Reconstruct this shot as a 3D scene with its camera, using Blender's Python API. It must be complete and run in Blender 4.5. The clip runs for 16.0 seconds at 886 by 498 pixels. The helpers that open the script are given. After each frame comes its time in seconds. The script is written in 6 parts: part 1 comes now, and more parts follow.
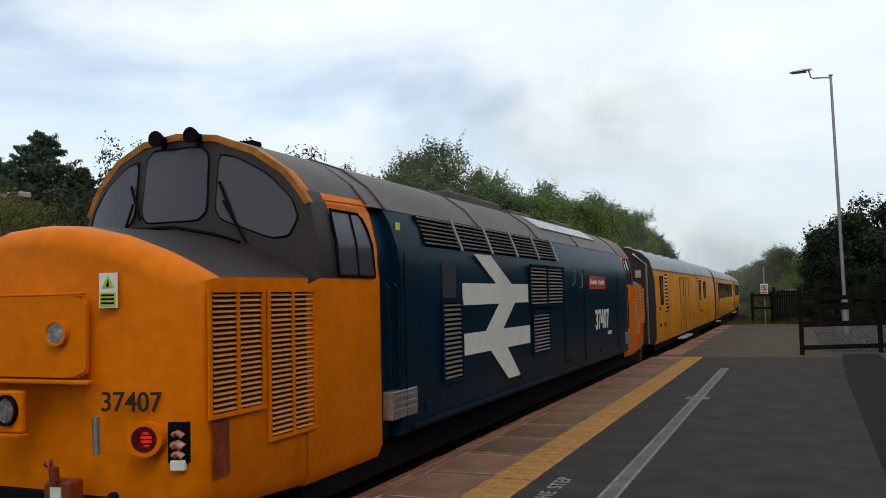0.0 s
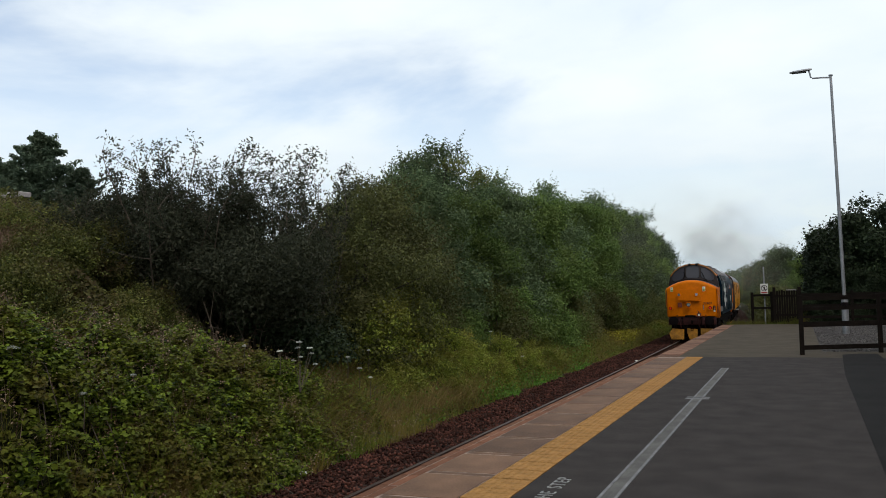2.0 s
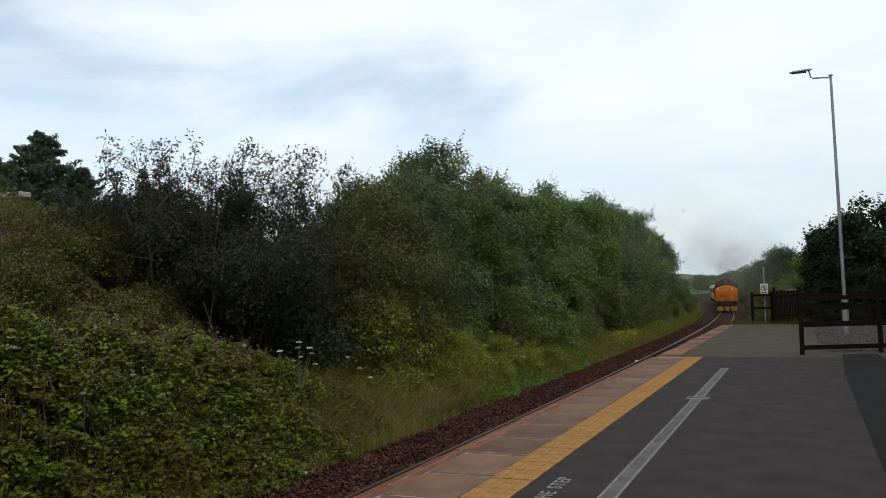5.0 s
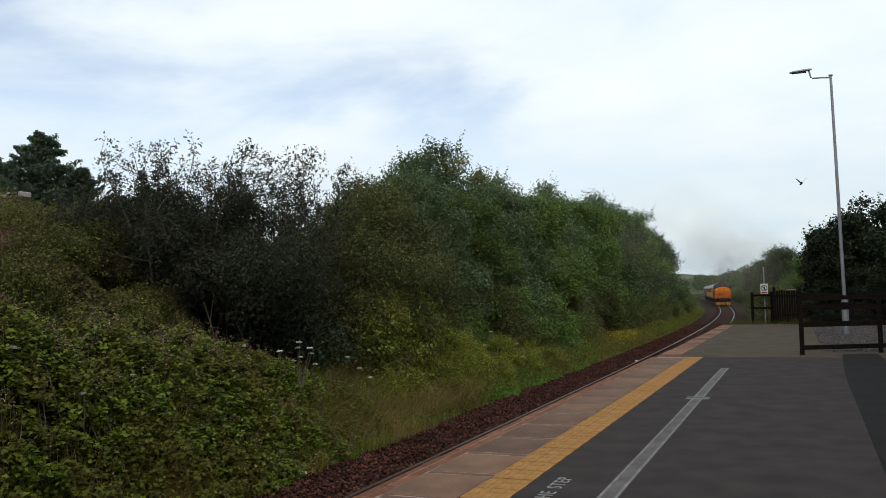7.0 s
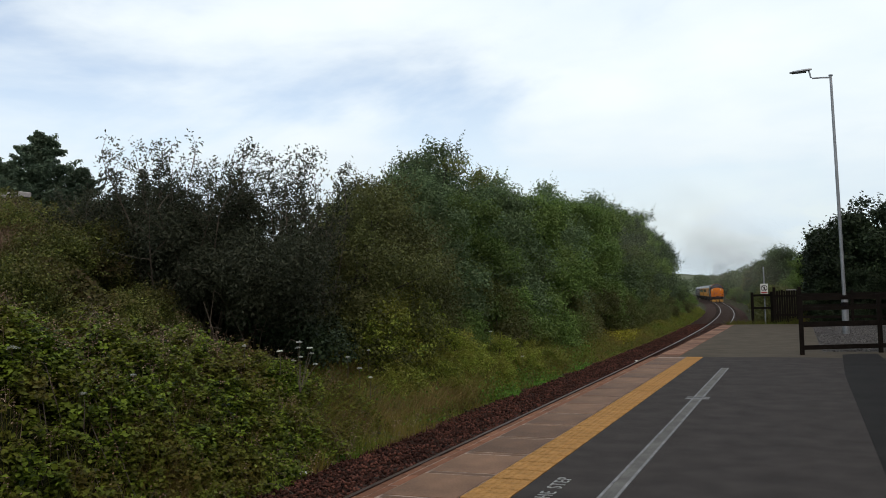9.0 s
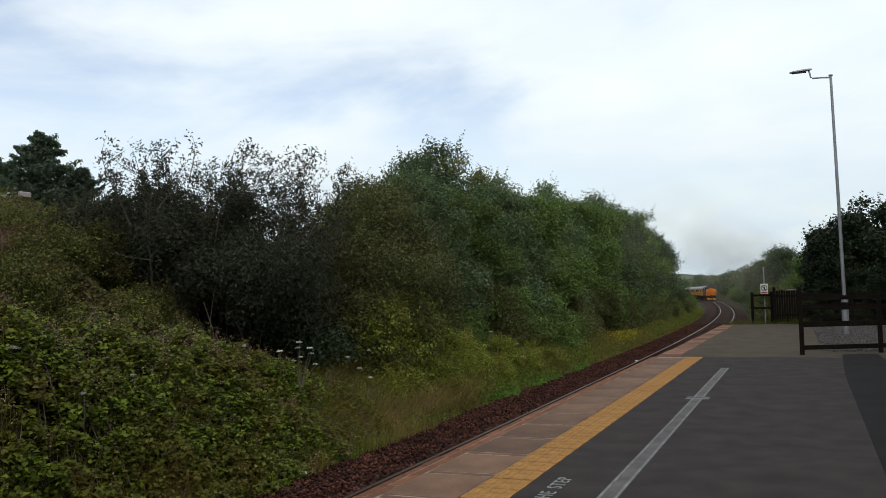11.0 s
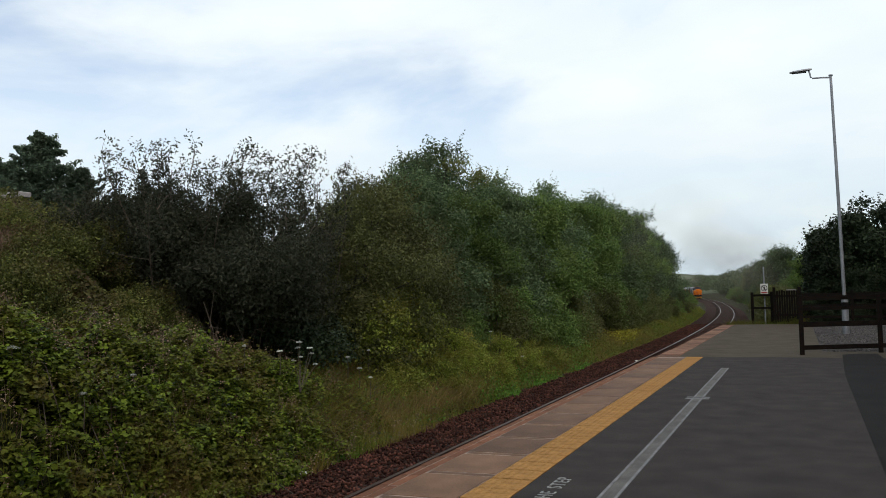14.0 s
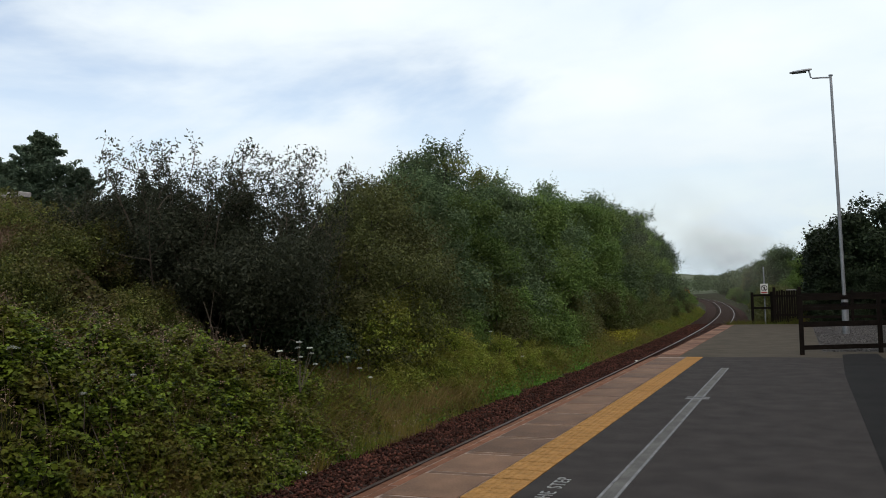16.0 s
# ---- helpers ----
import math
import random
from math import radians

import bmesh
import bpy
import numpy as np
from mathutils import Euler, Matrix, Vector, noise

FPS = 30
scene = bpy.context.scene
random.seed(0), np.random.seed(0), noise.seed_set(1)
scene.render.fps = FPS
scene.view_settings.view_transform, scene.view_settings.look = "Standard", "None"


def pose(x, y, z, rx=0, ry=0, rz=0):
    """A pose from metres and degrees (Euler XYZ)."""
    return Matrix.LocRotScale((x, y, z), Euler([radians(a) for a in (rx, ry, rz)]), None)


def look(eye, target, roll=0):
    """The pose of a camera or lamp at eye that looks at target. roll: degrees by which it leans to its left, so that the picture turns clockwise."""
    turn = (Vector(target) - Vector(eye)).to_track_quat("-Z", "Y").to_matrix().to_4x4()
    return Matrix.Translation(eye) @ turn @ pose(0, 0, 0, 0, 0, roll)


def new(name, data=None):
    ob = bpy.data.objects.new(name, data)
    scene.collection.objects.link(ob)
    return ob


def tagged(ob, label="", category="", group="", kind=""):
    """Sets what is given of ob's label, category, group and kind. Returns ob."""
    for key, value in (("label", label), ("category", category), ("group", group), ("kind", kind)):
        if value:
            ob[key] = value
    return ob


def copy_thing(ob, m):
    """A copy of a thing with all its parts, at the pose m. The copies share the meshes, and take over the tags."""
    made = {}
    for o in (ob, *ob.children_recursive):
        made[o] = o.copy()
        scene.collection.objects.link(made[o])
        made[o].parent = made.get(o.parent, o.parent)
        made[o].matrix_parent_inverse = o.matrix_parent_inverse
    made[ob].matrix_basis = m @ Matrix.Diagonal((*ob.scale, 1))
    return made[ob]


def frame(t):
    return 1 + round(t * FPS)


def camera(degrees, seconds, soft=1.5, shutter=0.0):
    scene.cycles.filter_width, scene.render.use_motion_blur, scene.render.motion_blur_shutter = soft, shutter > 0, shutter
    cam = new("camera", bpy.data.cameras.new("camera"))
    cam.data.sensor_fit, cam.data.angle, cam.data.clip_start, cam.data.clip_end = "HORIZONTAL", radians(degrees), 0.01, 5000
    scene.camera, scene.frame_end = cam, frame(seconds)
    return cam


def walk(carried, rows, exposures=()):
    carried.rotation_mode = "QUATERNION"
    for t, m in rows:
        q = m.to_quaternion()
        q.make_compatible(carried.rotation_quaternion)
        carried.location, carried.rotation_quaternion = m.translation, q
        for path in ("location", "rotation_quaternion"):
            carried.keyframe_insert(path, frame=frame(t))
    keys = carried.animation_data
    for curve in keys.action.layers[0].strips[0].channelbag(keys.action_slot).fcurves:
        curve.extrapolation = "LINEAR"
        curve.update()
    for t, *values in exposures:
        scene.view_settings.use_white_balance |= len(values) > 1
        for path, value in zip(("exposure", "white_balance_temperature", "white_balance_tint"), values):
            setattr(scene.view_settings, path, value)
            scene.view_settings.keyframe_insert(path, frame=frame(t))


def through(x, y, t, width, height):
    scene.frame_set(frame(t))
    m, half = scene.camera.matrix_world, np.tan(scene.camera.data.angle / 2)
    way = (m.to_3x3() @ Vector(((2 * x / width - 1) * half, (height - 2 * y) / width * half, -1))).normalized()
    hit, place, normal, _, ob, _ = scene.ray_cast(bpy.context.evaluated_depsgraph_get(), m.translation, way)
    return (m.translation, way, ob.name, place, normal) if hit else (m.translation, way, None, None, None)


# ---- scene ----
# ---- camera ----
cam = camera(53.92, 16.0, soft=0.8)
EYE = Vector((0.0, 0.0, 1.635))
AIM = EYE + Vector((-0.37488786, 0.92546517, 0.05452801)) * 10
STAND = look(EYE, AIM, -1.298)
walk(cam, [(0.0, STAND), (16.0, STAND)])

# ---- world, sun ----
world = bpy.data.worlds.new("sky")
scene.world = world
world.use_nodes = True


def build_sky():
    nt = world.node_tree
    nt.nodes.clear()
    N, Lk = nt.nodes.new, nt.links.new
    sky = N("ShaderNodeTexSky")
    sky.sky_type, sky.sun_disc = "NISHITA", False
    sky.sun_elevation, sky.sun_rotation = radians(48), radians(140)
    sky.dust_density = 1.5
    gain = N("ShaderNodeVectorMath")
    gain.operation = "MULTIPLY"
    gain.inputs[1].default_value = (0.215, 0.185, 0.165)
    Lk(sky.outputs[0], gain.inputs[0])
    co = N("ShaderNodeTexCoord")
    sep = N("ShaderNodeSeparateXYZ")
    Lk(co.outputs["Generated"], sep.inputs[0])
    up = N("ShaderNodeMath")
    up.operation = "MAXIMUM"
    up.inputs[1].default_value = 0.0
    Lk(sep.outputs[2], up.inputs[0])
    lift = N("ShaderNodeMath")
    lift.operation = "ADD"
    lift.inputs[1].default_value = 0.16
    Lk(up.outputs[0], lift.inputs[0])
    flat = N("ShaderNodeVectorMath")
    flat.operation = "DIVIDE"
    Lk(co.outputs["Generated"], flat.inputs[0])
    Lk(lift.outputs[0], flat.inputs[1])
    squash = N("ShaderNodeMapping")
    squash.inputs["Rotation"].default_value = (0, 0, radians(24))
    squash.inputs["Location"].default_value = (1.9, 1.1, 0.0)
    squash.inputs["Scale"].default_value = (0.62, 0.62, 0.0)
    Lk(flat.outputs[0], squash.inputs[0])
    n1 = N("ShaderNodeTexNoise")
    n1.inputs["Scale"].default_value, n1.inputs["Detail"].default_value = 1.25, 7
    n1.inputs["Roughness"].default_value, n1.inputs["Distortion"].default_value = 0.52, 0.5
    Lk(squash.outputs[0], n1.inputs["Vector"])
    ramp = N("ShaderNodeMapRange")
    ramp.interpolation_type = "SMOOTHSTEP"
    ramp.inputs[1].default_value, ramp.inputs[2].default_value = 0.33, 0.56
    Lk(n1.outputs[0], ramp.inputs[0])
    # low sky is always veiled
    veil = N("ShaderNodeMapRange")
    veil.inputs[1].default_value, veil.inputs[2].default_value = 0.02, 0.26
    veil.inputs[3].default_value, veil.inputs[4].default_value = 1.0, 0.0
    Lk(up.outputs[0], veil.inputs[0])
    most = N("ShaderNodeMath")
    most.operation = "MAXIMUM"
    Lk(ramp.outputs[0], most.inputs[0])
    Lk(veil.outputs[0], most.inputs[1])
    n2 = N("ShaderNodeTexNoise")
    n2.inputs["Scale"].default_value, n2.inputs["Detail"].default_value = 2.6, 5
    Lk(squash.outputs[0], n2.inputs["Vector"])
    cloud = N("ShaderNodeMix")
    cloud.data_type = "RGBA"
    cloud.inputs[6].default_value = (0.82, 0.92, 1.01, 1)
    cloud.inputs[7].default_value = (0.93, 1.0, 1.03, 1)
    tone = N("ShaderNodeMapRange")
    tone.inputs[1].default_value, tone.inputs[2].default_value = 0.35, 0.62
    Lk(n2.outputs[0], tone.inputs[0])
    Lk(tone.outputs[0], cloud.inputs[0])
    low = N("ShaderNodeMix")
    low.data_type = "RGBA"
    lowf = N("ShaderNodeMapRange")
    lowf.inputs[1].default_value, lowf.inputs[2].default_value = 0.0, 0.22
    Lk(up.outputs[0], lowf.inputs[0])
    Lk(lowf.outputs[0], low.inputs[0])
    low.inputs[6].default_value = (0.63, 0.745, 0.815, 1)
    Lk(cloud.outputs[2], low.inputs[7])
    mix = N("ShaderNodeMix")
    mix.data_type = "RGBA"
    Lk(most.outputs[0], mix.inputs[0])
    Lk(gain.outputs[0], mix.inputs[6])
    Lk(low.outputs[2], mix.inputs[7])
    bg = N("ShaderNodeBackground")
    bg.inputs[1].default_value = 1.03
    Lk(mix.outputs[2], bg.inputs[0])
    out = N("ShaderNodeOutputWorld")
    Lk(bg.outputs[0], out.inputs[0])


build_sky()
sun = new("sun", bpy.data.lights.new("sun", "SUN"))
sun.data.energy, sun.data.angle, sun.data.color = 0.55, radians(16), (1.0, 0.95, 0.86)
sun.matrix_world = look((0, 0, 30), (-0.46 * 30, 0.55 * 30, 30 - 0.80 * 30))
scene.view_settings.exposure = 0.0


# ---- materials ----
def mat(name, color, rough=0.6, metal=0.0, scale=3.0, vary=0.25, fine=40.0, bump=0.15, tint=None, coat=0.0, spec=0.5, each=0.0):
    """Two-scale noise over a base colour, with fine relief."""
    m = bpy.data.materials.new(name)
    m.use_nodes = True
    nt = m.node_tree
    N, Lk = nt.nodes.new, nt.links.new
    b = nt.nodes["Principled BSDF"]
    b.inputs["Roughness"].default_value, b.inputs["Metallic"].default_value = rough, metal
    b.inputs["Coat Weight"].default_value, b.inputs["Specular IOR Level"].default_value = coat, spec
    co = N("ShaderNodeTexCoord")
    big, small = N("ShaderNodeTexNoise"), N("ShaderNodeTexNoise")
    for n, s, d in ((big, scale, 5), (small, fine, 3)):
        n.inputs["Scale"].default_value, n.inputs["Detail"].default_value = s, d
        Lk(co.outputs["Object"], n.inputs["Vector"])
    mx = N("ShaderNodeMix")
    mx.data_type = "RGBA"
    dark = tint or [c * (1 - vary) for c in color]
    lite = [min(1, c * (1 + vary * 0.6)) for c in color]
    mx.inputs[6].default_value, mx.inputs[7].default_value = (*dark, 1), (*lite, 1)
    r = N("ShaderNodeMapRange")
    r.inputs[1].default_value, r.inputs[2].default_value = 0.3, 0.7
    Lk(big.outputs[0], r.inputs[0])
    Lk(r.outputs[0], mx.inputs[0])
    grain = N("ShaderNodeMix")
    grain.data_type, grain.blend_type = "RGBA", "MULTIPLY"
    g = N("ShaderNodeMapRange")
    g.inputs[1].default_value, g.inputs[2].default_value = 0.25, 0.75
    g.inputs[3].default_value, g.inputs[4].default_value = 1 - vary, 1 + vary * 0.5
    Lk(small.outputs[0], g.inputs[0])
    grain.inputs[0].default_value = 1.0
    Lk(mx.outputs[2], grain.inputs[6])
    Lk(g.outputs[0], grain.inputs[7])
    if each:
        info, lift, tone = N("ShaderNodeObjectInfo"), N("ShaderNodeMapRange"), N("ShaderNodeMix")
        lift.inputs[3].default_value, lift.inputs[4].default_value = 1 - each, 1 + each
        Lk(info.outputs["Random"], lift.inputs[0])
        tone.data_type, tone.blend_type = "RGBA", "MULTIPLY"
        tone.inputs[0].default_value = 1.0
        Lk(grain.outputs[2], tone.inputs[6])
        Lk(lift.outputs[0], tone.inputs[7])
        grain = tone
    Lk(grain.outputs[2], b.inputs["Base Color"])
    if bump:
        bp = N("ShaderNodeBump")
        bp.inputs["Strength"].default_value, bp.inputs["Distance"].default_value = bump, 0.02
        Lk(small.outputs[0], bp.inputs["Height"])
        Lk(bp.outputs[0], b.inputs["Normal"])
    return m


def leaf_mat(name, a, b_, c, scale=0.35, rough=0.55, through=0.25):
    """Leaf colours vary leaf by leaf and in drifts."""
    m = bpy.data.materials.new(name)
    m.use_nodes = True
    nt = m.node_tree
    N, Lk = nt.nodes.new, nt.links.new
    p = nt.nodes["Principled BSDF"]
    p.inputs["Roughness"].default_value, p.inputs["Specular IOR Level"].default_value = rough, 0.15
    geo, co, nz = N("ShaderNodeNewGeometry"), N("ShaderNodeTexCoord"), N("ShaderNodeTexNoise")
    info = N("ShaderNodeObjectInfo")
    nz.inputs["Scale"].default_value, nz.inputs["Detail"].default_value = scale, 4
    Lk(co.outputs["Object"], nz.inputs["Vector"])
    one, two, three = N("ShaderNodeMix"), N("ShaderNodeMix"), N("ShaderNodeMix")
    for x in (one, two, three):
        x.data_type = "RGBA"
    one.inputs[6].default_value, one.inputs[7].default_value = (*a, 1), (*b_, 1)
    Lk(geo.outputs["Random Per Island"], one.inputs[0])
    r = N("ShaderNodeMapRange")
    r.inputs[1].default_value, r.inputs[2].default_value = 0.42, 0.68
    Lk(nz.outputs[0], r.inputs[0])
    Lk(r.outputs[0], two.inputs[0])
    Lk(one.outputs[2], two.inputs[6])
    two.inputs[7].default_value = (*c, 1)
    three.blend_type = "MULTIPLY"
    three.inputs[0].default_value = 1.0
    v = N("ShaderNodeMapRange")
    v.inputs[3].default_value, v.inputs[4].default_value = 0.6, 1.33
    Lk(info.outputs["Random"], v.inputs[0])
    Lk(two.outputs[2], three.inputs[6])
    Lk(v.outputs[0], three.inputs[7])
    Lk(three.outputs[2], p.inputs["Base Color"])
    tr, sh = N("ShaderNodeBsdfTranslucent"), N("ShaderNodeMixShader")
    Lk(three.outputs[2], tr.inputs[0])
    sh.inputs[0].default_value = through
    Lk(p.outputs[0], sh.inputs[1])
    Lk(tr.outputs[0], sh.inputs[2])
    Lk(sh.outputs[0], nt.nodes["Material Output"].inputs[0])
    return m


def glow(name, color, strength):
    m = mat(name, color, 0.3, bump=0)
    p = m.node_tree.nodes["Principled BSDF"]
    p.inputs["Emission Color"].default_value = (*color, 1)
    p.inputs["Emission Strength"].default_value = strength
    return m


def glass(name, color):
    m = bpy.data.materials.new(name)
    m.use_nodes = True
    p = m.node_tree.nodes["Principled BSDF"]
    p.inputs["Base Color"].default_value = (*color, 1)
    p.inputs["Roughness"].default_value, p.inputs["IOR"].default_value = 0.10, 1.45
    p.inputs["Transmission Weight"].default_value = 0.35
    p.inputs["Specular IOR Level"].default_value = 0.22
    return m


def smoke_mat(name):
    """Thin brownish smoke: clear at its rim, wispy inside."""
    m = bpy.data.materials.new(name)
    m.use_nodes = True
    nt = m.node_tree
    N, Lk = nt.nodes.new, nt.links.new
    p = nt.nodes["Principled BSDF"]
    p.inputs["Base Color"].default_value = (0.30, 0.27, 0.24, 1)
    p.inputs["Roughness"].default_value, p.inputs["Specular IOR Level"].default_value = 1.0, 0.0
    co, nz, r, info = N("ShaderNodeTexCoord"), N("ShaderNodeTexNoise"), N("ShaderNodeMapRange"), N("ShaderNodeObjectInfo")
    nz.noise_dimensions = "4D"
    nz.inputs["Scale"].default_value, nz.inputs["Detail"].default_value = 1.3, 5
    Lk(co.outputs["Object"], nz.inputs["Vector"])
    far = N("ShaderNodeMath")
    far.operation = "MULTIPLY"
    far.inputs[1].default_value = 40.0
    Lk(info.outputs["Random"], far.inputs[0])
    Lk(far.outputs[0], nz.inputs["W"])
    r.inputs[1].default_value, r.inputs[2].default_value = 0.36, 0.72
    Lk(nz.outputs[0], r.inputs[0])
    length, rim = N("ShaderNodeVectorMath"), N("ShaderNodeMapRange")
    length.operation = "LENGTH"
    Lk(co.outputs["Object"], length.inputs[0])
    rim.interpolation_type = "SMOOTHSTEP"
    rim.inputs[1].default_value, rim.inputs[2].default_value = 0.15, 0.98
    rim.inputs[3].default_value, rim.inputs[4].default_value = 0.24, 0.0
    Lk(length.outputs["Value"], rim.inputs[0])
    mul = N("ShaderNodeMath")
    mul.operation = "MULTIPLY"
    Lk(r.outputs[0], mul.inputs[0])
    Lk(rim.outputs[0], mul.inputs[1])
    tr, sh = N("ShaderNodeBsdfTransparent"), N("ShaderNodeMixShader")
    Lk(mul.outputs[0], sh.inputs[0])
    Lk(tr.outputs[0], sh.inputs[1])
    Lk(p.outputs[0], sh.inputs[2])
    Lk(sh.outputs[0], nt.nodes["Material Output"].inputs[0])
    return m


ARCH = mat("arch_weathered", (0.42, 0.17, 0.035), 0.5, scale=3.0, vary=0.35, fine=14, bump=0.03, spec=0.1)
YELLOW = mat("loco_yellow", (0.67, 0.164, 0.0003), 0.42, scale=1.3, vary=0.13, fine=9, bump=0.02, spec=0.08)
COACH_YELLOW = mat("coach_yellow", (0.68, 0.27, 0.006), 0.45, scale=0.9, vary=0.18, fine=7, bump=0.02, spec=0.15)
BLUE = mat("loco_blue", (0.0035, 0.019, 0.037), 0.32, scale=1.2, vary=0.25, fine=8, bump=0.008, spec=0.035)
ROOF = mat("roof_grey", (0.080, 0.063, 0.056), 0.5, scale=1.2, vary=0.3, fine=14, bump=0.05, spec=0.3)
BAR_GREY = mat("grille_bar_grey", (0.10, 0.11, 0.13), 0.4, scale=4, vary=0.25, fine=20, bump=0.03)
COACH_ROOF = mat("coach_roof_grey", (0.25, 0.26, 0.27), 0.5, scale=0.8, vary=0.25, fine=10, bump=0.04)
BLACK = mat("cab_black", (0.026, 0.018, 0.017), 0.5, scale=2, vary=0.3, fine=20, bump=0.03, spec=0.25)
UNDER = mat("underframe_black", (0.009, 0.007, 0.007), 0.9, scale=4, vary=0.4, fine=30, bump=0.2, spec=0.05)
RUST = mat("buffer_beam_red", (0.050, 0.007, 0.005), 0.8, scale=4, vary=0.4, fine=30, bump=0.15)
BROWN = mat("coach_end_brown", (0.018, 0.009, 0.008), 0.6, scale=2, vary=0.3, fine=20, bump=0.03)
WHITE = mat("white_paint", (0.66, 0.66, 0.60), 0.5, scale=2, vary=0.1, fine=15, bump=0.02)
STEEL = mat("bright_steel", (0.45, 0.45, 0.45), 0.35, 0.8, scale=5, vary=0.2, fine=30, bump=0.05)
PLOUGH = mat("plough_yellow", (0.50, 0.22, 0.015), 0.6, scale=5, vary=0.45, fine=25, bump=0.1)
REDPLATE = mat("red_plate", (0.42, 0.03, 0.02), 0.4, bump=0)
BOX_RED = mat("dull_red", (0.20, 0.032, 0.006), 0.5, scale=9, vary=0.45, bump=0)
PLUG = mat("plug_pink", (0.40, 0.17, 0.10), 0.5, scale=14, vary=0.4, bump=0)
LIME = mat("lime_sticker", (0.50, 0.62, 0.06), 0.5, bump=0)
GRILLE_DARK = mat("grille_dark", (0.018, 0.006, 0.003), 0.7, bump=0)
SLAT_CREAM = mat("slat_weathered", (0.60, 0.200, 0.018), 0.5, scale=6, vary=0.3, bump=0.03)
GLASS = glass("cab_glass", (0.085, 0.085, 0.10))
LAMP_GLASS = mat("lamp_glass", (0.16, 0.17, 0.17), 0.10, bump=0)
LAMP_RED = mat("lamp_red_glass", (0.10, 0.006, 0.006), 0.15, bump=0)
LENS = mat("headlamp_reflector", (0.50, 0.50, 0.47), 0.25, 0.6, scale=14, vary=0.6, fine=30, bump=0.1)
GLOW_RED = glow("tail_lamp_glow", (0.9, 0.032, 0.02), 0.45)
ASPHALT = mat("asphalt", (0.048, 0.042, 0.0385), 0.9, scale=2.4, vary=0.26, fine=120, bump=0.3, spec=0.06)
ASPHALT_PATCH = mat("asphalt_patch", (0.017, 0.0155, 0.0145), 0.85, scale=1.2, vary=0.3, fine=120, bump=0.25, spec=0.06)
COPING = mat("coping_stone", (0.166, 0.091, 0.052), 0.7, scale=1.6, vary=0.42, fine=60, bump=0.25, spec=0.16, each=0.26)
OLD_COPING = mat("old_coping_stone", (0.215, 0.118, 0.078), 0.85, scale=2.2, vary=0.45, fine=60, bump=0.3, spec=0.08, each=0.35)
NOSING = mat("nosing_brick", (0.19, 0.085, 0.048), 0.85, scale=4, vary=0.4, fine=60, bump=0.3, spec=0.08, each=0.2)
MORTAR = mat("mortar", (0.33, 0.245, 0.195), 0.9, scale=5, vary=0.55, fine=40, bump=0.2, spec=0.08)
TACTILE = mat("tactile_buff", (0.37, 0.195, 0.064), 0.85, scale=7, vary=0.3, fine=60, bump=0.15, spec=0.08, each=0.06)
DRAIN = mat("drain_channel", (0.120, 0.115, 0.105), 0.8, scale=3, vary=0.35, fine=50, bump=0.15, spec=0.1)
DRAIN_EDGE = mat("drain_edge", (0.21, 0.21, 0.21), 0.8, scale=5, vary=0.4, fine=50, bump=0.2, spec=0.1)
PAINT_LINE = mat("worn_white", (0.30, 0.30, 0.285), 0.7, scale=18, vary=0.65, fine=80, bump=0.1)
RAIL = mat("rail_rust", (0.060, 0.028, 0.018), 0.8, scale=4, vary=0.4, fine=40, bump=0.2, spec=0.1)
RAIL_TOP = mat("rail_polished", (0.050, 0.027, 0.019), 0.30, 0.0, scale=4, vary=0.3, bump=0.02, spec=0.35)
SLEEPER = mat("sleeper_timber", (0.045, 0.032, 0.026), 0.9, scale=5, vary=0.4, fine=40, bump=0.4, spec=0.05)
BALLAST = mat("ballast_bed", (0.042, 0.022, 0.016), 0.95, scale=14, vary=0.5, fine=60, bump=0.9, spec=0.05)
STONE = leaf_mat("ballast_stone", (0.006, 0.002, 0.0013), (0.155, 0.060, 0.041), (0.024, 0.009, 0.006), 2.2, 0.9, 0.0)
GRAVEL = mat("pale_gravel", (0.085, 0.078, 0.073), 0.95, scale=9, vary=0.5, fine=70, bump=0.8, spec=0.05)
PEBBLE = leaf_mat("pale_pebble", (0.055, 0.050, 0.047), (0.15, 0.14, 0.13), (0.09, 0.083, 0.08), 0.6, 0.9, 0.0)
SOIL = mat("bank_soil", (0.030, 0.034, 0.014), 0.95, scale=0.5, vary=0.45, fine=9, bump=0.6, tint=(0.030, 0.024, 0.012), spec=0.05)
FIELD = mat("hill_pasture", (0.120, 0.135, 0.085), 0.95, scale=0.012, vary=0.3, fine=0.4, bump=0, tint=(0.075, 0.095, 0.060), spec=0.03)
DEAD = leaf_mat("dead_stalks", (0.10, 0.062, 0.038), (0.40, 0.290, 0.21), (0.18, 0.11, 0.065), 0.8)
SMOKE = smoke_mat("thin_exhaust_smoke")
WOOD_DARK = mat("dark_fence_wood", (0.012, 0.009, 0.007), 0.9, scale=5, vary=0.4, fine=40, bump=0.3, spec=0.08)
GALV = mat("galvanised_steel", (0.30, 0.31, 0.32), 0.5, 0.5, scale=4, vary=0.2, fine=25, bump=0.05)
BARK = mat("bark", (0.050, 0.040, 0.030), 0.9, scale=6, vary=0.4, fine=40, bump=0.6)
TWIG = mat("pale_twig", (0.11, 0.085, 0.06), 0.9, scale=6, vary=0.4, fine=40, bump=0.3)
CONCRETE = mat("pale_concrete", (0.36, 0.33, 0.31), 0.85, scale=2, vary=0.3, fine=40, bump=0.3)
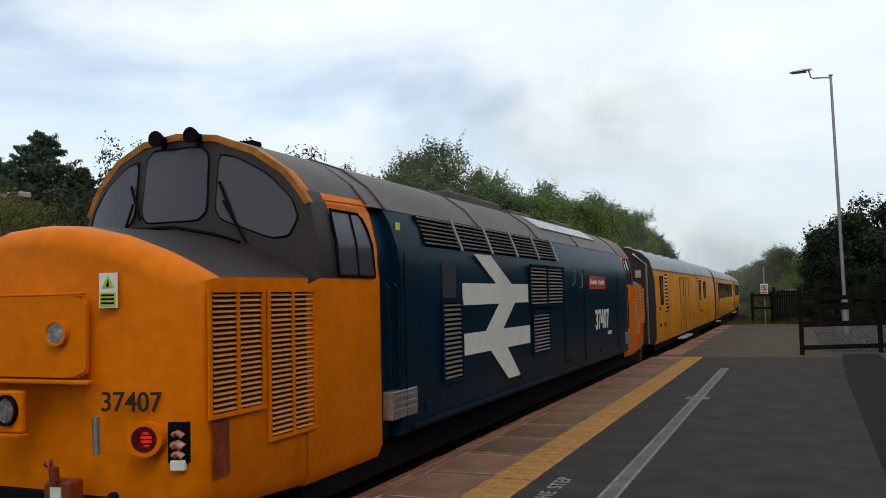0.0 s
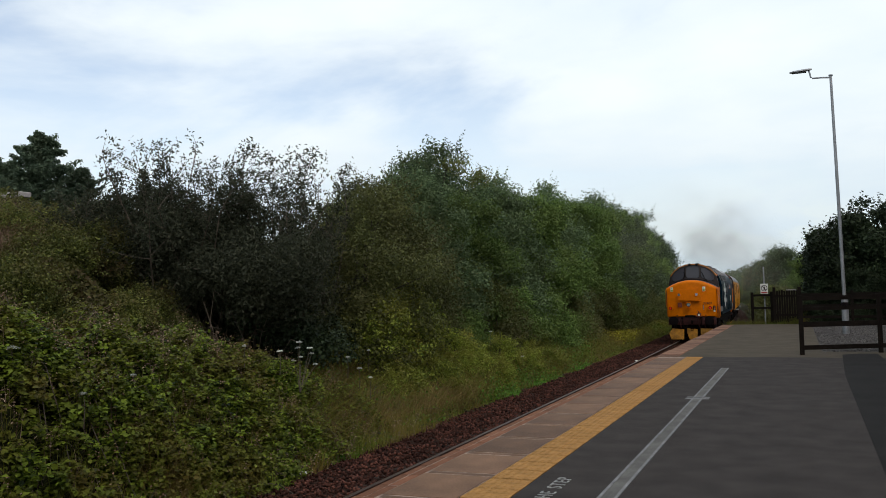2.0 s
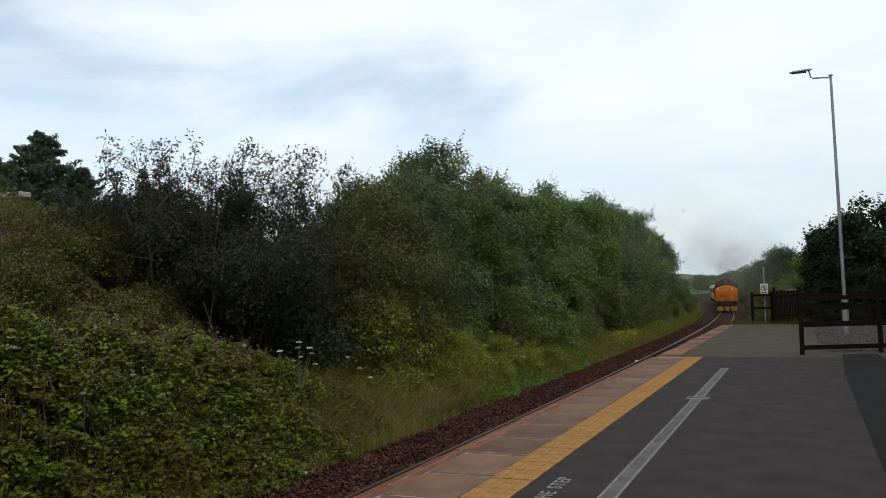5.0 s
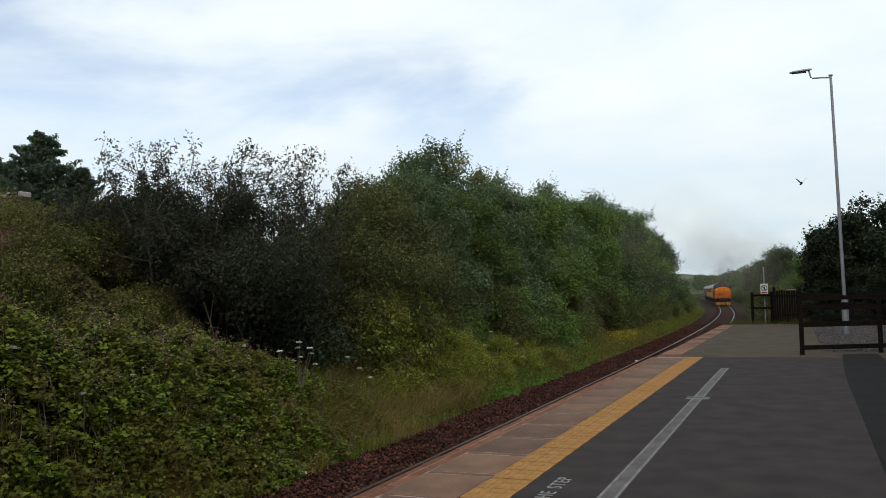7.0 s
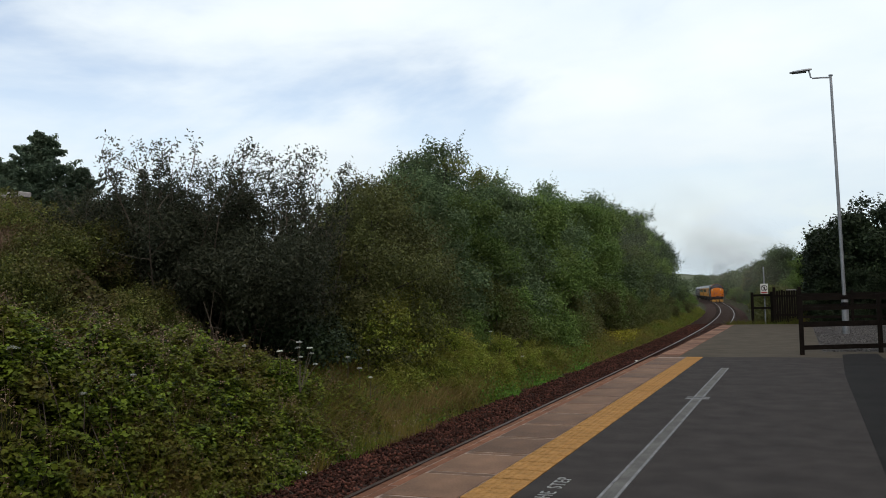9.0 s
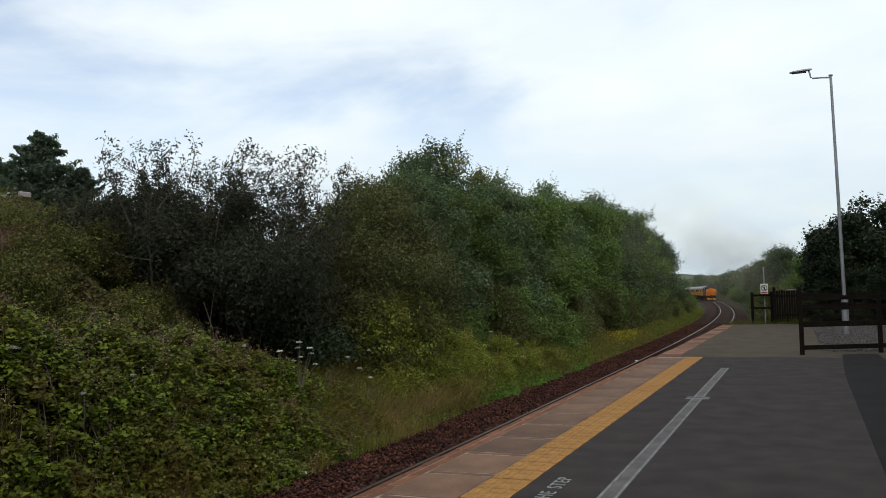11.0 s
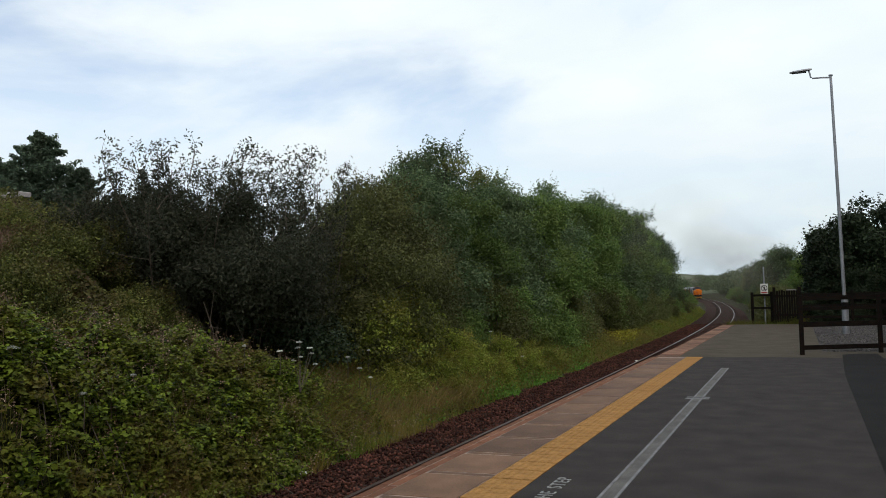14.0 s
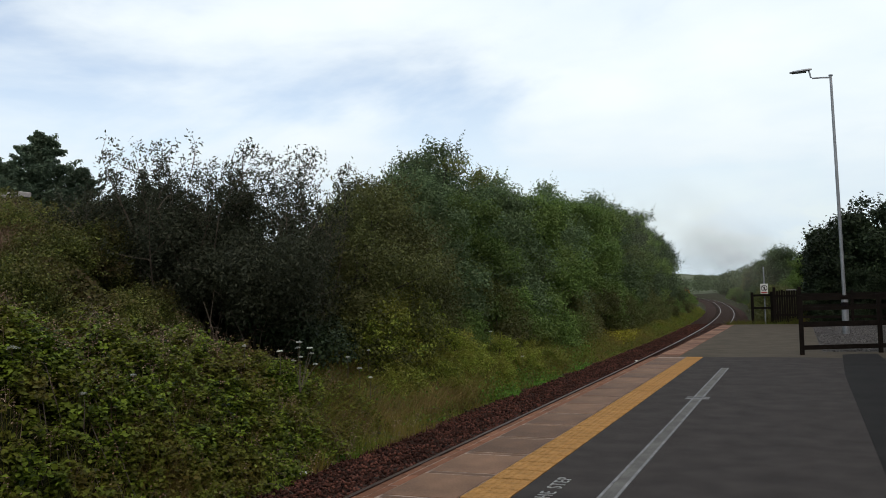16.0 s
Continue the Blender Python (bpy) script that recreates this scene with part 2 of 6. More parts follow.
FOL_DARK = leaf_mat("foliage_dark", (0.052, 0.082, 0.040), (0.148, 0.205, 0.094), (0.098, 0.132, 0.056), 0.6, through=0.35)
FOL_MID = leaf_mat("foliage_mid", (0.068, 0.118, 0.030), (0.200, 0.300, 0.072), (0.140, 0.185, 0.050), 0.6, through=0.35)
FOL_OLIVE = leaf_mat("foliage_olive", (0.058, 0.070, 0.022), (0.175, 0.190, 0.060), (0.115, 0.112, 0.042), 0.6, through=0.35)
FOL_WILLOW = leaf_mat("foliage_willow", (0.020, 0.026, 0.013), (0.128, 0.138, 0.086), (0.046, 0.052, 0.026), 0.6, through=0.35)
FOL_BRAMBLE = leaf_mat("foliage_bramble", (0.010, 0.024, 0.003), (0.285, 0.385, 0.036), (0.150, 0.115, 0.022), 1.1, through=0.3)
FOL_BANK = leaf_mat("foliage_bank", (0.028, 0.046, 0.010), (0.225, 0.245, 0.058), (0.105, 0.076, 0.030), 0.9, through=0.3)
FOL_BLUE = leaf_mat("foliage_blue_green", (0.060, 0.090, 0.060), (0.165, 0.220, 0.140), (0.110, 0.145, 0.090), 0.5, through=0.35)
FOL_GOLD = leaf_mat("foliage_yellow_green", (0.075, 0.098, 0.024), (0.260, 0.285, 0.080), (0.150, 0.155, 0.045), 0.8, through=0.35)
GRASS = leaf_mat("grass_blades", (0.042, 0.076, 0.010), (0.230, 0.280, 0.038), (0.235, 0.170, 0.046), 0.55, through=0.35)
SEED = leaf_mat("dry_grass", (0.15, 0.110, 0.036), (0.37, 0.265, 0.105), (0.20, 0.140, 0.050), 0.9)
FOL_NETTLE = leaf_mat("foliage_nettle", (0.030, 0.088, 0.010), (0.125, 0.285, 0.032), (0.085, 0.145, 0.022), 0.9, through=0.3)
YFLOWER = leaf_mat("yellow_flower", (0.40, 0.36, 0.02), (0.62, 0.55, 0.04), (0.30, 0.34, 0.03), 0.8)
WFLOWER = leaf_mat("white_flower", (0.55, 0.57, 0.52), (0.80, 0.82, 0.76), (0.62, 0.60, 0.52), 0.8)
# near-black leaves: the shade they stand in is put into the colour
FOL_SHADE = leaf_mat("foliage_shade_tinted", (0.008, 0.015, 0.007), (0.042, 0.062, 0.026), (0.018, 0.026, 0.011), 0.30, through=0.1)
FOL_LIME = leaf_mat("foliage_lime", (0.058, 0.092, 0.013), (0.345, 0.400, 0.062), (0.190, 0.165, 0.036), 0.9, through=0.35)
PIGEON = mat("pigeon_grey", (0.07, 0.07, 0.08), 0.7, bump=0)


# ---- mesh helpers ----
def box(bm, x0, x1, y0, y1, z0, z1, bevel=0.0):
    vs = [bm.verts.new((x, y, z)) for x in (x0, x1) for y in (y0, y1) for z in (z0, z1)]
    fs = []
    for f in ((0, 1, 3, 2), (4, 6, 7, 5), (0, 4, 5, 1), (2, 3, 7, 6), (0, 2, 6, 4), (1, 5, 7, 3)):
        fs.append(bm.faces.new([vs[i] for i in f]))
    if bevel:
        es = list({e for f in fs for e in f.edges})
        bmesh.ops.bevel(bm, geom=es, offset=bevel, segments=2, profile=0.5, affect="EDGES")
    return bm


def tube(bm, pts, radii, sides=8, caps=True):
    """A round bar along points, with a radius at each."""
    pts = [Vector(p) for p in pts]
    if not hasattr(radii, "__len__"):
        radii = [radii] * len(pts)
    rings = []
    for i, p in enumerate(pts):
        d = (pts[min(i + 1, len(pts) - 1)] - pts[max(i - 1, 0)]).normalized()
        u = d.orthogonal().normalized()
        v = d.cross(u)
        rings.append([bm.verts.new(p + (u * math.cos(a) + v * math.sin(a)) * radii[i]) for a in (2 * math.pi * k / sides for k in range(sides))])
    for a, b in zip(rings, rings[1:]):
        for k in range(sides):
            bm.faces.new((a[k], a[(k + 1) % sides], b[(k + 1) % sides], b[k]))
    if caps:
        bm.faces.new(rings[0][::-1])
        bm.faces.new(rings[-1])
    return bm


def loft(bm, sections, closed=True, caps=(True, True)):
    rings = [[bm.verts.new(p) for p in s] for s in sections]
    n = len(rings[0])
    for a, b in zip(rings, rings[1:]):
        for k in range(n if closed else n - 1):
            bm.faces.new((a[k], a[(k + 1) % n], b[(k + 1) % n], b[k]))
    if caps[0]:
        bm.faces.new(rings[0][::-1])
    if caps[1]:
        bm.faces.new(rings[-1])
    return bm


def prism(bm, pts, depth):
    """A flat polygon of points, thickened along depth."""
    depth = Vector(depth)
    a = [bm.verts.new(p) for p in pts]
    b = [bm.verts.new(Vector(p) + depth) for p in pts]
    n = len(a)
    bm.faces.new(a)
    bm.faces.new(b[::-1])
    for k in range(n):
        bm.faces.new((a[k], b[k], b[(k + 1) % n], a[(k + 1) % n]))
    return bm


def finish(bm, name, material, smooth=0.0):
    bmesh.ops.recalc_face_normals(bm, faces=bm.faces)
    me = bpy.data.meshes.new(name)
    bm.to_mesh(me)
    bm.free()
    for m in (material if isinstance(material, (list, tuple)) else [material]):
        me.materials.append(m)
    if smooth:
        me.polygons.foreach_set("use_smooth", [True] * len(me.polygons))
        me.set_sharp_from_angle(angle=radians(smooth))
    return me


def part(name, bm, material, parent=None, label="", smooth=0.0, m=None):
    ob = new(name, finish(bm, name, material, smooth))
    if parent:
        ob.parent = parent
    if m is not None:
        ob.matrix_basis = m
    return tagged(ob, label)


def share(name, me, parent, m):
    ob = new(name, me)
    ob.parent, ob.matrix_basis = parent, m
    return ob


def empty(name, label, category, group="", m=None):
    ob = new(name)
    ob.empty_display_size = 0.3
    if m is not None:
        ob.matrix_basis = m
    return tagged(ob, label, category, group)


def B():
    return bmesh.new()


def raw_mesh(name, verts, faces, material, smooth=False):
    """A mesh from arrays: verts (n, 3), faces (m, k)."""
    me = bpy.data.meshes.new(name)
    verts, faces = np.asarray(verts, np.float32), np.asarray(faces, np.int32)
    m, k = faces.shape
    me.vertices.add(len(verts))
    me.vertices.foreach_set("co", verts.ravel())
    me.loops.add(m * k)
    me.loops.foreach_set("vertex_index", faces.ravel())
    me.polygons.add(m)
    me.polygons.foreach_set("loop_start", np.arange(0, m * k, k, dtype=np.int32))
    me.update(calc_edges=True)
    me.materials.append(material)
    if smooth:
        me.polygons.foreach_set("use_smooth", [True] * m)
    return me


def unit(a):
    return a / np.maximum(np.linalg.norm(a, axis=-1, keepdims=True), 1e-9)


def leaves(name, rng, pts, normals, size, material, slim=0.62, jitter=0.7, fold=0.18):
    """Small folded leaves at points, facing roughly along the normals."""
    n = len(pts)
    nrm = unit(normals + rng.normal(0, jitter, (n, 3)))
    t = unit(np.cross(nrm, rng.normal(0, 1, (n, 3))))
    b = np.cross(nrm, t)
    s = (np.asarray(size) * rng.uniform(0.65, 1.35, n))[:, None]
    tip, root = pts + t * s * 0.5, pts - t * s * 0.5
    l = pts + b * s * slim * 0.5 + nrm * s * fold - t * s * 0.06
    r = pts - b * s * slim * 0.5 + nrm * s * fold - t * s * 0.06
    v = np.stack([root, r, tip, l], 1).reshape(-1, 3)
    i = np.arange(n)[:, None] * 4
    f = np.concatenate([i + [[0, 1, 2]], i + [[0, 2, 3]]], 1).reshape(-1, 3)
    return raw_mesh(name, v, f, material)


def words(text, size, material, name, parent, m, bold=0.0, space=1.0):
    """Lettering as a mesh, with the built-in font."""
    cu = bpy.data.curves.new(name, "FONT")
    cu.body, cu.size, cu.extrude, cu.offset = text, size, 0.003, bold
    cu.align_x, cu.align_y, cu.space_character = "CENTER", "CENTER", space
    tmp = bpy.data.objects.new(name, cu)
    scene.collection.objects.link(tmp)
    bpy.context.view_layer.update()
    me = bpy.data.meshes.new_from_object(tmp.evaluated_get(bpy.context.evaluated_depsgraph_get()))
    bpy.data.objects.remove(tmp)
    me.materials.clear()
    me.materials.append(material)
    ob = new(name, me)
    ob.parent, ob.matrix_basis = parent, m
    return ob


# ---- the line of the track ----
RAIL_Z = -0.962
TRAIN_Z = -0.934
SINK = TRAIN_Z - RAIL_Z
KNOTS, BENDS = (0, 30, 60, 100, 150, 210, 280, 460), (0, 0.38, 1.01, 0.88, 0.30, 0.374, 0.94, 0.94)
STEPS = np.arange(-120.0, 460.0, 1.0)
_k = np.interp(STEPS, KNOTS, BENDS) * 1e-3 * (STEPS > 0)
HEAD = np.cumsum(_k)
LX, LY = -np.cumsum(np.sin(HEAD)), np.cumsum(np.cos(HEAD))
LX, LY = LX - np.interp(0, STEPS, LX) - 4.843, LY - np.interp(0, STEPS, LY)


def line(s):
    """Place and heading of the track's middle, s metres along it."""
    return (float(np.interp(s, STEPS, LX)), float(np.interp(s, STEPS, LY)), float(np.interp(s, STEPS, HEAD)))


def beside(s, off, z=0.0):
    x, y, a = line(s)
    return Vector((x + off * math.cos(a), y + off * math.sin(a), z))


def track_x(y):
    return np.interp(y, LY, LX)


# ---- ground ----
def smooth01(a, b, v):
    t = np.clip((v - a) / (b - a), 0, 1)
    return t * t * (3 - 2 * t)


def ground_h(x, y):
    """Height of the land: a cutting with a bank on one side, hills far off."""
    x, y = np.asarray(x, float), np.asarray(y, float)
    d = track_x(y) - x
    rise = np.interp(y, (-40, 12, 30, 60, 130, 200, 320), (4.6, 4.7, 3.4, 2.6, 2.0, 1.2, 0.6))
    left = -1.28 + rise * smooth01(2.6, 12.5, d) + 1.2 * smooth01(14, 60, d)
    right = -1.28 + 1.0 * smooth01(1.6, 5.5, -d) + 0.8 * smooth01(9, 40, -d)
    z = np.where(d > 0, left, right)
    far = np.hypot(x, y)
    z = z + smooth01(420, 1500, far) * (23 + 7 * np.sin(x / 310 + 0.8) + 4.5 * np.sin(x / 38 + 1.0) + 4 * np.sin(x / 130 + y / 400))
    return z + 0.05 * np.sin(x * 1.7) * np.sin(y * 1.3) * (d > 4)


def build_ground():
    near = np.arange(-30, 12.1, 0.75)
    xs = np.concatenate([[-3000, -2200, -1500, -1000, -700, -450, -300, -200, -140, -100, -75, -55, -42, -35], near, [14, 18, 24, 32, 45, 65, 100, 150, 220, 320, 500, 750, 1100, 1600, 2300, 3000]])
    ys = np.concatenate([[-1500, -700, -300, -150, -80, -45], np.arange(-30, 60, 1.0), np.arange(60, 140, 2.5), np.arange(140, 420, 7.0), [440, 480, 540, 620, 700, 800, 920, 1050, 1200, 1400, 1650, 2000, 2500, 3200]])
    X, Y = np.meshgrid(xs, ys)
    v = np.stack([X, Y, ground_h(X, Y)], -1).reshape(-1, 3)
    w = len(xs)
    i = (np.arange(len(ys) - 1)[:, None] * w + np.arange(w - 1)).ravel()
    me = raw_mesh("ground", v, np.stack([i, i + 1, i + w + 1, i + w], 1), SOIL, True)
    me.materials.append(FIELD)
    me.polygons.foreach_set("material_index", (np.hypot(v[i, 0], v[i, 1]) > 430).astype(np.int32))
    tagged(new("ground", me), "dark earth and undergrowth of the railway cutting", "ground", kind="structure")


def build_track():
    bm = B()
    S = [-40 + 2.5 * k for k in range(180)]
    loft(bm, [[beside(s, o, z) for o, z in ((-3.15, -1.34), (-2.3, RAIL_Z - 0.215), (-0.9, RAIL_Z - 0.155), (0.9, RAIL_Z - 0.155), (1.75, RAIL_Z - 0.2), (2.6, -1.32), (0, -1.6))] for s in S])
    bed = tagged(part("ballast_bed", bm, BALLAST, smooth=50), "bed of rust-stained brown ballast under the track", "ballast", kind="structure")
    track = empty("railway_track", "single line of rusty rails on timber sleepers", "railway track")
    prof = ((-0.07, -0.155), (0.07, -0.155), (0.07, -0.14), (0.012, -0.12), (0.012, -0.045), (0.035, -0.035), (0.035, -0.006), (-0.035, -0.006), (-0.035, -0.035), (-0.012, -0.045), (-0.012, -0.12), (-0.07, -0.14))
    for side in (-0.7525, 0.7525):
        bm = B()
        loft(bm, [[beside(s, side + o, RAIL_Z + z) for o, z in prof] for s in S])
        rail = part("rail", bm, RAIL, track)
        bm = B()
        loft(bm, [[beside(s, side + o, RAIL_Z + z) for o, z in ((-0.033, -0.006), (0.033, -0.006), (0.028, 0.0), (-0.028, 0.0))] for s in S])
        part("running_surface", bm, RAIL_TOP, rail, "polished steel running surface")
    me = finish(box(B(), -1.3, 1.3, -0.125, 0.125, -0.13, 0, 0.012), "sleeper", SLEEPER)
    bm = B()
    prism(bm, [(-0.19, -0.07, 0), (0.19, -0.07, 0), (0.19, -0.07, 0.02), (0.09, -0.07, 0.07), (0.04, -0.07, 0.03), (-0.04, -0.07, 0.03), (-0.09, -0.07, 0.07), (-0.19, -0.07, 0.02)], (0, 0.14, 0))
    chair = finish(bm, "rail_chair", RAIL)
    for k in range(290):
        s = -6 + 0.7 * k
        x, y, a = line(s)
        sl = share("sleeper", me, track, pose(x, y, RAIL_Z - 0.15, 0, 0, math.degrees(a)))
        if k < 90:
            for side in (-0.7525, 0.7525):
                share("rail_chair", chair, sl, pose(side, 0, 0))


CUBE = np.array([[x, y, z] for x in (-1, 1) for y in (-1, 1) for z in (-1, 1)], float)
CUBE_F = np.array([[0, 1, 3, 2], [4, 6, 7, 5], [0, 4, 5, 1], [2, 3, 7, 6], [0, 2, 6, 4], [1, 5, 7, 3]])


def stones(name, rng, pts, size, material):
    """Broken stones: jittered lumps, each turned at random."""
    n = len(pts)
    q, _ = np.linalg.qr(rng.normal(0, 1, (n, 3, 3)))
    v = CUBE[None] * rng.uniform(0.55, 1.0, (n, 8, 3)) * rng.uniform(0.6, 1.0, (n, 1, 3))
    v = np.einsum("nij,nkj->nki", q, v) * (np.asarray(size) * rng.uniform(0.6, 1.3, n))[:, None, None] * 0.5 + pts[:, None]
    f = (np.arange(n)[:, None, None] * 8 + CUBE_F[None]).reshape(-1, 4)
    return raw_mesh(name, v.reshape(-1, 3), f, material)


def build_ballast_stones():
    rng = np.random.default_rng(5)
    n = 27000
    s = 5 + 70 * rng.random(n) ** 1.75
    o = -0.85 - 2.15 * rng.random(n)
    mid = rng.random(n) < 0.12
    o = np.where(mid, rng.uniform(-0.68, 0.68, n), o)
    p = np.array([beside(a, b) for a, b in zip(s, o)])
    top = np.interp(-o, (0, 0.9, 2.3, 3.15), (RAIL_Z - 0.13, RAIL_Z - 0.145, RAIL_Z - 0.205, -1.32))
    p[:, 2] = top + rng.uniform(-0.01, 0.035, n)
    tagged(new("ballast_stones", stones("ballast_stones", rng, p, 0.052, STONE)), "loose rust-brown broken ballast stones beside the rail", "ballast", kind="stuff")
    n = 7000
    p = np.stack([0.55 + 5.5 * rng.random(n), 24.6 + 16.4 * rng.random(n), np.full(n, 0.012)], 1)
    tagged(new("gravel_stones", stones("gravel_stones", rng, p, 0.05, PEBBLE)), "pale loose gravel stones behind the fence", "gravel", kind="stuff")


# ---- platform ----
EDGE, TACT0, TACT1, DRAIN0, DRAIN1 = -3.478, -2.627, -2.218, -1.555, -1.396
STEP_Y, END_Y = 22.45, 43.6


def build_platform():
    bm = B()
    box(bm, EDGE + 0.06, 9.0, -25, END_Y, -1.45, -0.03)
    body = tagged(part("platform", bm, NOSING), "raised railway platform with a worn tarmac surface", "platform", kind="structure")
    bm = B()
    box(bm, TACT1 + 0.004, DRAIN0 - 0.003, -25, STEP_Y, -0.03, 0.0)
    box(bm, DRAIN1 + 0.003, 9.0, -25, STEP_Y, -0.03, 0.0)
    box(bm, DRAIN0 - 0.003, DRAIN1 + 0.003, 19.3, STEP_Y, -0.03, 0.0)
    tagged(part("platform_surface", bm, ASPHALT), "dark grey worn tarmac platform surface", "tarmac", kind="structure")
    bm = B()
    box(bm, -2.83, 0.52, STEP_Y + 0.004, END_Y, -0.03, -0.004)
    box(bm, 0.52, 9.0, STEP_Y + 0.004, 24.6, -0.03, -0.004)
    far = mat("old_tarmac", (0.082, 0.068, 0.050), 0.9, scale=1.6, vary=0.22, fine=120, bump=0.25, spec=0.06)
    tagged(part("platform_surface_old", bm, far), "older paler brownish tarmac at the platform end", "tarmac", kind="structure")
    bm = B()
    box(bm, 0.52, 9.0, 24.6, 41.2, -0.05, -0.008)
    tagged(part("gravel_bed", bm, GRAVEL), "pale gravel strip behind the wooden fence", "gravel", kind="structure")
    bm = B()
    # curved darker strip on the tarmac
    a = [(0.55, -24), (0.60, 5), (0.66, 9.7), (0.70, 13), (0.76, 18), (0.95, 23.4), (1.35, 23.8)]
    b = [(2.6, -24), (2.6, 5), (2.4, 10), (2.1, 14), (1.9, 18), (1.75, 21.5), (1.75, 23.8)]
    prism(bm, [(x, y, 0.001) for x, y in a] + [(x, y, 0.001) for x, y in b[::-1]], (0, 0, 0.003))
    tagged(part("tarmac_patch", bm, ASPHALT_PATCH), "darker curved strip of tarmac on the platform", "tarmac", kind="structure")
    # drain channel with raised edges and a cover joint
    drain = empty("drain_channel", "long grey slotted drain channel set in the tarmac", "drain")
    bm = B()
    box(bm, DRAIN0 + 0.028, DRAIN1 - 0.028, -25, 19.3, -0.03, 0.001)
    part("channel", bm, DRAIN, drain)
    for x in (DRAIN0, DRAIN1 - 0.028):
        bm = B()
        box(bm, x, x + 0.028, -25, 19.3, -0.03, 0.005, 0.003)
        part("edge", bm, DRAIN_EDGE, drain, "pale worn channel edge")
    bm = B()
    box(bm, DRAIN0 - 0.09, DRAIN1 + 0.09, 13.72, 13.80, 0.0, 0.008)
    box(bm, DRAIN0 - 0.09, DRAIN1 + 0.09, 13.90, 13.98, 0.0, 0.008)
    part("joint_cover", bm, DRAIN_EDGE, drain, "pale joint cover across the channel")
    sign = empty("painted_words", "worn white painted words on the platform tarmac", "marking")
    done = 7.66
    for text in ("STEP", "THE", "MIND"):
        t = words(text, 0.185, PAINT_LINE, "word", sign, pose(0, 0, 0), 0.0, 1.22)
        xs = [v.co.x for v in t.data.vertices]
        t.matrix_basis = pose(-1.965, done - max(xs), 0.002, 0, 0, 90)
        done -= max(xs) - min(xs) + 0.13


def build_copings():
    """Edge slabs, nosing bricks and blister tiles, piece by piece."""
    edge = tagged(part("platform_edge", box(B(), EDGE + 0.065, TACT0 - 0.002, -25, STEP_Y, -0.028, -0.0035), MORTAR), "pale mortar bed under the edge slabs and tiles", "platform edge", kind="structure")
    rng = random.Random(3)
    pitch, strip, gap = 1.035, 0.080, 0.034
    x0, x1 = EDGE + 0.195, TACT0 - 0.006
    w = pitch - strip - 2 * gap
    slab = finish(box(B(), x0, x1, -w / 2, w / 2, -0.028, 0, 0.006), "coping_slab", COPING)
    infill = finish(box(B(), x0 + 0.02, x1, -strip / 2, strip / 2, -0.028, -0.001, 0.004), "joint_strip", COPING)
    nose = finish(box(B(), EDGE, EDGE + 0.088, -0.2225, 0.2225, -0.12, 0.0, 0.008), "nosing_brick", NOSING)
    inner = finish(box(B(), EDGE + 0.094, EDGE + 0.186, -0.2225, 0.2225, -0.03, 0.0, 0.006), "nosing_brick", NOSING)
    k = -31
    while 7.6 + pitch * (k + 1) < STEP_Y + 0.2:
        y = 7.6 + pitch * k
        share("joint_strip", infill, edge, pose(rng.uniform(-0.004, 0.004), y, rng.uniform(-0.002, 0.001)))
        share("coping_slab", slab, edge, pose(0, y + pitch / 2, rng.uniform(-0.001, 0.003), rng.uniform(-0.1, 0.1)))
        k += 1
    y = STEP_Y - 102 * 0.455
    while y < STEP_Y - 0.22:
        share("nosing_brick", nose, edge, pose(rng.uniform(-0.008, 0.006), y + 0.22, rng.uniform(-0.004, 0.002)))
        share("nosing_brick", inner, edge, pose(rng.uniform(-0.002, 0.002), y + 0.22, rng.uniform(-0.002, 0.001)))
        y += 0.455
    tagged(part("tactile_bed", box(B(), TACT0, TACT1, -25, STEP_Y, -0.028, -0.008), SLEEPER), "dark dirt-filled joints between the tactile tiles", "platform edge", kind="structure")
    bm = B()
    box(bm, -0.195, 0.195, -0.189, 0.189, -0.028, 0.0, 0.002)
    for i in range(6):
        for j in range(6):
            x, yy = -0.165 + i * 0.066, -0.165 + j * 0.066
            r = [bm.verts.new((x + 0.0125 * c, yy + 0.0125 * s, 0.005)) for c, s in ((1, 0), (0, 1), (-1, 0), (0, -1))]
            q = [bm.verts.new((x + 0.02 * c, yy + 0.02 * s, 0.0)) for c, s in ((1, 0), (0, 1), (-1, 0), (0, -1))]
            bm.faces.new(r)
            for a in range(4):
                bm.faces.new((q[a], q[(a + 1) % 4], r[(a + 1) % 4], r[a]))
    tile = finish(bm, "tactile_tile", TACTILE)
    y = STEP_Y - 115 * 0.404
    while y < STEP_Y - 0.3:
        share("tactile_tile", tile, edge, pose((TACT0 + TACT1) / 2, y + 0.2, rng.uniform(-0.002, 0.002)))
        y += 0.404
    # the older, narrower edge beyond
    old = tagged(part("platform_edge_old", box(B(), -3.27, -2.835, STEP_Y + 0.004, END_Y - 0.4, -0.028, -0.014), NOSING), "worn mortar bed under the old edge stones", "platform edge", kind="structure")
    me = finish(box(B(), -3.36, -2.84, -0.43, 0.43, -0.028, 0, 0.012), "coping_slab", OLD_COPING)
    y = STEP_Y + 0.01
    while y < END_Y - 1.2:
        share("coping_slab", me, old, pose(rng.uniform(-0.05, 0.03), y + 0.45, rng.uniform(-0.008, 0.002), rng.uniform(-0.4, 0.4)))
        y += 0.905


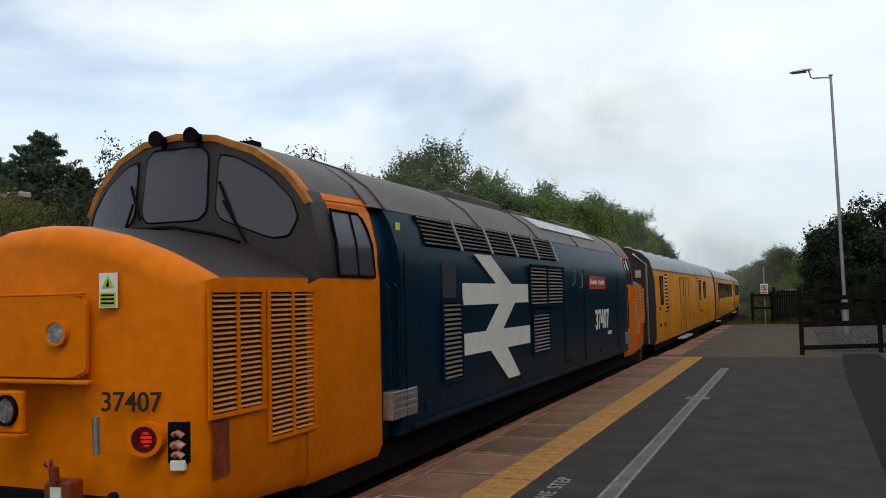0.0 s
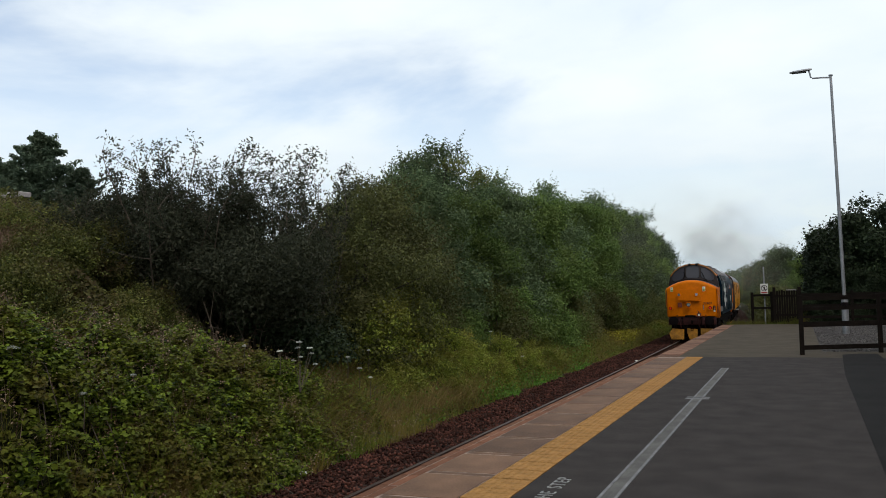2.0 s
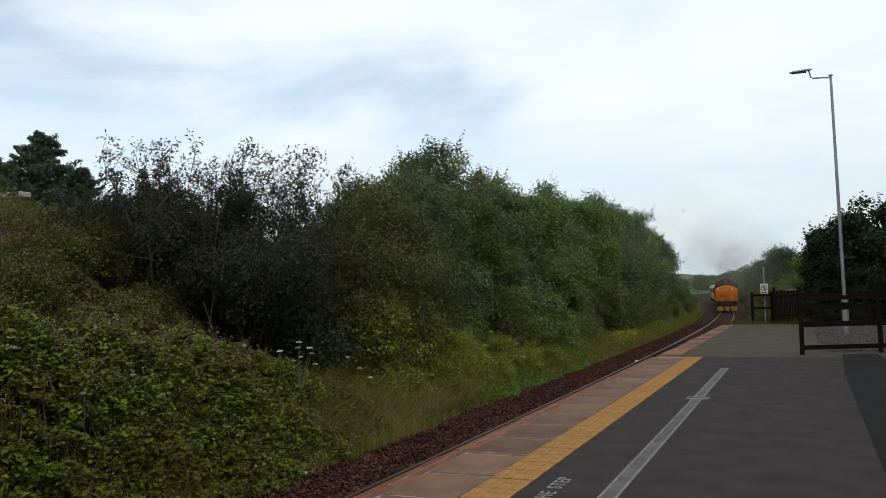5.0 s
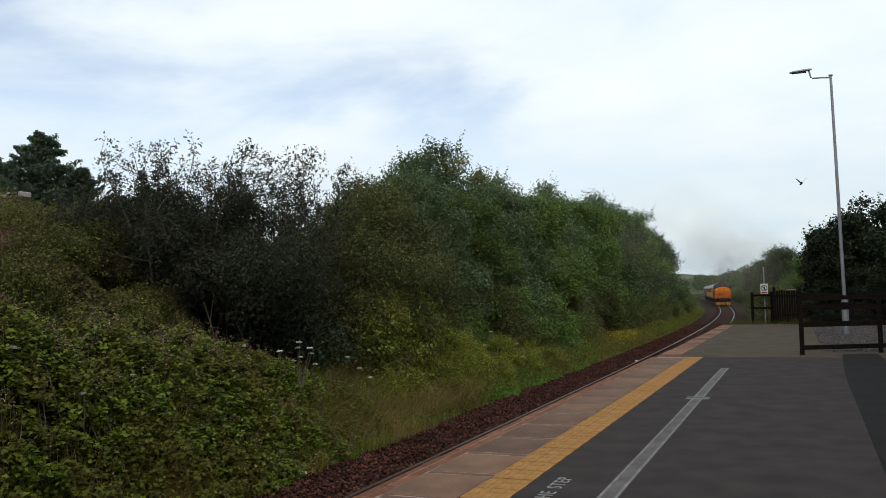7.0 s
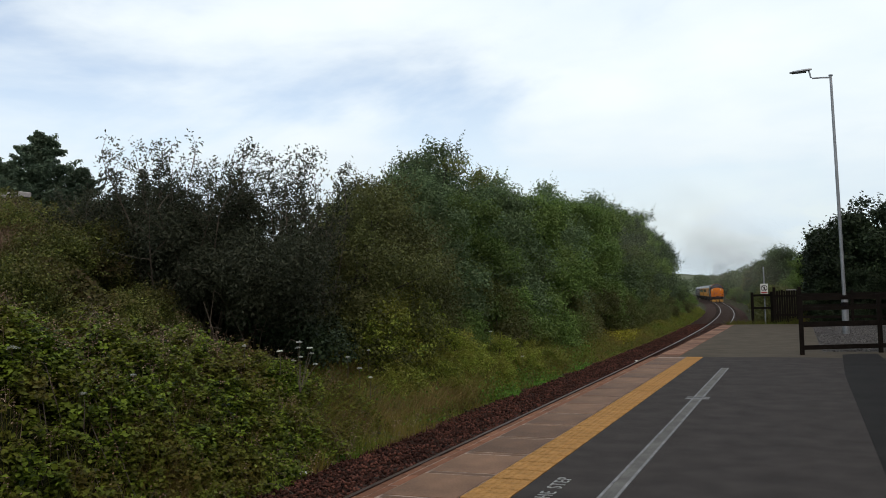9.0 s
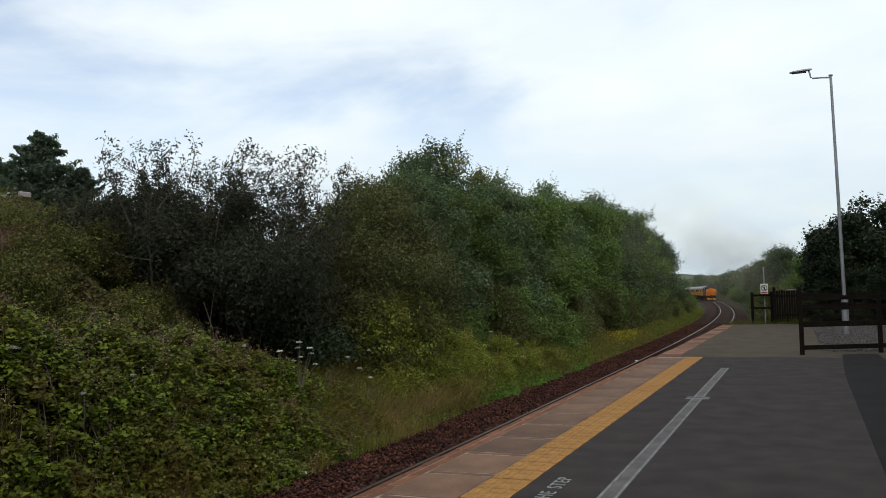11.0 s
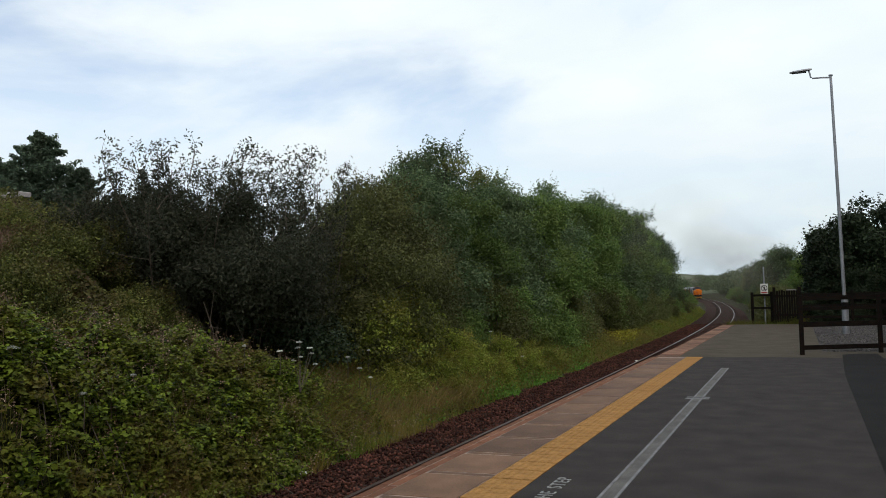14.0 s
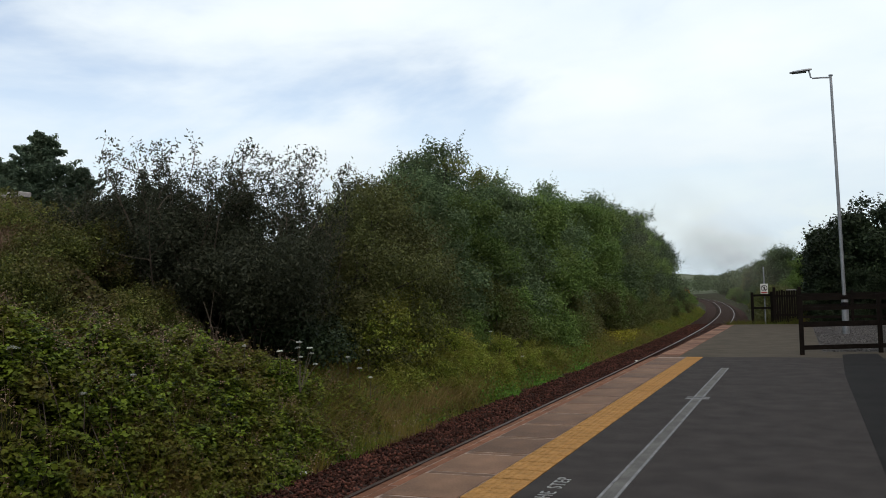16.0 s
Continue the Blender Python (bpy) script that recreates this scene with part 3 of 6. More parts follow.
# ---- fence, gate, sign, lamp ----
def build_fences():
    def post(parent, x, y, h, w=0.11):
        part("post", box(B(), x - w / 2, x + w / 2, y - w / 2, y + w / 2, -0.02, h, 0.008), WOOD_DARK, parent)

    def rail(parent, a, b, z, hh=0.1):
        a, b = Vector((*a, 0)), Vector((*b, 0))
        d = (b - a).normalized()
        n = Vector((d.y, -d.x, 0)) * 0.022
        bm = B()
        prism(bm, [a - n + Vector((0, 0, z - hh / 2)), b - n + Vector((0, 0, z - hh / 2)), b - n + Vector((0, 0, z + hh / 2)), a - n + Vector((0, 0, z + hh / 2))], n * 2)
        part("fence_rail", bm, WOOD_DARK, parent)

    f = empty("wooden_fence", "dark-stained post and rail fence across the platform", "fence")
    A, C = (0.05, 23.4), (5.4, 26.1)
    pts = [(0.05, 23.4), (1.87, 24.32), (3.7, 25.25), (5.4, 26.1)]
    for i, p in enumerate(pts):
        post(f, *p, 1.47)
    for z, hh in ((1.39, 0.11), (1.13, 0.09), (0.74, 0.13), (0.17, 0.11)):
        rail(f, A, C, z, hh)
    g = empty("wooden_fence", "dark wooden fence along the back of the platform", "fence")
    b = [(2.2, 42.2), (4.4, 41.9), (6.6, 41.6), (8.8, 41.3)]
    for p in b:
        post(g, *p, 1.5)
    for z in (0.35, 0.85, 1.35):
        rail(g, (-0.05, 42.5), b[-1], z, 0.12)
    e = empty("wooden_fence", "dark post and rail fence closing the platform end", "fence")
    for x in (-2.03, -1.15):
        post(e, x, 44.4, 1.5, 0.13)
    for z in (0.75, 1.35):
        rail(e, (-2.03, 44.4), (-1.15, 44.4), z, 0.1)
    gate = empty("wooden_gate", "closed dark boarded gate at the platform end", "gate")
    for x in (-1.03, 0.08):
        part("gate_post", box(B(), x - 0.07, x + 0.07, 44.2, 44.34, -0.1, 1.72, 0.01), WOOD_DARK, gate)
    me = finish(box(B(), -0.048, 0.048, 0, 0.025, 0.06, 1.55, 0.004), "board", WOOD_DARK)
    for k in range(9):
        share("board", me, gate, pose(-0.9 + k * 0.108, 44.2, 0.02 * (k % 3)))
    for z in (0.35, 1.25):
        part("ledge", box(B(), -0.96, 0.02, 44.226, 44.26, z, z + 0.1), WOOD_DARK, gate)
    part("latch_bar", box(B(), -0.5, -0.05, 44.17, 44.2, 1.56, 1.6), CONCRETE, gate, "pale capping strip")
    s = empty("warning_sign", "white prohibition sign on a thin grey pole", "sign")
    part("pole", tube(B(), [(-1.47, 44.5, -0.1), (-1.47, 44.5, 2.72)], 0.035, 10), GALV, s)
    plate = part("plate", box(B(), -1.64, -1.30, 44.44, 44.46, 1.42, 1.90, 0.004), WHITE, s)
    bm = B()
    for k in range(28):
        a, b2 = 2 * math.pi * k / 28, 2 * math.pi * (k + 1) / 28
        P = lambda r, t: (-1.47 + r * math.cos(t), 44.436, 1.69 + r * math.sin(t))
        bm.faces.new([bm.verts.new(P(r, t)) for r, t in ((0.145, a), (0.145, b2), (0.115, b2), (0.115, a))])
    prism(bm, [(-1.585, 44.434, 1.79), (-1.565, 44.434, 1.81), (-1.36, 44.434, 1.59), (-1.38, 44.434, 1.57)], (0, 0.003, 0))
    prism(bm, [(-1.50, 44.436, 1.60), (-1.45, 44.436, 1.60), (-1.43, 44.436, 1.76), (-1.49, 44.436, 1.78)], (0, 0.002, 0))
    part("symbol", bm, BLACK, plate, "black ring with a diagonal bar")
    part("caption_bar", box(B(), -1.61, -1.33, 44.435, 44.44, 1.45, 1.51), REDPLATE, plate, "red caption bar")


def build_lamp():
    x, y, lean = 1.42, 33.6, 0.10
    L = empty("street_lamp", "tall galvanised platform lamp with a flat lantern on a cranked arm", "street lamp")
    part("base", tube(B(), [(x + lean, y, -0.02), (x + lean, y, 1.18), (x + lean, y, 1.28), (x + lean - 0.005, y, 1.34)], [0.115, 0.115, 0.11, 0.07], 16), GALV, L, smooth=40)
    part("collar", tube(B(), [(x + lean, y, 0.98), (x + lean, y, 1.12)], 0.121, 16), UNDER, L, "dark identification band", smooth=40)
    part("column", tube(B(), [(x + lean - 0.005, y, 1.34), (x + lean * 0.45, y, 5.2), (x - 0.01, y, 9.16)], [0.062, 0.055, 0.045], 14), GALV, L, smooth=40)
    part("bracket", tube(B(), [(x - 0.01, y, 9.16), (x - 0.01, y, 9.2)], 0.075, 12), GALV, L, smooth=40)
    part("arm", tube(B(), [(x, y, 9.1), (x - 0.35, y - 0.02, 9.13), (x - 0.60, y - 0.03, 9.13), (x - 0.66, y - 0.03, 9.17), (x - 0.70, y - 0.03, 9.36), (x - 0.72, y - 0.03, 9.42)], 0.03, 10), GALV, L, smooth=50)
    bm = B()
    secs = []
    for u, w, hh in ((0.0, 0.07, 0.05), (0.1, 0.1, 0.07), (0.35, 0.14, 0.075), (0.62, 0.13, 0.06), (0.74, 0.09, 0.03)):
        cx, cz = x - 0.62 - u, 9.47 - u * 0.07
        secs.append([(cx, y - 0.03 + w * a, cz + hh * b) for a, b in ((-1, -0.4), (-0.8, 0.3), (0, 0.6), (0.8, 0.3), (1, -0.4), (0, -0.5))])
    loft(bm, secs)
    lantern = part("lantern", bm, GALV, L, smooth=50)
    part("diffuser", box(B(), x - 1.28, x - 0.8, y - 0.12, y + 0.06, 9.375, 9.385), LAMP_GLASS, lantern, "clear lantern glass")


# ---- vegetation ----
def crown_points(rng, lobes, n):
    """Points over the shells of many lobes, thinner inside."""
    w = np.array([l[3] ** 2 for l in lobes])
    which = rng.choice(len(lobes), n, p=w / w.sum())
    L = np.array(lobes)[which]
    d = unit(rng.normal(0, 1, (n, 3)))
    d[:, 2] = np.where(d[:, 2] < -0.35, -d[:, 2], d[:, 2])
    r = L[:, 3:4] * (1 - 0.42 * rng.random((n, 1)) ** 2.2) * (1 + 0.16 * np.sin(d[:, :1] * 7 + which[:, None]) * np.cos(d[:, 1:2] * 6))
    return L[:, :3] + d * r * np.array([1, 1, 0.85]), d


def branch_mesh(bm, rng, base, tips, r0):
    for t in tips:
        t = Vector(t)
        mid = base.lerp(t, 0.5) + Vector(rng.normal(0, 0.12, 3)) * (t - base).length * 0.5
        mid.z += 0.05 * (t - base).length
        tube(bm, [base, base.lerp(mid, 0.5), mid, mid.lerp(t, 0.55), t], [r0, r0 * 0.75, r0 * 0.5, r0 * 0.3, r0 * 0.1], 6)


def tree_kind(seed, height, spread, n, leaf, material, low=0.12, peak=0.55, label="", name="tree", ragged=0.26):
    """A trunk with limbs and a crown of leaves over many lobes."""
    rng = np.random.default_rng(seed)
    lobes = []
    for k in range(64):
        f = rng.uniform(low, 0.95)
        rad = spread * (np.interp(f, (0, peak * 0.6, peak, 0.85, 1), (0.9, 1.0, 0.95, 0.62, 0.22)))
        a = rng.uniform(0, 6.283)
        rr = rad * rng.uniform(0.25, 0.85)
        size = spread * rng.uniform(0.16, 0.34) * (1.15 - 0.5 * f)
        lobes.append((rr * math.cos(a), rr * math.sin(a), f * height - size * 0.3, size))
    main = int(n * (1 - ragged))
    p, d = crown_points(rng, lobes, main)
    p = p + rng.normal(0, (0.03 + 0.08 * ragged) * spread, p.shape)
    # ragged sprays of leaves standing out of the crown
    per = 13
    k = (n - main) // per
    q, e = crown_points(rng, lobes, k)
    go = unit(e + np.array([0, 0, 0.8]) + rng.normal(0, 0.35, e.shape)) * (rng.uniform(0.25, 0.85, (k, 1)) * spread / 2.8)
    u = np.linspace(0, 1, per)[None, :, None]
    spray = (q[:, None] + go[:, None] * u).reshape(-1, 3) + rng.normal(0, 0.05, (k * per, 3))
    p, d = np.concatenate([p, spray]), np.concatenate([d, np.repeat(unit(go), per, 0)])
    t = empty(name, label, "tree")
    bm = B()
    top = Vector((rng.normal(0, 0.2), rng.normal(0, 0.2), height * 0.72))
    tube(bm, [(0, 0, -0.6), (0.03, 0, height * 0.2), top.lerp(Vector((0, 0, 0)), 0.4), top], [0.17, 0.14, 0.09, 0.03], 8)
    for l in lobes[:22]:
        branch_mesh(bm, rng, Vector((0, 0, min(l[2] * 0.55, height * 0.5))), [l[:3]], 0.045)
    part("trunk", bm, BARK, t, "dark bare trunk and limbs")
    c = new("crown", leaves("crown", rng, p, d + np.array([0, 0, 0.35]), leaf, material))
    c.parent = t
    return t


def conifer(seed, height, spread, label, material, power=0.9, leaf=0.14):
    """A pointed crown of upswept sprays in whorls round a straight trunk."""
    rng = np.random.default_rng(seed)
    t = empty("tree", label, "tree")
    bm = B()
    tube(bm, [(0, 0, -0.6), (0.02, 0, height * 0.5), (0, 0, height)], [0.16, 0.10, 0.012], 8)
    pts, nrm = [], []
    z = height * 0.1
    while z < height * 0.985:
        reach = spread * (1 - z / height) ** power + 0.10
        for k in range(7):
            a = rng.uniform(0, 6.283)
            go = np.array([math.cos(a), math.sin(a), rng.uniform(0.05, 0.55)]) * reach * rng.uniform(0.6, 1.15)
            tube(bm, [(0, 0, z), tuple(np.array([0, 0, z]) + go * np.array([0.55, 0.55, 0.35])), tuple(np.array([0, 0, z]) + go)], [0.022, 0.014, 0.005], 4)
            m = int(70 + 90 * reach)
            u = rng.random(m) ** 0.7
            c = np.array([0, 0, z]) + go * np.stack([u, u, u ** 1.5], 1)
            pts.append(c + rng.normal(0, 0.05 + 0.07 * reach * (1 - u[:, None]), (m, 3)))
            nrm.append(np.tile([[0, 0, 1.0]], (m, 1)))
        z += 0.20 + 0.12 * (1 - z / height)
    part("trunk", bm, BARK, t, "straight dark trunk and upswept branches")
    c = new("crown", leaves("crown", rng, np.concatenate(pts), np.concatenate(nrm), leaf, material, slim=0.42))
    c.parent = t
    return t


def plant_row(kinds, spots):
    used = set()
    for k, x, y, size, turn in spots:
        m = pose(x, y, float(ground_h(x, y)) - 0.15, 0, 0, turn) @ Matrix.Scale(1, 4)
        src = kinds[k]
        if k in used:
            ob = copy_thing(src, m)
        else:
            ob = src
            used.add(k)
        ob.matrix_basis = m
        ob.scale = (size, size, size)


def build_trees():
    lab = ("dense dark green broadleaf tree on the cutting side", "bushy mid-green sapling tree with a ragged crown", "olive-green scrub tree leafed down to the grass", "tall dark tree with a knobbly uneven crown", "bright green young tree beside the line")
    kinds = [
        tree_kind(11, 7.0, 3.1, 44000, 0.125, FOL_DARK, label=lab[0]),
        tree_kind(12, 6.4, 2.7, 42000, 0.115, FOL_MID, label=lab[1]),
        tree_kind(13, 5.6, 2.7, 46000, 0.085, FOL_OLIVE, label=lab[2], low=0.05, ragged=0.45),
        tree_kind(14, 8.0, 3.3, 48000, 0.135, FOL_DARK, label=lab[3], low=0.1),
        tree_kind(15, 6.8, 2.6, 42000, 0.115, FOL_MID, label=lab[4], low=0.06),
    ]
    kinds += [
        # these two kinds carry their shade in the leaf colour
        tree_kind(16, 7.2, 3.2, 30000, 0.17, FOL_SHADE, label="deep green tree around the platform, heavy shade put into its leaf colour"),
        tree_kind(17, 8.0, 3.3, 34000, 0.18, FOL_SHADE, label="tall tree beside the platform, shade put into its near-black leaf colour", low=0.05),
        conifer(18, 7.2, 3.1, "dark blue-green tree with a pointed top above the bank", FOL_BLUE, 0.62, 0.17),
        tree_kind(19, 8.2, 3.0, 32000, 0.12, FOL_GOLD, label="yellow-green tree with a spiky ragged top", ragged=0.75),
    ]
    rng = random.Random(8)
    spots = [
        (2, -10.65, 20.5, 0.90, 20), (2, -11.5, 23.2, 0.95, 140), (1, -13.6, 25.5, 0.62, 60), (0, -12.2, 27.4, 0.82, 10),
        (3, -14.8, 35.4, 0.90, 80), (1, -11.6, 30.5, 0.90, 200), (0, -12.0, 35.5, 0.92, 120), (4, -11.4, 40.0, 1.0, 30),
        (3, -14.5, 41.0, 0.86, 250), (0, -12.4, 45.0, 1.0, 300), (4, -11.6, 49.5, 1.08, 170), (3, -14.0, 52.0, 1.0, 10),
        (1, -12.2, 54.5, 1.18, 90), (0, -13.0, 59.5, 1.15, 210), (4, -12.4, 64.5, 1.2, 330), (3, -15.0, 68.0, 1.12, 140),
        (0, -13.2, 71.0, 1.22, 45), (1, -13.4, 77.0, 1.35, 280), (3, -14.2, 84.0, 1.18, 75), (0, -14.6, 92.0, 1.2, 160),
        (3, -15.6, 100.0, 1.05, 310), (1, -15.8, 108.0, 1.1, 25), (0, -17.0, 117.0, 0.95, 190), (4, -18.2, 127.0, 0.9, 100), (0, -20.5, 140.0, 0.8, 65),
        (7, -30.2, 28.3, 0.94, 200), (7, -28.5, 28.8, 0.74, 50), (7, -34.5, 29.5, 0.86, 300), (7, -32.2, 28.5, 0.80, 30), (7, -26.9, 29.5, 0.58, 120), (8, -15.0, 38.6, 0.88, 40),
        # unseen rows added beside and behind the platform to darken it and the loco
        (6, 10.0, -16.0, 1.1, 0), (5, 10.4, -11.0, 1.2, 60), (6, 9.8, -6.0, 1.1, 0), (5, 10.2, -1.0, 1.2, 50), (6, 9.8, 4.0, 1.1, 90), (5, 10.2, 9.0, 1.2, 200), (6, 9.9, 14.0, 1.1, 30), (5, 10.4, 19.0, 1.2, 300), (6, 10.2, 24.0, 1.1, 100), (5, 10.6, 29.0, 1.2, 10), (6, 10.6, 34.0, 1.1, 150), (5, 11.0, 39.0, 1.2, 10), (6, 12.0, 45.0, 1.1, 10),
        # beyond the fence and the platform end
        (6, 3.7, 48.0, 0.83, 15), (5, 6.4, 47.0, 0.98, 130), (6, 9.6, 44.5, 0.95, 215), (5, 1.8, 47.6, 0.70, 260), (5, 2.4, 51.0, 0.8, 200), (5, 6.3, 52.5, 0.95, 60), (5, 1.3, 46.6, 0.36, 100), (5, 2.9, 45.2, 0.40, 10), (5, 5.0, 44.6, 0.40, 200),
        (1, 0.6, 72.0, 0.72, 40), (0, -0.9, 80.0, 0.80, 170), (1, 2.2, 76.0, 0.74, 300), (0, -1.9, 93.0, 0.88, 20), (1, 0.9, 95.0, 0.85, 120), (2, -2.4, 107.0, 0.84, 220), (0, -3.1, 122.0, 0.62, 310), (1, -0.9, 116.0, 0.9, 75), (0, 2.5, 105.0, 1.2, 75),
        (0, -5.2, 140.0, 0.88, 150), (2, -6.8, 168.0, 1.1, 20), (1, -4.0, 150.0, 1.0, 20), (0, -8.6, 195.0, 1.0, 260), (1, -10.5, 225.0, 1.15, 80), (3, -3.6, 128.0, 0.8, 80), (0, -13.0, 262.0, 1.05, 200), (0, -12.0, 260.0, 0.9, 340), (3, -14.5, 300.0, 0.9, 30), (0, -24.0, 335.0, 1.0, 30), (1, -6.0, 245.0, 1.1, 20), (0, -5.0, 185.0, 1.0, 90),
    ]
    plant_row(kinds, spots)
    # low scrub filling the foot of the row
    sc = tree_kind(21, 3.0, 1.9, 20000, 0.10, FOL_OLIVE, label="low olive scrub bush at the foot of the trees", low=0.02, name="bush", ragged=0.5)
    sc2 = tree_kind(22, 2.8, 1.8, 20000, 0.10, FOL_MID, label="low green scrub bush at the foot of the trees", low=0.02, name="bush", ragged=0.5)
    spots = []
    y = 19.0
    while y < 120:
        spots.append((rng.randint(0, 1), float(track_x(y)) - 5.1 - rng.random() * 0.9, y, rng.uniform(0.6, 1.0), rng.uniform(0, 360)))
        y += 2.3 + y * 0.02
    for y in (47, 50, 53, 57, 61, 65, 70, 75, 81, 87, 94, 102, 110, 120, 130, 142, 155, 170, 186, 205, 225):
        spots.append((rng.randint(0, 1), float(track_x(y)) + 3.9 + 0.8 * rng.random(), y, rng.uniform(0.5, 0.75) + y * 0.0015, rng.uniform(0, 360)))
    plant_row([sc, sc2], spots)
    bank = tree_kind(23, 2.4, 1.7, 20000, 0.085, FOL_BANK, label="straggling yellow-green shrub on the bank", low=0.02, name="bush", ragged=0.6)
    lime = tree_kind(24, 2.6, 1.6, 20000, 0.08, FOL_LIME, label="lime-green leafy shrub beside the verge", low=0.02, name="bush", ragged=0.6)
    spots = [(0, -13.6, 12.9, 0.62, 0), (0, -15.6, 14.6, 0.5, 80), (0, -17.4, 15.6, 0.4, 160), (0, -12.6, 11.4, 0.6, 200), (0, -15.0, 13.0, 0.5, 20), (0, -16.6, 14.0, 0.42, 300), (0, -13.9, 14.3, 0.62, 240), (0, -16.4, 17.0, 0.55, 130), (0, -14.6, 15.6, 0.6, 50), (0, -12.0, 13.4, 0.5, 70), (0, -11.6, 14.0, 0.45, 10), (0, -12.3, 14.2, 0.5, 190),
             (1, -9.6, 19.2, 0.95, 0), (1, -10.1, 21.6, 1.0, 100), (1, -9.4, 23.8, 0.7, 220), (1, -9.3, 27.5, 0.55, 300), (1, -9.5, 33.0, 0.5, 60), (1, -9.2, 30.0, 0.5, 150), (1, -9.4, 37.0, 0.5, 10),
             (1, -8.9, 18.2, 0.42, 40), (1, -9.2, 19.4, 0.55, 190), (1, -8.8, 21.0, 0.5, 270), (1, -8.9, 23.0, 0.5, 20), (1, -8.6, 25.5, 0.42, 110), (1, -8.7, 28.6, 0.4, 330), (1, -8.7, 31.5, 0.38, 230)]
    plant_row([bank, lime], spots)


def build_far_woods():
    """Joined leaf masses of the hillside far beyond the curve."""
    rng = np.random.default_rng(31)
    lobes = []
    for k in range(420):
        y = rng.uniform(240, 620)
        x = -0.12 * y + rng.uniform(-0.16, 0.16) * y
        d = float(track_x(min(y, 400))) - x
        if abs(d) < 9 and y < 420:
            continue
        s = rng.uniform(2.6, 5.0)
        lobes.append((x, y, float(ground_h(x, y)) + s * rng.uniform(0.5, 1.5), s))
    p, d = crown_points(rng, lobes, 90000)
    tagged(new("far_woods", leaves("far_woods", rng, p, d, 0.75, FOL_DARK)), "hazy green woods on the hillside far along the line", "woods", kind="stuff")


def build_willow():
    """An open, upright willow bush: fanned stems with small leaves, bare low down."""
    rng = np.random.default_rng(41)
    pts, nrm = [], []

    def stem(bm, base, tip, r, leafy, dens):
        base, tip = np.array(base, float), np.array(tip, float)
        L = np.linalg.norm(tip - base)
        bow = rng.normal(0, 0.07, 3) * L
        k = np.linspace(0, 1, 7)[:, None]
        c = base + (tip - base) * k + bow * (4 * k * (1 - k))
        tube(bm, [Vector(q) for q in c], list(np.linspace(r, r * 0.18, 7)), 5)
        m = int(L * dens)
        u = leafy + (1 - leafy) * rng.random(m)
        q = np.stack([np.interp(u, k[:, 0], c[:, i]) for i in range(3)], 1)
        # leaves gather in tufts along the stem
        tuft = np.repeat(rng.normal(0, 0.075, ((m + 5) // 6, 3)), 6, 0)[:m]
        u0 = np.repeat(u[::6], 6)[:m]
        q = np.stack([np.interp(u0, k[:, 0], c[:, i]) for i in range(3)], 1)
        pts.append(q + tuft + rng.normal(0, 0.055, (m, 3)))
        nrm.append(unit(rng.normal(0, 1, (m, 3))))
        return c

    bush = empty("willow_bush", "open dark willow bush with thin upright leafy stems", "bush")
    bm = B()
    for g, (gx, gy, top) in enumerate(((-13.5, 15.0, 4.5), (-12.9, 15.6, 5.2), (-12.4, 16.3, 5.3), (-11.8, 17.4, 5.2), (-11.3, 18.4, 5.1), (-13.6, 17.2, 4.7), (-14.4, 16.0, 4.2), (-11.95, 16.9, 5.1), (-11.2, 17.5, 4.9))):
        z0 = float(ground_h(gx, gy)) - 0.2
        for k in range(11):
            b = (gx + rng.normal(0, 0.25), gy + rng.normal(0, 0.25), z0)
            tp = (gx + rng.normal(0, 0.95), gy + rng.normal(0, 0.95), z0 + (top - z0) * rng.uniform(0.6, 0.98))
            c = stem(bm, b, tp, 0.026, 0.45, 34)
            for j in range(8):
                f = rng.uniform(0.35, 0.95)
                s = np.array([np.interp(f, np.linspace(0, 1, 7), c[:, i]) for i in range(3)])
                e = s + np.array([rng.normal(0, 0.42), rng.normal(0, 0.42), rng.uniform(0.25, 0.8)])
                e[2] = min(e[2], top)
                stem(bm, s, e, 0.008, 0.15, 62)
    part("branchwork", bm, TWIG, bush, "thin grey-brown stems")
    # darker, denser skirt of leaves
    lobes = []
    for k in range(80):
        y = rng.uniform(14.8, 18.6)
        a = rng.uniform(0.60, 0.93)
        lobes.append((-y * a, y, rng.uniform(1.3, 2.6) + 2.2 * max(0, a - 0.70), rng.uniform(0.45, 0.8)))
    for k in range(26):
        y = rng.uniform(15.4, 18.0)
        lobes.append((-y * rng.uniform(0.70, 0.90), y, rng.uniform(2.3, 3.3), rng.uniform(0.4, 0.65)))
    for k in range(34):
        y = rng.uniform(15.0, 17.5)
        lobes.append((-y * rng.uniform(0.76, 0.94), y, rng.uniform(1.4, 3.2), rng.uniform(0.4, 0.65)))
    for k in range(46):
        y = rng.uniform(15.6, 18.4)
        a = rng.uniform(0.68, 0.93)
        lobes.append((-y * a, y, rng.uniform(2.9, 3.9) - 1.2 * max(0, a - 0.84), rng.uniform(0.28, 0.5)))
    q, d = crown_points(rng, lobes, 118000)
    q = q + rng.normal(0, 0.07, q.shape)
    P, D = np.concatenate(pts + [q]), np.concatenate(nrm + [d])
    c = new("foliage", leaves("foliage", rng, P, D, 0.082, FOL_WILLOW, slim=0.40))
    c.parent = bush
    # leaves coloured near black as the hollow's shade, and dead wood, below it
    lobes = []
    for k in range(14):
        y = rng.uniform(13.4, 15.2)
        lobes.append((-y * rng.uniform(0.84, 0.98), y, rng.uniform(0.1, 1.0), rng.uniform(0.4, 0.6)))
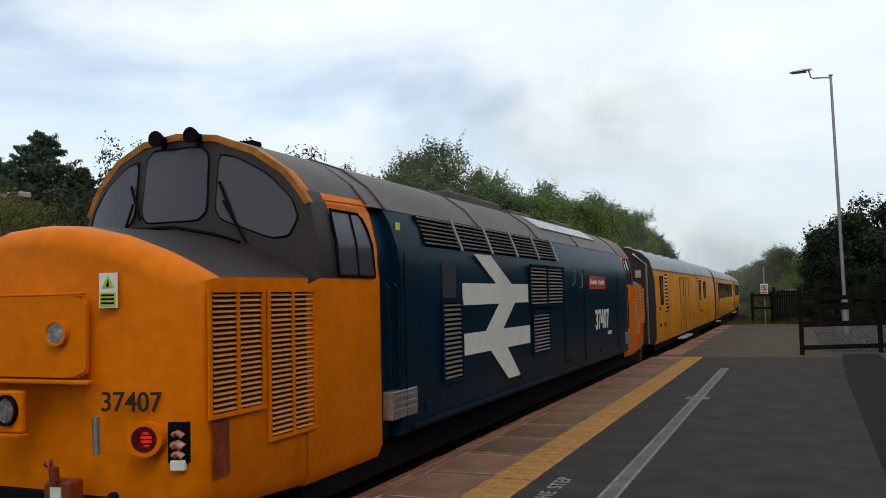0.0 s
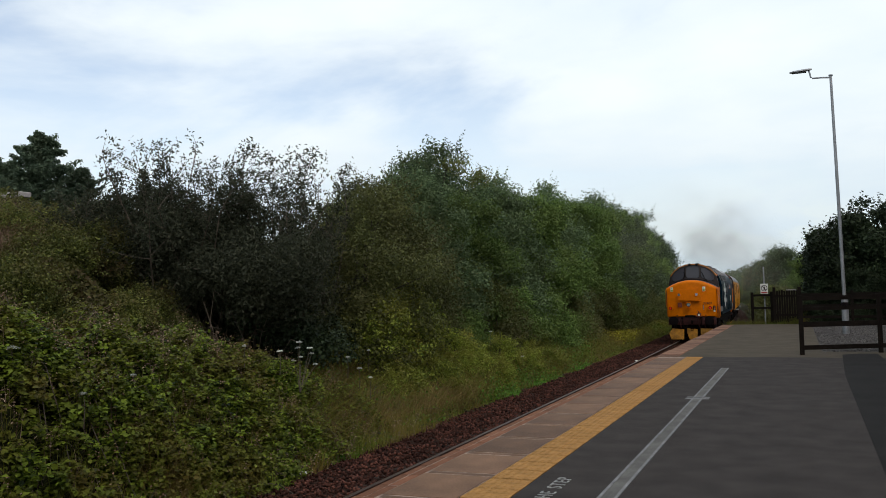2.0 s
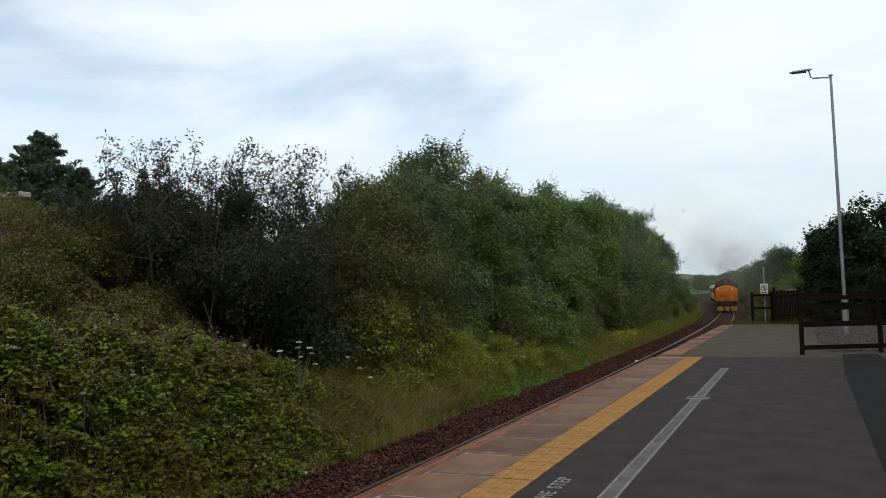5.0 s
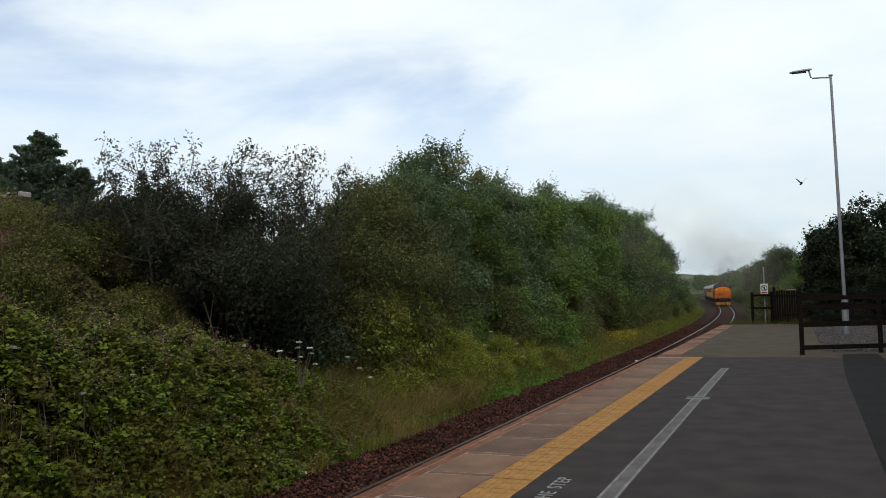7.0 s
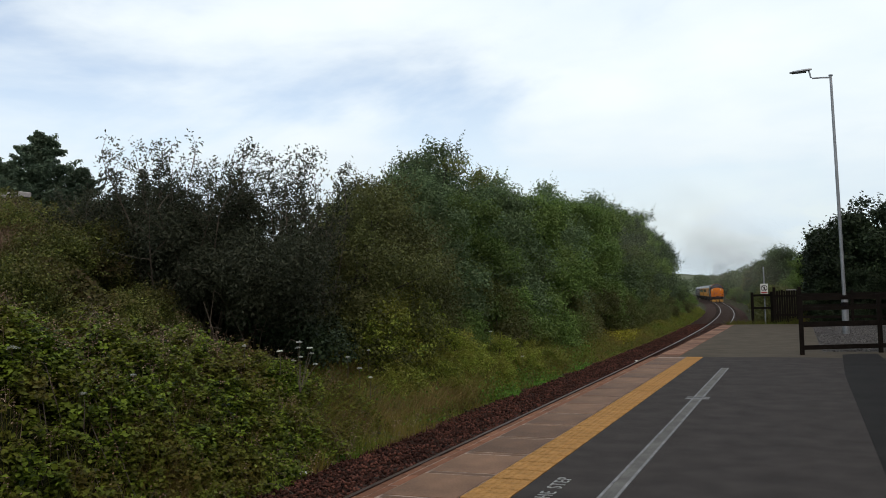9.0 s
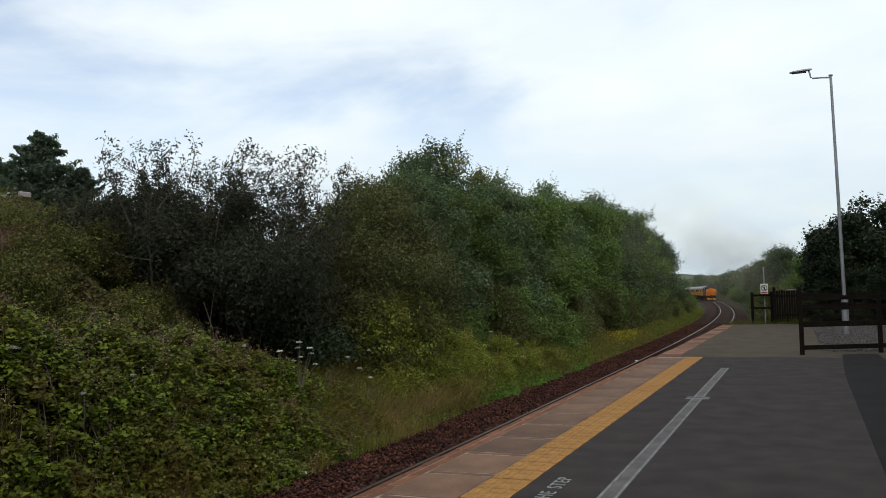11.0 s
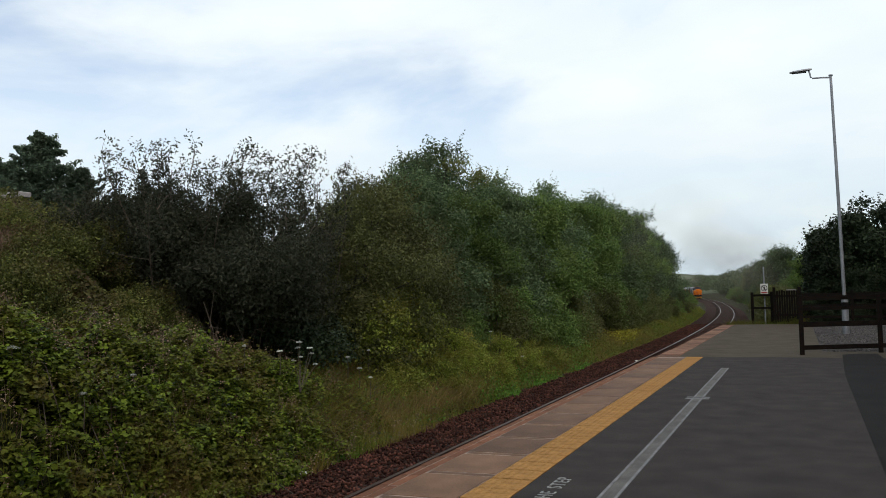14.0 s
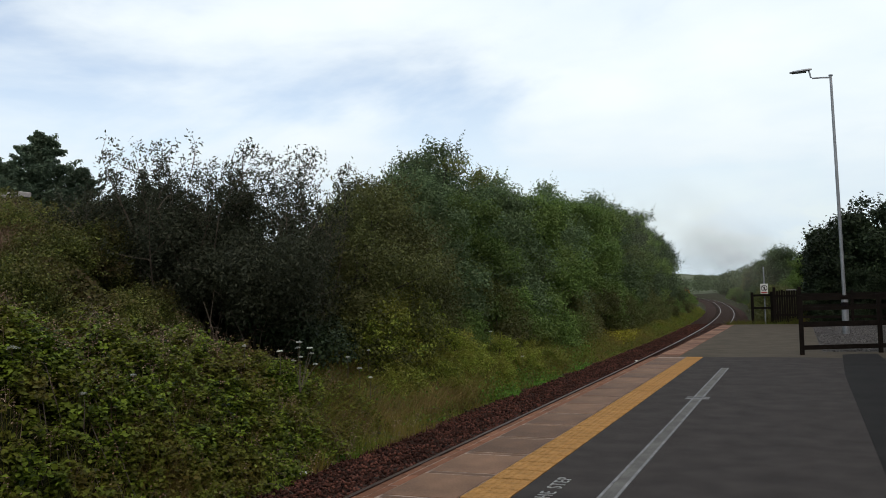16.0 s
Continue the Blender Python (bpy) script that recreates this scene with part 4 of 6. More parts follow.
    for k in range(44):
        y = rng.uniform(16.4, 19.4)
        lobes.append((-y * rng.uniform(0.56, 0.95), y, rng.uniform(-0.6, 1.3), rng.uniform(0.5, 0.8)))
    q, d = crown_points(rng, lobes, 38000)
    tagged(new("ivy_undergrowth", leaves("ivy_undergrowth", rng, q, d, 0.08, FOL_SHADE, slim=0.8)), "undergrowth under the willow, the hollow's shade put into near-black leaf colour", "ivy", kind="stuff")
    bm = B()
    for k in range(26):
        y = rng.uniform(14.6, 16.0)
        x = -y * rng.uniform(0.66, 0.86)
        z = float(ground_h(x, y))
        r = np.clip(rng.normal(0, 1, 2), -0.8, 0.8)
        L = rng.uniform(0.8, 2.0)
        tube(bm, [(x, y, z), (x + 0.25 * L * r[0], y - 0.1, z + 0.55 * L), (x + 0.6 * L * r[0], y - 0.2, z + 0.85 * L), (x + 0.95 * L * r[0], y - 0.3 + 0.2 * r[1], z + 0.8 * L)], [0.013, 0.011, 0.008, 0.004], 5)
    tagged(part("bare_branches", bm, TWIG), "bare pale branches arching under the willow", "branches", kind="stuff")
    return bush


BRAMBLE_Y, BRAMBLE_Z = (2, 5, 8, 10.8, 12.9, 14.5, 16.5, 21), (1.7, 1.5, 1.3, 0.98, 0.62, 0.1, -0.6, -1.0)


def bramble_top(x, y):
    """The lumpy upper side of the bramble bank."""
    b = np.interp(y, BRAMBLE_Y, BRAMBLE_Z)
    f = smooth01(-7.25, -9.3, x)
    z = -1.25 + (b + 1.25) * f
    z = z + 0.26 * np.sin(x * 2.1 + y * 1.3) * np.sin(y * 1.9 - x) * f + 0.15 * np.sin(x * 4.3 + 1) * np.sin(y * 3.7) * (0.3 + f)
    z = z + 0.11 * np.sin(x * 7.9 + 2.2 * y) * np.sin(y * 6.3 - 1.4 * x + 0.7) * (0.25 + f)
    return np.maximum(z, ground_h(x, y) + 0.05)


def bramble_foot(y):
    return np.interp(y, (5, 10, 14, 18), (7.0, 7.3, 7.8, 8.3))


def build_brambles():
    rng = np.random.default_rng(51)
    xs, ys = np.arange(-13.5, -7.0, 0.25), np.arange(3.0, 21.5, 0.25)
    X, Y = np.meshgrid(xs, ys)
    Z = bramble_top(X, Y) - 0.28
    w = len(xs)
    i = (np.arange(len(ys) - 1)[:, None] * w + np.arange(w - 1)).ravel()
    patch = tagged(new("bramble_undergrowth", raw_mesh("bramble_undergrowth", np.stack([X, Y, Z], -1).reshape(-1, 3), np.stack([i, i + 1, i + w + 1, i + w], 1), SOIL, True)), "shaded earth and dead stems under the brambles", "undergrowth", kind="structure")
    # three leaflets to a leaf, thin over the mass and thick along arching shoots
    def slope(x, y, e=0.15):
        nx = -(bramble_top(x + e, y) - bramble_top(x - e, y)) / (2 * e)
        ny = -(bramble_top(x, y + e) - bramble_top(x, y - e)) / (2 * e)
        return unit(np.stack([nx, ny, np.ones(len(x))], 1))

    n = 15000
    y = 5.0 + 13.0 * rng.random(n)
    x = -bramble_foot(y) - np.interp(y, (5, 9, 12, 18), (5.2, 4.4, 2.6, 1.6)) * rng.random(n) ** 1.15
    p1 = np.stack([x, y, bramble_top(x, y) - 0.10 - 0.34 * rng.random(n) ** 1.2], 1)
    n1 = slope(x, y)
    k, per = 9400, 9
    y = 5.0 + 12.0 * rng.random(k)
    x = -bramble_foot(y) - np.interp(y, (5, 9, 12, 18), (4.6, 4.0, 2.4, 1.4)) * rng.random(k) ** 1.05
    # shoots crowd on the mounds and leave hollows between
    hum = np.sin(x * 3.9 + 1.3 * y) * np.sin(y * 3.1 - 0.9 * x) + 0.7 * np.sin(x * 7.9 + 2.2 * y) * np.sin(y * 6.3 - 1.4 * x + 0.7)
    keep = rng.random(k) < np.clip(0.62 + 0.75 * hum, 0.06, 1)
    x, y = x[keep], y[keep]
    k = len(x)
    root = np.stack([x, y, bramble_top(x, y) - 0.12], 1)
    go = unit(slope(x, y) * 0.7 + np.array([0.25, -0.2, 0.25]) + rng.normal(0, 0.6, (k, 3))) * rng.uniform(0.15, 0.55, (k, 1))
    u = np.linspace(0.1, 1, per)[None, :, None]
    p2 = (root[:, None] + go[:, None] * u - np.array([0, 0, 0.16]) * u ** 2).reshape(-1, 3) + rng.normal(0, 0.02, (k * per, 3))
    p = np.concatenate([p1, p2])
    nr = np.concatenate([n1, np.repeat(unit(slope(x, y) * 0.5 + np.array([0.1, -0.15, 0.9])), per, 0)])
    n = len(p)
    P = np.concatenate([p + rng.normal(0, 0.034, (n, 3)) for j in range(3)])
    tagged(new("bramble_leaves", leaves("bramble_leaves", rng, P, np.tile(nr * 0.5 + np.array([0.06, -0.1, 0.6]), (3, 1)), np.tile(np.interp(p[:, 1], (6, 12, 17), (0.082, 0.070, 0.062)), 3), FOL_BRAMBLE, slim=0.72, jitter=0.36)), "tangled bright green bramble leaves on the bank", "brambles", kind="stuff")
    # brown seed stalks standing through the leaves
    k = 2100
    x, y = -7.3 - 4.2 * rng.random(k), 6 + 11.5 * rng.random(k)
    top = bramble_top(x, y)
    h = rng.uniform(0.15, 0.5, k)
    p = np.stack([x, y, top - 0.1], 1)
    tagged(new("dead_stalks", blades("dead_stalks", rng, p, h + 0.1, 0.25, 0.004, DEAD)), "thin brown dead stalks among the brambles", "weeds", kind="stuff")
    u = rng.integers(0, k, 16000)
    q = p[u] + np.stack([rng.normal(0, 0.05, 16000), rng.normal(0, 0.05, 16000), h[u] * rng.uniform(0.5, 1.1, 16000)], 1)
    tagged(new("seed_heads", leaves("seed_heads", rng, q, np.tile([[0, 0, 1.0]], (16000, 1)), 0.032, DEAD)), "brown and dusty-pink seed heads over the brambles", "weeds", kind="stuff")
    # arching canes
    bm = B()
    for k in range(150):
        a = rng.uniform(0, 6.283)
        x0, y0 = -7.6 - 3.5 * rng.random(), 6 + 13 * rng.random()
        L = rng.uniform(0.6, 1.3)
        c = []
        for f in (0, 0.33, 0.66, 1.0):
            xx, yy = x0 + L * f * math.cos(a), y0 + L * f * math.sin(a)
            c.append((xx, yy, float(bramble_top(xx, yy)) - 0.05 + 0.35 * math.sin(math.pi * f * 0.9) * rng.uniform(0.5, 1)))
        tube(bm, c, [0.007, 0.006, 0.005, 0.003], 4)
    tagged(part("bramble_canes", bm, TWIG), "arching thin brown bramble canes", "brambles", kind="stuff")
    # a brown dead thicket under the wall
    k = 6000
    y = rng.uniform(12.5, 15.0, k)
    x = -y * rng.uniform(1.07, 1.25, k)
    tagged(new("dead_thicket", blades("dead_thicket", rng, np.stack([x, y, ground_h(x, y)], 1), rng.uniform(0.4, 1.0, k), 0.3, 0.008, DEAD)), "brown dead stems below the wall on the bank", "weeds", kind="stuff")
    # weeds and scrub leaves up the bank
    n = 110000
    x = -9.5 - 12 * rng.random(n)
    y = 5 + 22 * rng.random(n)
    keep = x / y < -0.93
    x, y = x[keep], y[keep]
    n = len(x)
    hz = 0.55 + 0.4 * np.sin(x * 1.1 + y * 0.7) * np.sin(y * 1.6) + 0.25 * np.sin(x * 3.1) * np.sin(y * 2.9)
    z = ground_h(x, y) + np.maximum(hz, 0.1) * (1 - rng.random(n) ** 2 * 0.8)
    tagged(new("bank_weeds", leaves("bank_weeds", rng, np.stack([x, y, z], 1), np.tile([[0.5, -0.3, 0.7]], (n, 1)), 0.11, FOL_BANK, jitter=0.6)), "straggling yellow-green weeds and scrub up the bank", "weeds", kind="stuff")


def blades(name, rng, p, h, lean, width, material):
    n = len(p)
    a = rng.uniform(0, 6.283, n)
    side = np.stack([np.cos(a), np.sin(a), np.zeros(n)], 1) * width
    tip = np.stack([rng.normal(0, lean, n), rng.normal(0, lean, n), np.ones(n)], 1) * np.asarray(h)[:, None]
    mid = tip * 0.55 - tip * np.array([0.3, 0.3, 0])
    v = np.stack([p - side, p + side, p + mid + side * 0.7, p + tip, p + mid - side * 0.7], 1).reshape(-1, 3)
    i = np.arange(n)[:, None] * 5
    f = np.concatenate([i + [[0, 1, 2]], i + [[0, 2, 4]], i + [[4, 2, 3]]], 1).reshape(-1, 3)
    return raw_mesh(name, v, f, material)


def build_grass():
    rng = np.random.default_rng(61)
    n = 110000
    s = 6 + 120 * rng.random(n) ** 1.45
    o = -2.80 - 2.7 * rng.random(n) + 0.26 * np.sin(s * 1.9) * np.sin(s * 0.53 + 1)
    c, h = np.interp(s, STEPS, LX), np.interp(s, STEPS, HEAD)
    x, y = c + o * np.cos(h), np.interp(s, STEPS, LY) + o * np.sin(h)
    p = np.stack([x, y, ground_h(x, y) - 0.02], 1)
    drift = 0.55 + 0.45 * np.sin(s * 0.55) * np.sin(o * 2.2 + s * 0.21)
    tall = np.interp(s, (0, 12, 17, 26, 60, 120), (0.6, 1.0, 1.05, 0.75, 0.62, 0.7))
    hh = (0.10 + tall * (0.45 + 0.55 * drift) * smooth01(2.7, 3.9, -o)) * rng.uniform(0.4, 1.15, n)
    tagged(new("verge_grass", blades("verge_grass", rng, p, hh, 0.62, 0.0055 + 0.0001 * s[:, None], GRASS)), "long uncut green grass along the ballast", "grass", kind="stuff")
    k = (rng.random(n) < np.where(s < 26, 0.75 * np.clip(drift * 1.6 - 0.55, 0, 1), 0.14)) & (-o > 2.9) & (s < 60)
    q = p[k]
    tagged(new("seeding_grass", blades("seeding_grass", rng, q, hh[k] * 1.1 + 0.22, 0.42, 0.006, SEED)), "tawny seeding grass stems among the green", "grass", kind="stuff")
    k = (rng.random(n) < 0.85) & (-o > 2.95)
    q = p[k] + np.stack([rng.normal(0, 0.09, k.sum()), rng.normal(0, 0.09, k.sum()), hh[k] * rng.uniform(0.1, 0.95, k.sum())], 1)
    tagged(new("verge_weeds", leaves("verge_weeds", rng, q, np.tile([[0.4, -0.3, 0.8]], (k.sum(), 1)), 0.05 + 0.0012 * s[k], FOL_LIME)), "leafy green weeds in the verge", "weeds", kind="stuff")
    k = (rng.random(n) < 0.9 * np.clip(1.7 - 2 * drift, 0, 1)) & (s < 40)
    q = p[k] + np.stack([rng.normal(0, 0.05, k.sum()), rng.normal(0, 0.05, k.sum()), (hh[k] * 0.9 + 0.08) * rng.uniform(0.1, 1.0, k.sum())], 1)
    tagged(new("nettles", leaves("nettles", rng, q, np.tile([[0.4, -0.3, 0.8]], (k.sum(), 1)), 0.078, FOL_NETTLE, slim=0.7)), "clumps of fresh green nettles beside the ballast", "weeds", kind="stuff")
    n = 1000
    y = rng.normal(48.0, 1.5, n)
    x = track_x(y) - 3.9 + rng.normal(0, 0.35, n)
    z = ground_h(x, y) + rng.uniform(0.25, 0.75, n)
    tagged(new("yellow_flowers", leaves("yellow_flowers", rng, np.stack([x, y, z], 1), np.tile([[0.2, -0.4, 0.8]], (n, 1)), 0.085, YFLOWER)), "drift of yellow ragwort flowers in the verge", "flowers", kind="stuff")
    n = 6000
    x = -7.3 - 1.4 * rng.random(n)
    y = 5.5 + 12 * rng.random(n)
    k = np.sin(x * 3 + y * 2.3) * np.sin(y * 1.7) > -0.1
    p = np.stack([x, y, np.maximum(ground_h(x, y), bramble_top(x, y) - 0.35)], 1)[k]
    tagged(new("foot_grass", blades("foot_grass", rng, p, rng.uniform(0.25, 0.7, len(p)), 0.5, 0.005, GRASS)), "tufts of long grass at the foot of the brambles", "grass", kind="stuff")
    n = 420
    p = np.stack([rng.normal(-7.75, 0.16, n), rng.normal(9.35, 0.2, n), np.zeros(n)], 1)
    p[:, 2] = bramble_top(p[:, 0], p[:, 1]) - 0.25
    tagged(new("dry_tuft", blades("dry_tuft", rng, p, rng.uniform(0.35, 0.7, n), 0.45, 0.005, SEED)), "pale dry grass tuft at the foot of the brambles", "grass", kind="stuff")
    # a tawny drift of seeding grass beside the brambles
    n = 5200
    y = rng.normal(18.2, 2.4, n)
    x = -7.9 - 1.1 * rng.random(n) - 0.03 * (y - 18)
    tagged(new("tawny_grass", blades("tawny_grass", rng, np.stack([x, y, ground_h(x, y)], 1), rng.uniform(0.3, 0.9, n), 0.55, 0.005, SEED)), "tawny drift of dry seeding grass in the verge", "grass", kind="stuff")
    # grass and weeds at the platform end and under the fence
    n = 5000
    x = -3.2 + 3.4 * rng.random(n)
    y = 43.7 + 1.6 * rng.random(n)
    p = np.stack([x, y, np.maximum(ground_h(x, y), -0.5)], 1)
    tagged(new("end_grass", blades("end_grass", rng, p, rng.uniform(0.3, 0.75, n), 0.3, 0.012, GRASS)), "rough grass behind the platform end", "grass", kind="stuff")


def build_umbels():
    """White umbel flower heads on thin stalks."""
    rng = np.random.default_rng(71)

    def plant(x, y, z0, tops, label):
        f = empty("hogweed", label, "flower")
        bm = B()
        for t in tops:
            tube(bm, [(x, y, z0), ((x + t[0]) / 2, (y + t[1]) / 2 + 0.02, (z0 + t[2]) / 2 + 0.05), t[:3]], [0.008, 0.006, 0.004], 5)
        part("stalk", bm, TWIG, f, "thin pale stalk")
        for t in tops:
            n = 70
            r, a = t[3] if len(t) > 3 else 0.09, rng.uniform(0, 6.283, 70)
            rr = r * np.sqrt(rng.random(n))
            q = np.stack([t[0] + rr * np.cos(a), t[1] + rr * np.sin(a), t[2] + 0.03 - rr * 0.25 + rng.normal(0, 0.006, n)], 1)
            c = new("flower_head", leaves("flower_head", rng, q, np.tile([[0, 0, 1.0]], (n, 1)), 0.026, WFLOWER, slim=0.9, jitter=0.3))
            c.parent = f

    def at(u, v, X):
        k = X / WAYS(u, v)[0]
        return EYE + WAYS(u, v) * k

    right, upv, fwd = STAND.to_3x3().col[0], STAND.to_3x3().col[1], -STAND.to_3x3().col[2]
    WAYS = lambda u, v: (fwd * 1541.2 + right * (u - 784) - upv * (v - 441))
    a = at(530, 640, -8.3)
    plant(a.x, a.y, a.z - 0.55, [tuple(at(u, v, -8.3)) + (r,) for u, v, r in ((530, 608, 0.05), (548, 618, 0.05), (527, 618, 0.045), (551, 628, 0.05), (531, 634, 0.05), (558, 647, 0.04), (520, 641, 0.04))], "tall white umbel flowers on a branching stalk")
    for u, v, X, r in ((495, 624, -8.6, 0.05), (615, 634, -8.3, 0.04), (636, 654, -8.2, 0.05), (236, 667, -8.4, 0.04), (202, 670, -8.6, 0.05), (20, 618, -8.6, 0.09), (652, 622, -8.6, 0.03), (432, 615, -8.8, 0.03), (868, 588, -8.6, 0.05), (925, 632, -8.0, 0.05), (655, 670, -8.0, 0.04), (148, 700, -8.2, 0.04)):
        a = at(u, v, X)
        plant(a.x, a.y, a.z - 0.4, [(a.x, a.y, a.z, r)], "small white umbel flower head on a thin stalk")


def build_bank_wall():
    w = empty("parapet_wall", "low pale weathered wall on top of the bank", "wall")
    me = finish(box(B(), -0.48, 0.48, -0.16, 0.16, 0, 0.13, 0.02), "coping_stone", CONCRETE)
    part("wall_face", box(B(), -25.0, -16.72, 15.05, 15.3, 3.1, 4.18), SLEEPER, w)
    for k in range(9):
        share("coping_stone", me, w, pose(-24.95 + k * 0.975, 15.18, 4.18))


def build_litter():
    """Scraps of white litter caught beside the rail."""
    rng = np.random.default_rng(83)
    for p, r in (((-5.76, 33.6, RAIL_Z - 0.03), 0.10), ((-7.50, 12.3, -1.16), 0.075)):
        n = 9
        a = np.linspace(0, 6.283, n, endpoint=False)
        bm = B()
        mid = bm.verts.new((0, 0, 0.6 * r))
        rim = [bm.verts.new((r * math.cos(t) * rng.uniform(0.6, 1.1), r * math.sin(t) * rng.uniform(0.6, 1.1), r * rng.uniform(-0.25, 0.4))) for t in a]
        low = bm.verts.new((0, 0, -0.3 * r))
        for k in range(n):
            bm.faces.new((mid, rim[k], rim[(k + 1) % n]))
            bm.faces.new((low, rim[(k + 1) % n], rim[k]))
        tagged(part("litter", bm, WHITE, m=pose(*p)), "crumpled scrap of white litter beside the rail", "litter")


# ---- the train ----
LOCO_L = 17.65
CAB_PROF = [(1.27, 2.74), (1.245, 3.05), (1.17, 3.36), (1.10, 3.48), (0.98, 3.64), (0.72, 3.83), (0.38, 3.96), (0.0, 4.0)]


def chaikin(pts, times=2, k=0.2):
    for _ in range(times):
        out = []
        for a, b in zip(pts, pts[1:] + pts[:1]):
            out += [tuple((1 - k) * p + k * q for p, q in zip(a, b)), tuple(k * p + (1 - k) * q for p, q in zip(a, b))]
        pts = out
    return pts


def screen_y(x, z):
    """The raked, swept cab front."""
    return 1.18 + 0.28 * (x / 1.2) ** 2 + (z - 2.75) * 0.12


def bulge(x):
    """How far the nose face stands forward of its corners."""
    return 0.24 * max(0.0, 1 - (x / 1.25) ** 2)


def ring(bm, c, r0, r1, axis_y, depth, n=20):
    """A flat-faced ring or disc (r1 = 0) facing -y."""
    if r1 <= 0:
        prism(bm, [(c[0] + r0 * math.cos(2 * math.pi * k / n), axis_y, c[1] + r0 * math.sin(2 * math.pi * k / n)) for k in range(n)], (0, depth, 0))
        return
    turn = [2 * math.pi * k / n for k in range(n)]
    loops = [[bm.verts.new((c[0] + r * math.cos(t), y, c[1] + r * math.sin(t))) for t in turn] for r, y in ((r0, axis_y + depth), (r0, axis_y), (r1, axis_y), (r1, axis_y + depth))]
    for a, b in zip(loops, loops[1:] + loops[:1]):
        for k in range(n):
            bm.faces.new((a[k], a[(k + 1) % n], b[(k + 1) % n], b[k]))


def slat_grille(parent, side, x, y0, y1, z0, z1, cols, rows, back, slat_mat, frame_mat):
    """A louvred grille on the side, its slats pieces of their own."""
    bm = B()
    xa, xb = sorted((side * x, side * (x + 0.012)))
    box(bm, xa, xb, y0, y1, z0, z1)
    g = part("grille", bm, back, parent, "louvred side grille")
    bm = B()
    f0, f1 = sorted((side * (x + 0.012), side * (x + 0.03)))
    for a in (y0 - 0.03, y1):
        box(bm, f0, f1, a, a + 0.03, z0 - 0.03, z1 + 0.03)
    for a in (z0 - 0.03, z1):
        box(bm, f0, f1, y0, y1, a, a + 0.03)
    for c in range(1, cols):
        yc = y0 + (y1 - y0) * c / cols
        box(bm, f0, f1, yc - 0.015, yc + 0.015, z0, z1)
    part("grille_frame", bm, frame_mat, g)
    step, w = (z1 - z0) / rows, (y1 - y0) / cols
    bm = B()
    h = step * 0.24
    prism(bm, [(side * (x + 0.012), -w / 2 + 0.018, h), (side * (x + 0.026), -w / 2 + 0.018, -h * 0.6), (side * (x + 0.026), -w / 2 + 0.018, -h), (side * (x + 0.012), -w / 2 + 0.018, h * 0.3)], (0, w - 0.036, 0))
    me = finish(bm, "slat", slat_mat)
    for c in range(cols):
        for r in range(rows):
            share("slat", me, g, pose(0, y0 + w * (c + 0.5), z0 + step * (r + 0.5)))


ON_NOSE = ("headcode_panel", "rain_strip", "marker_light", "lens", "headlight", "socket_box", "cable_plug", "tail_light", "bezel", "warning_sticker", "sticker_panel", "sticker_mark", "handle", "jumper_box", "label_plate", "lamp_iron", "coupling_recess", "front_socket", "front_plug")


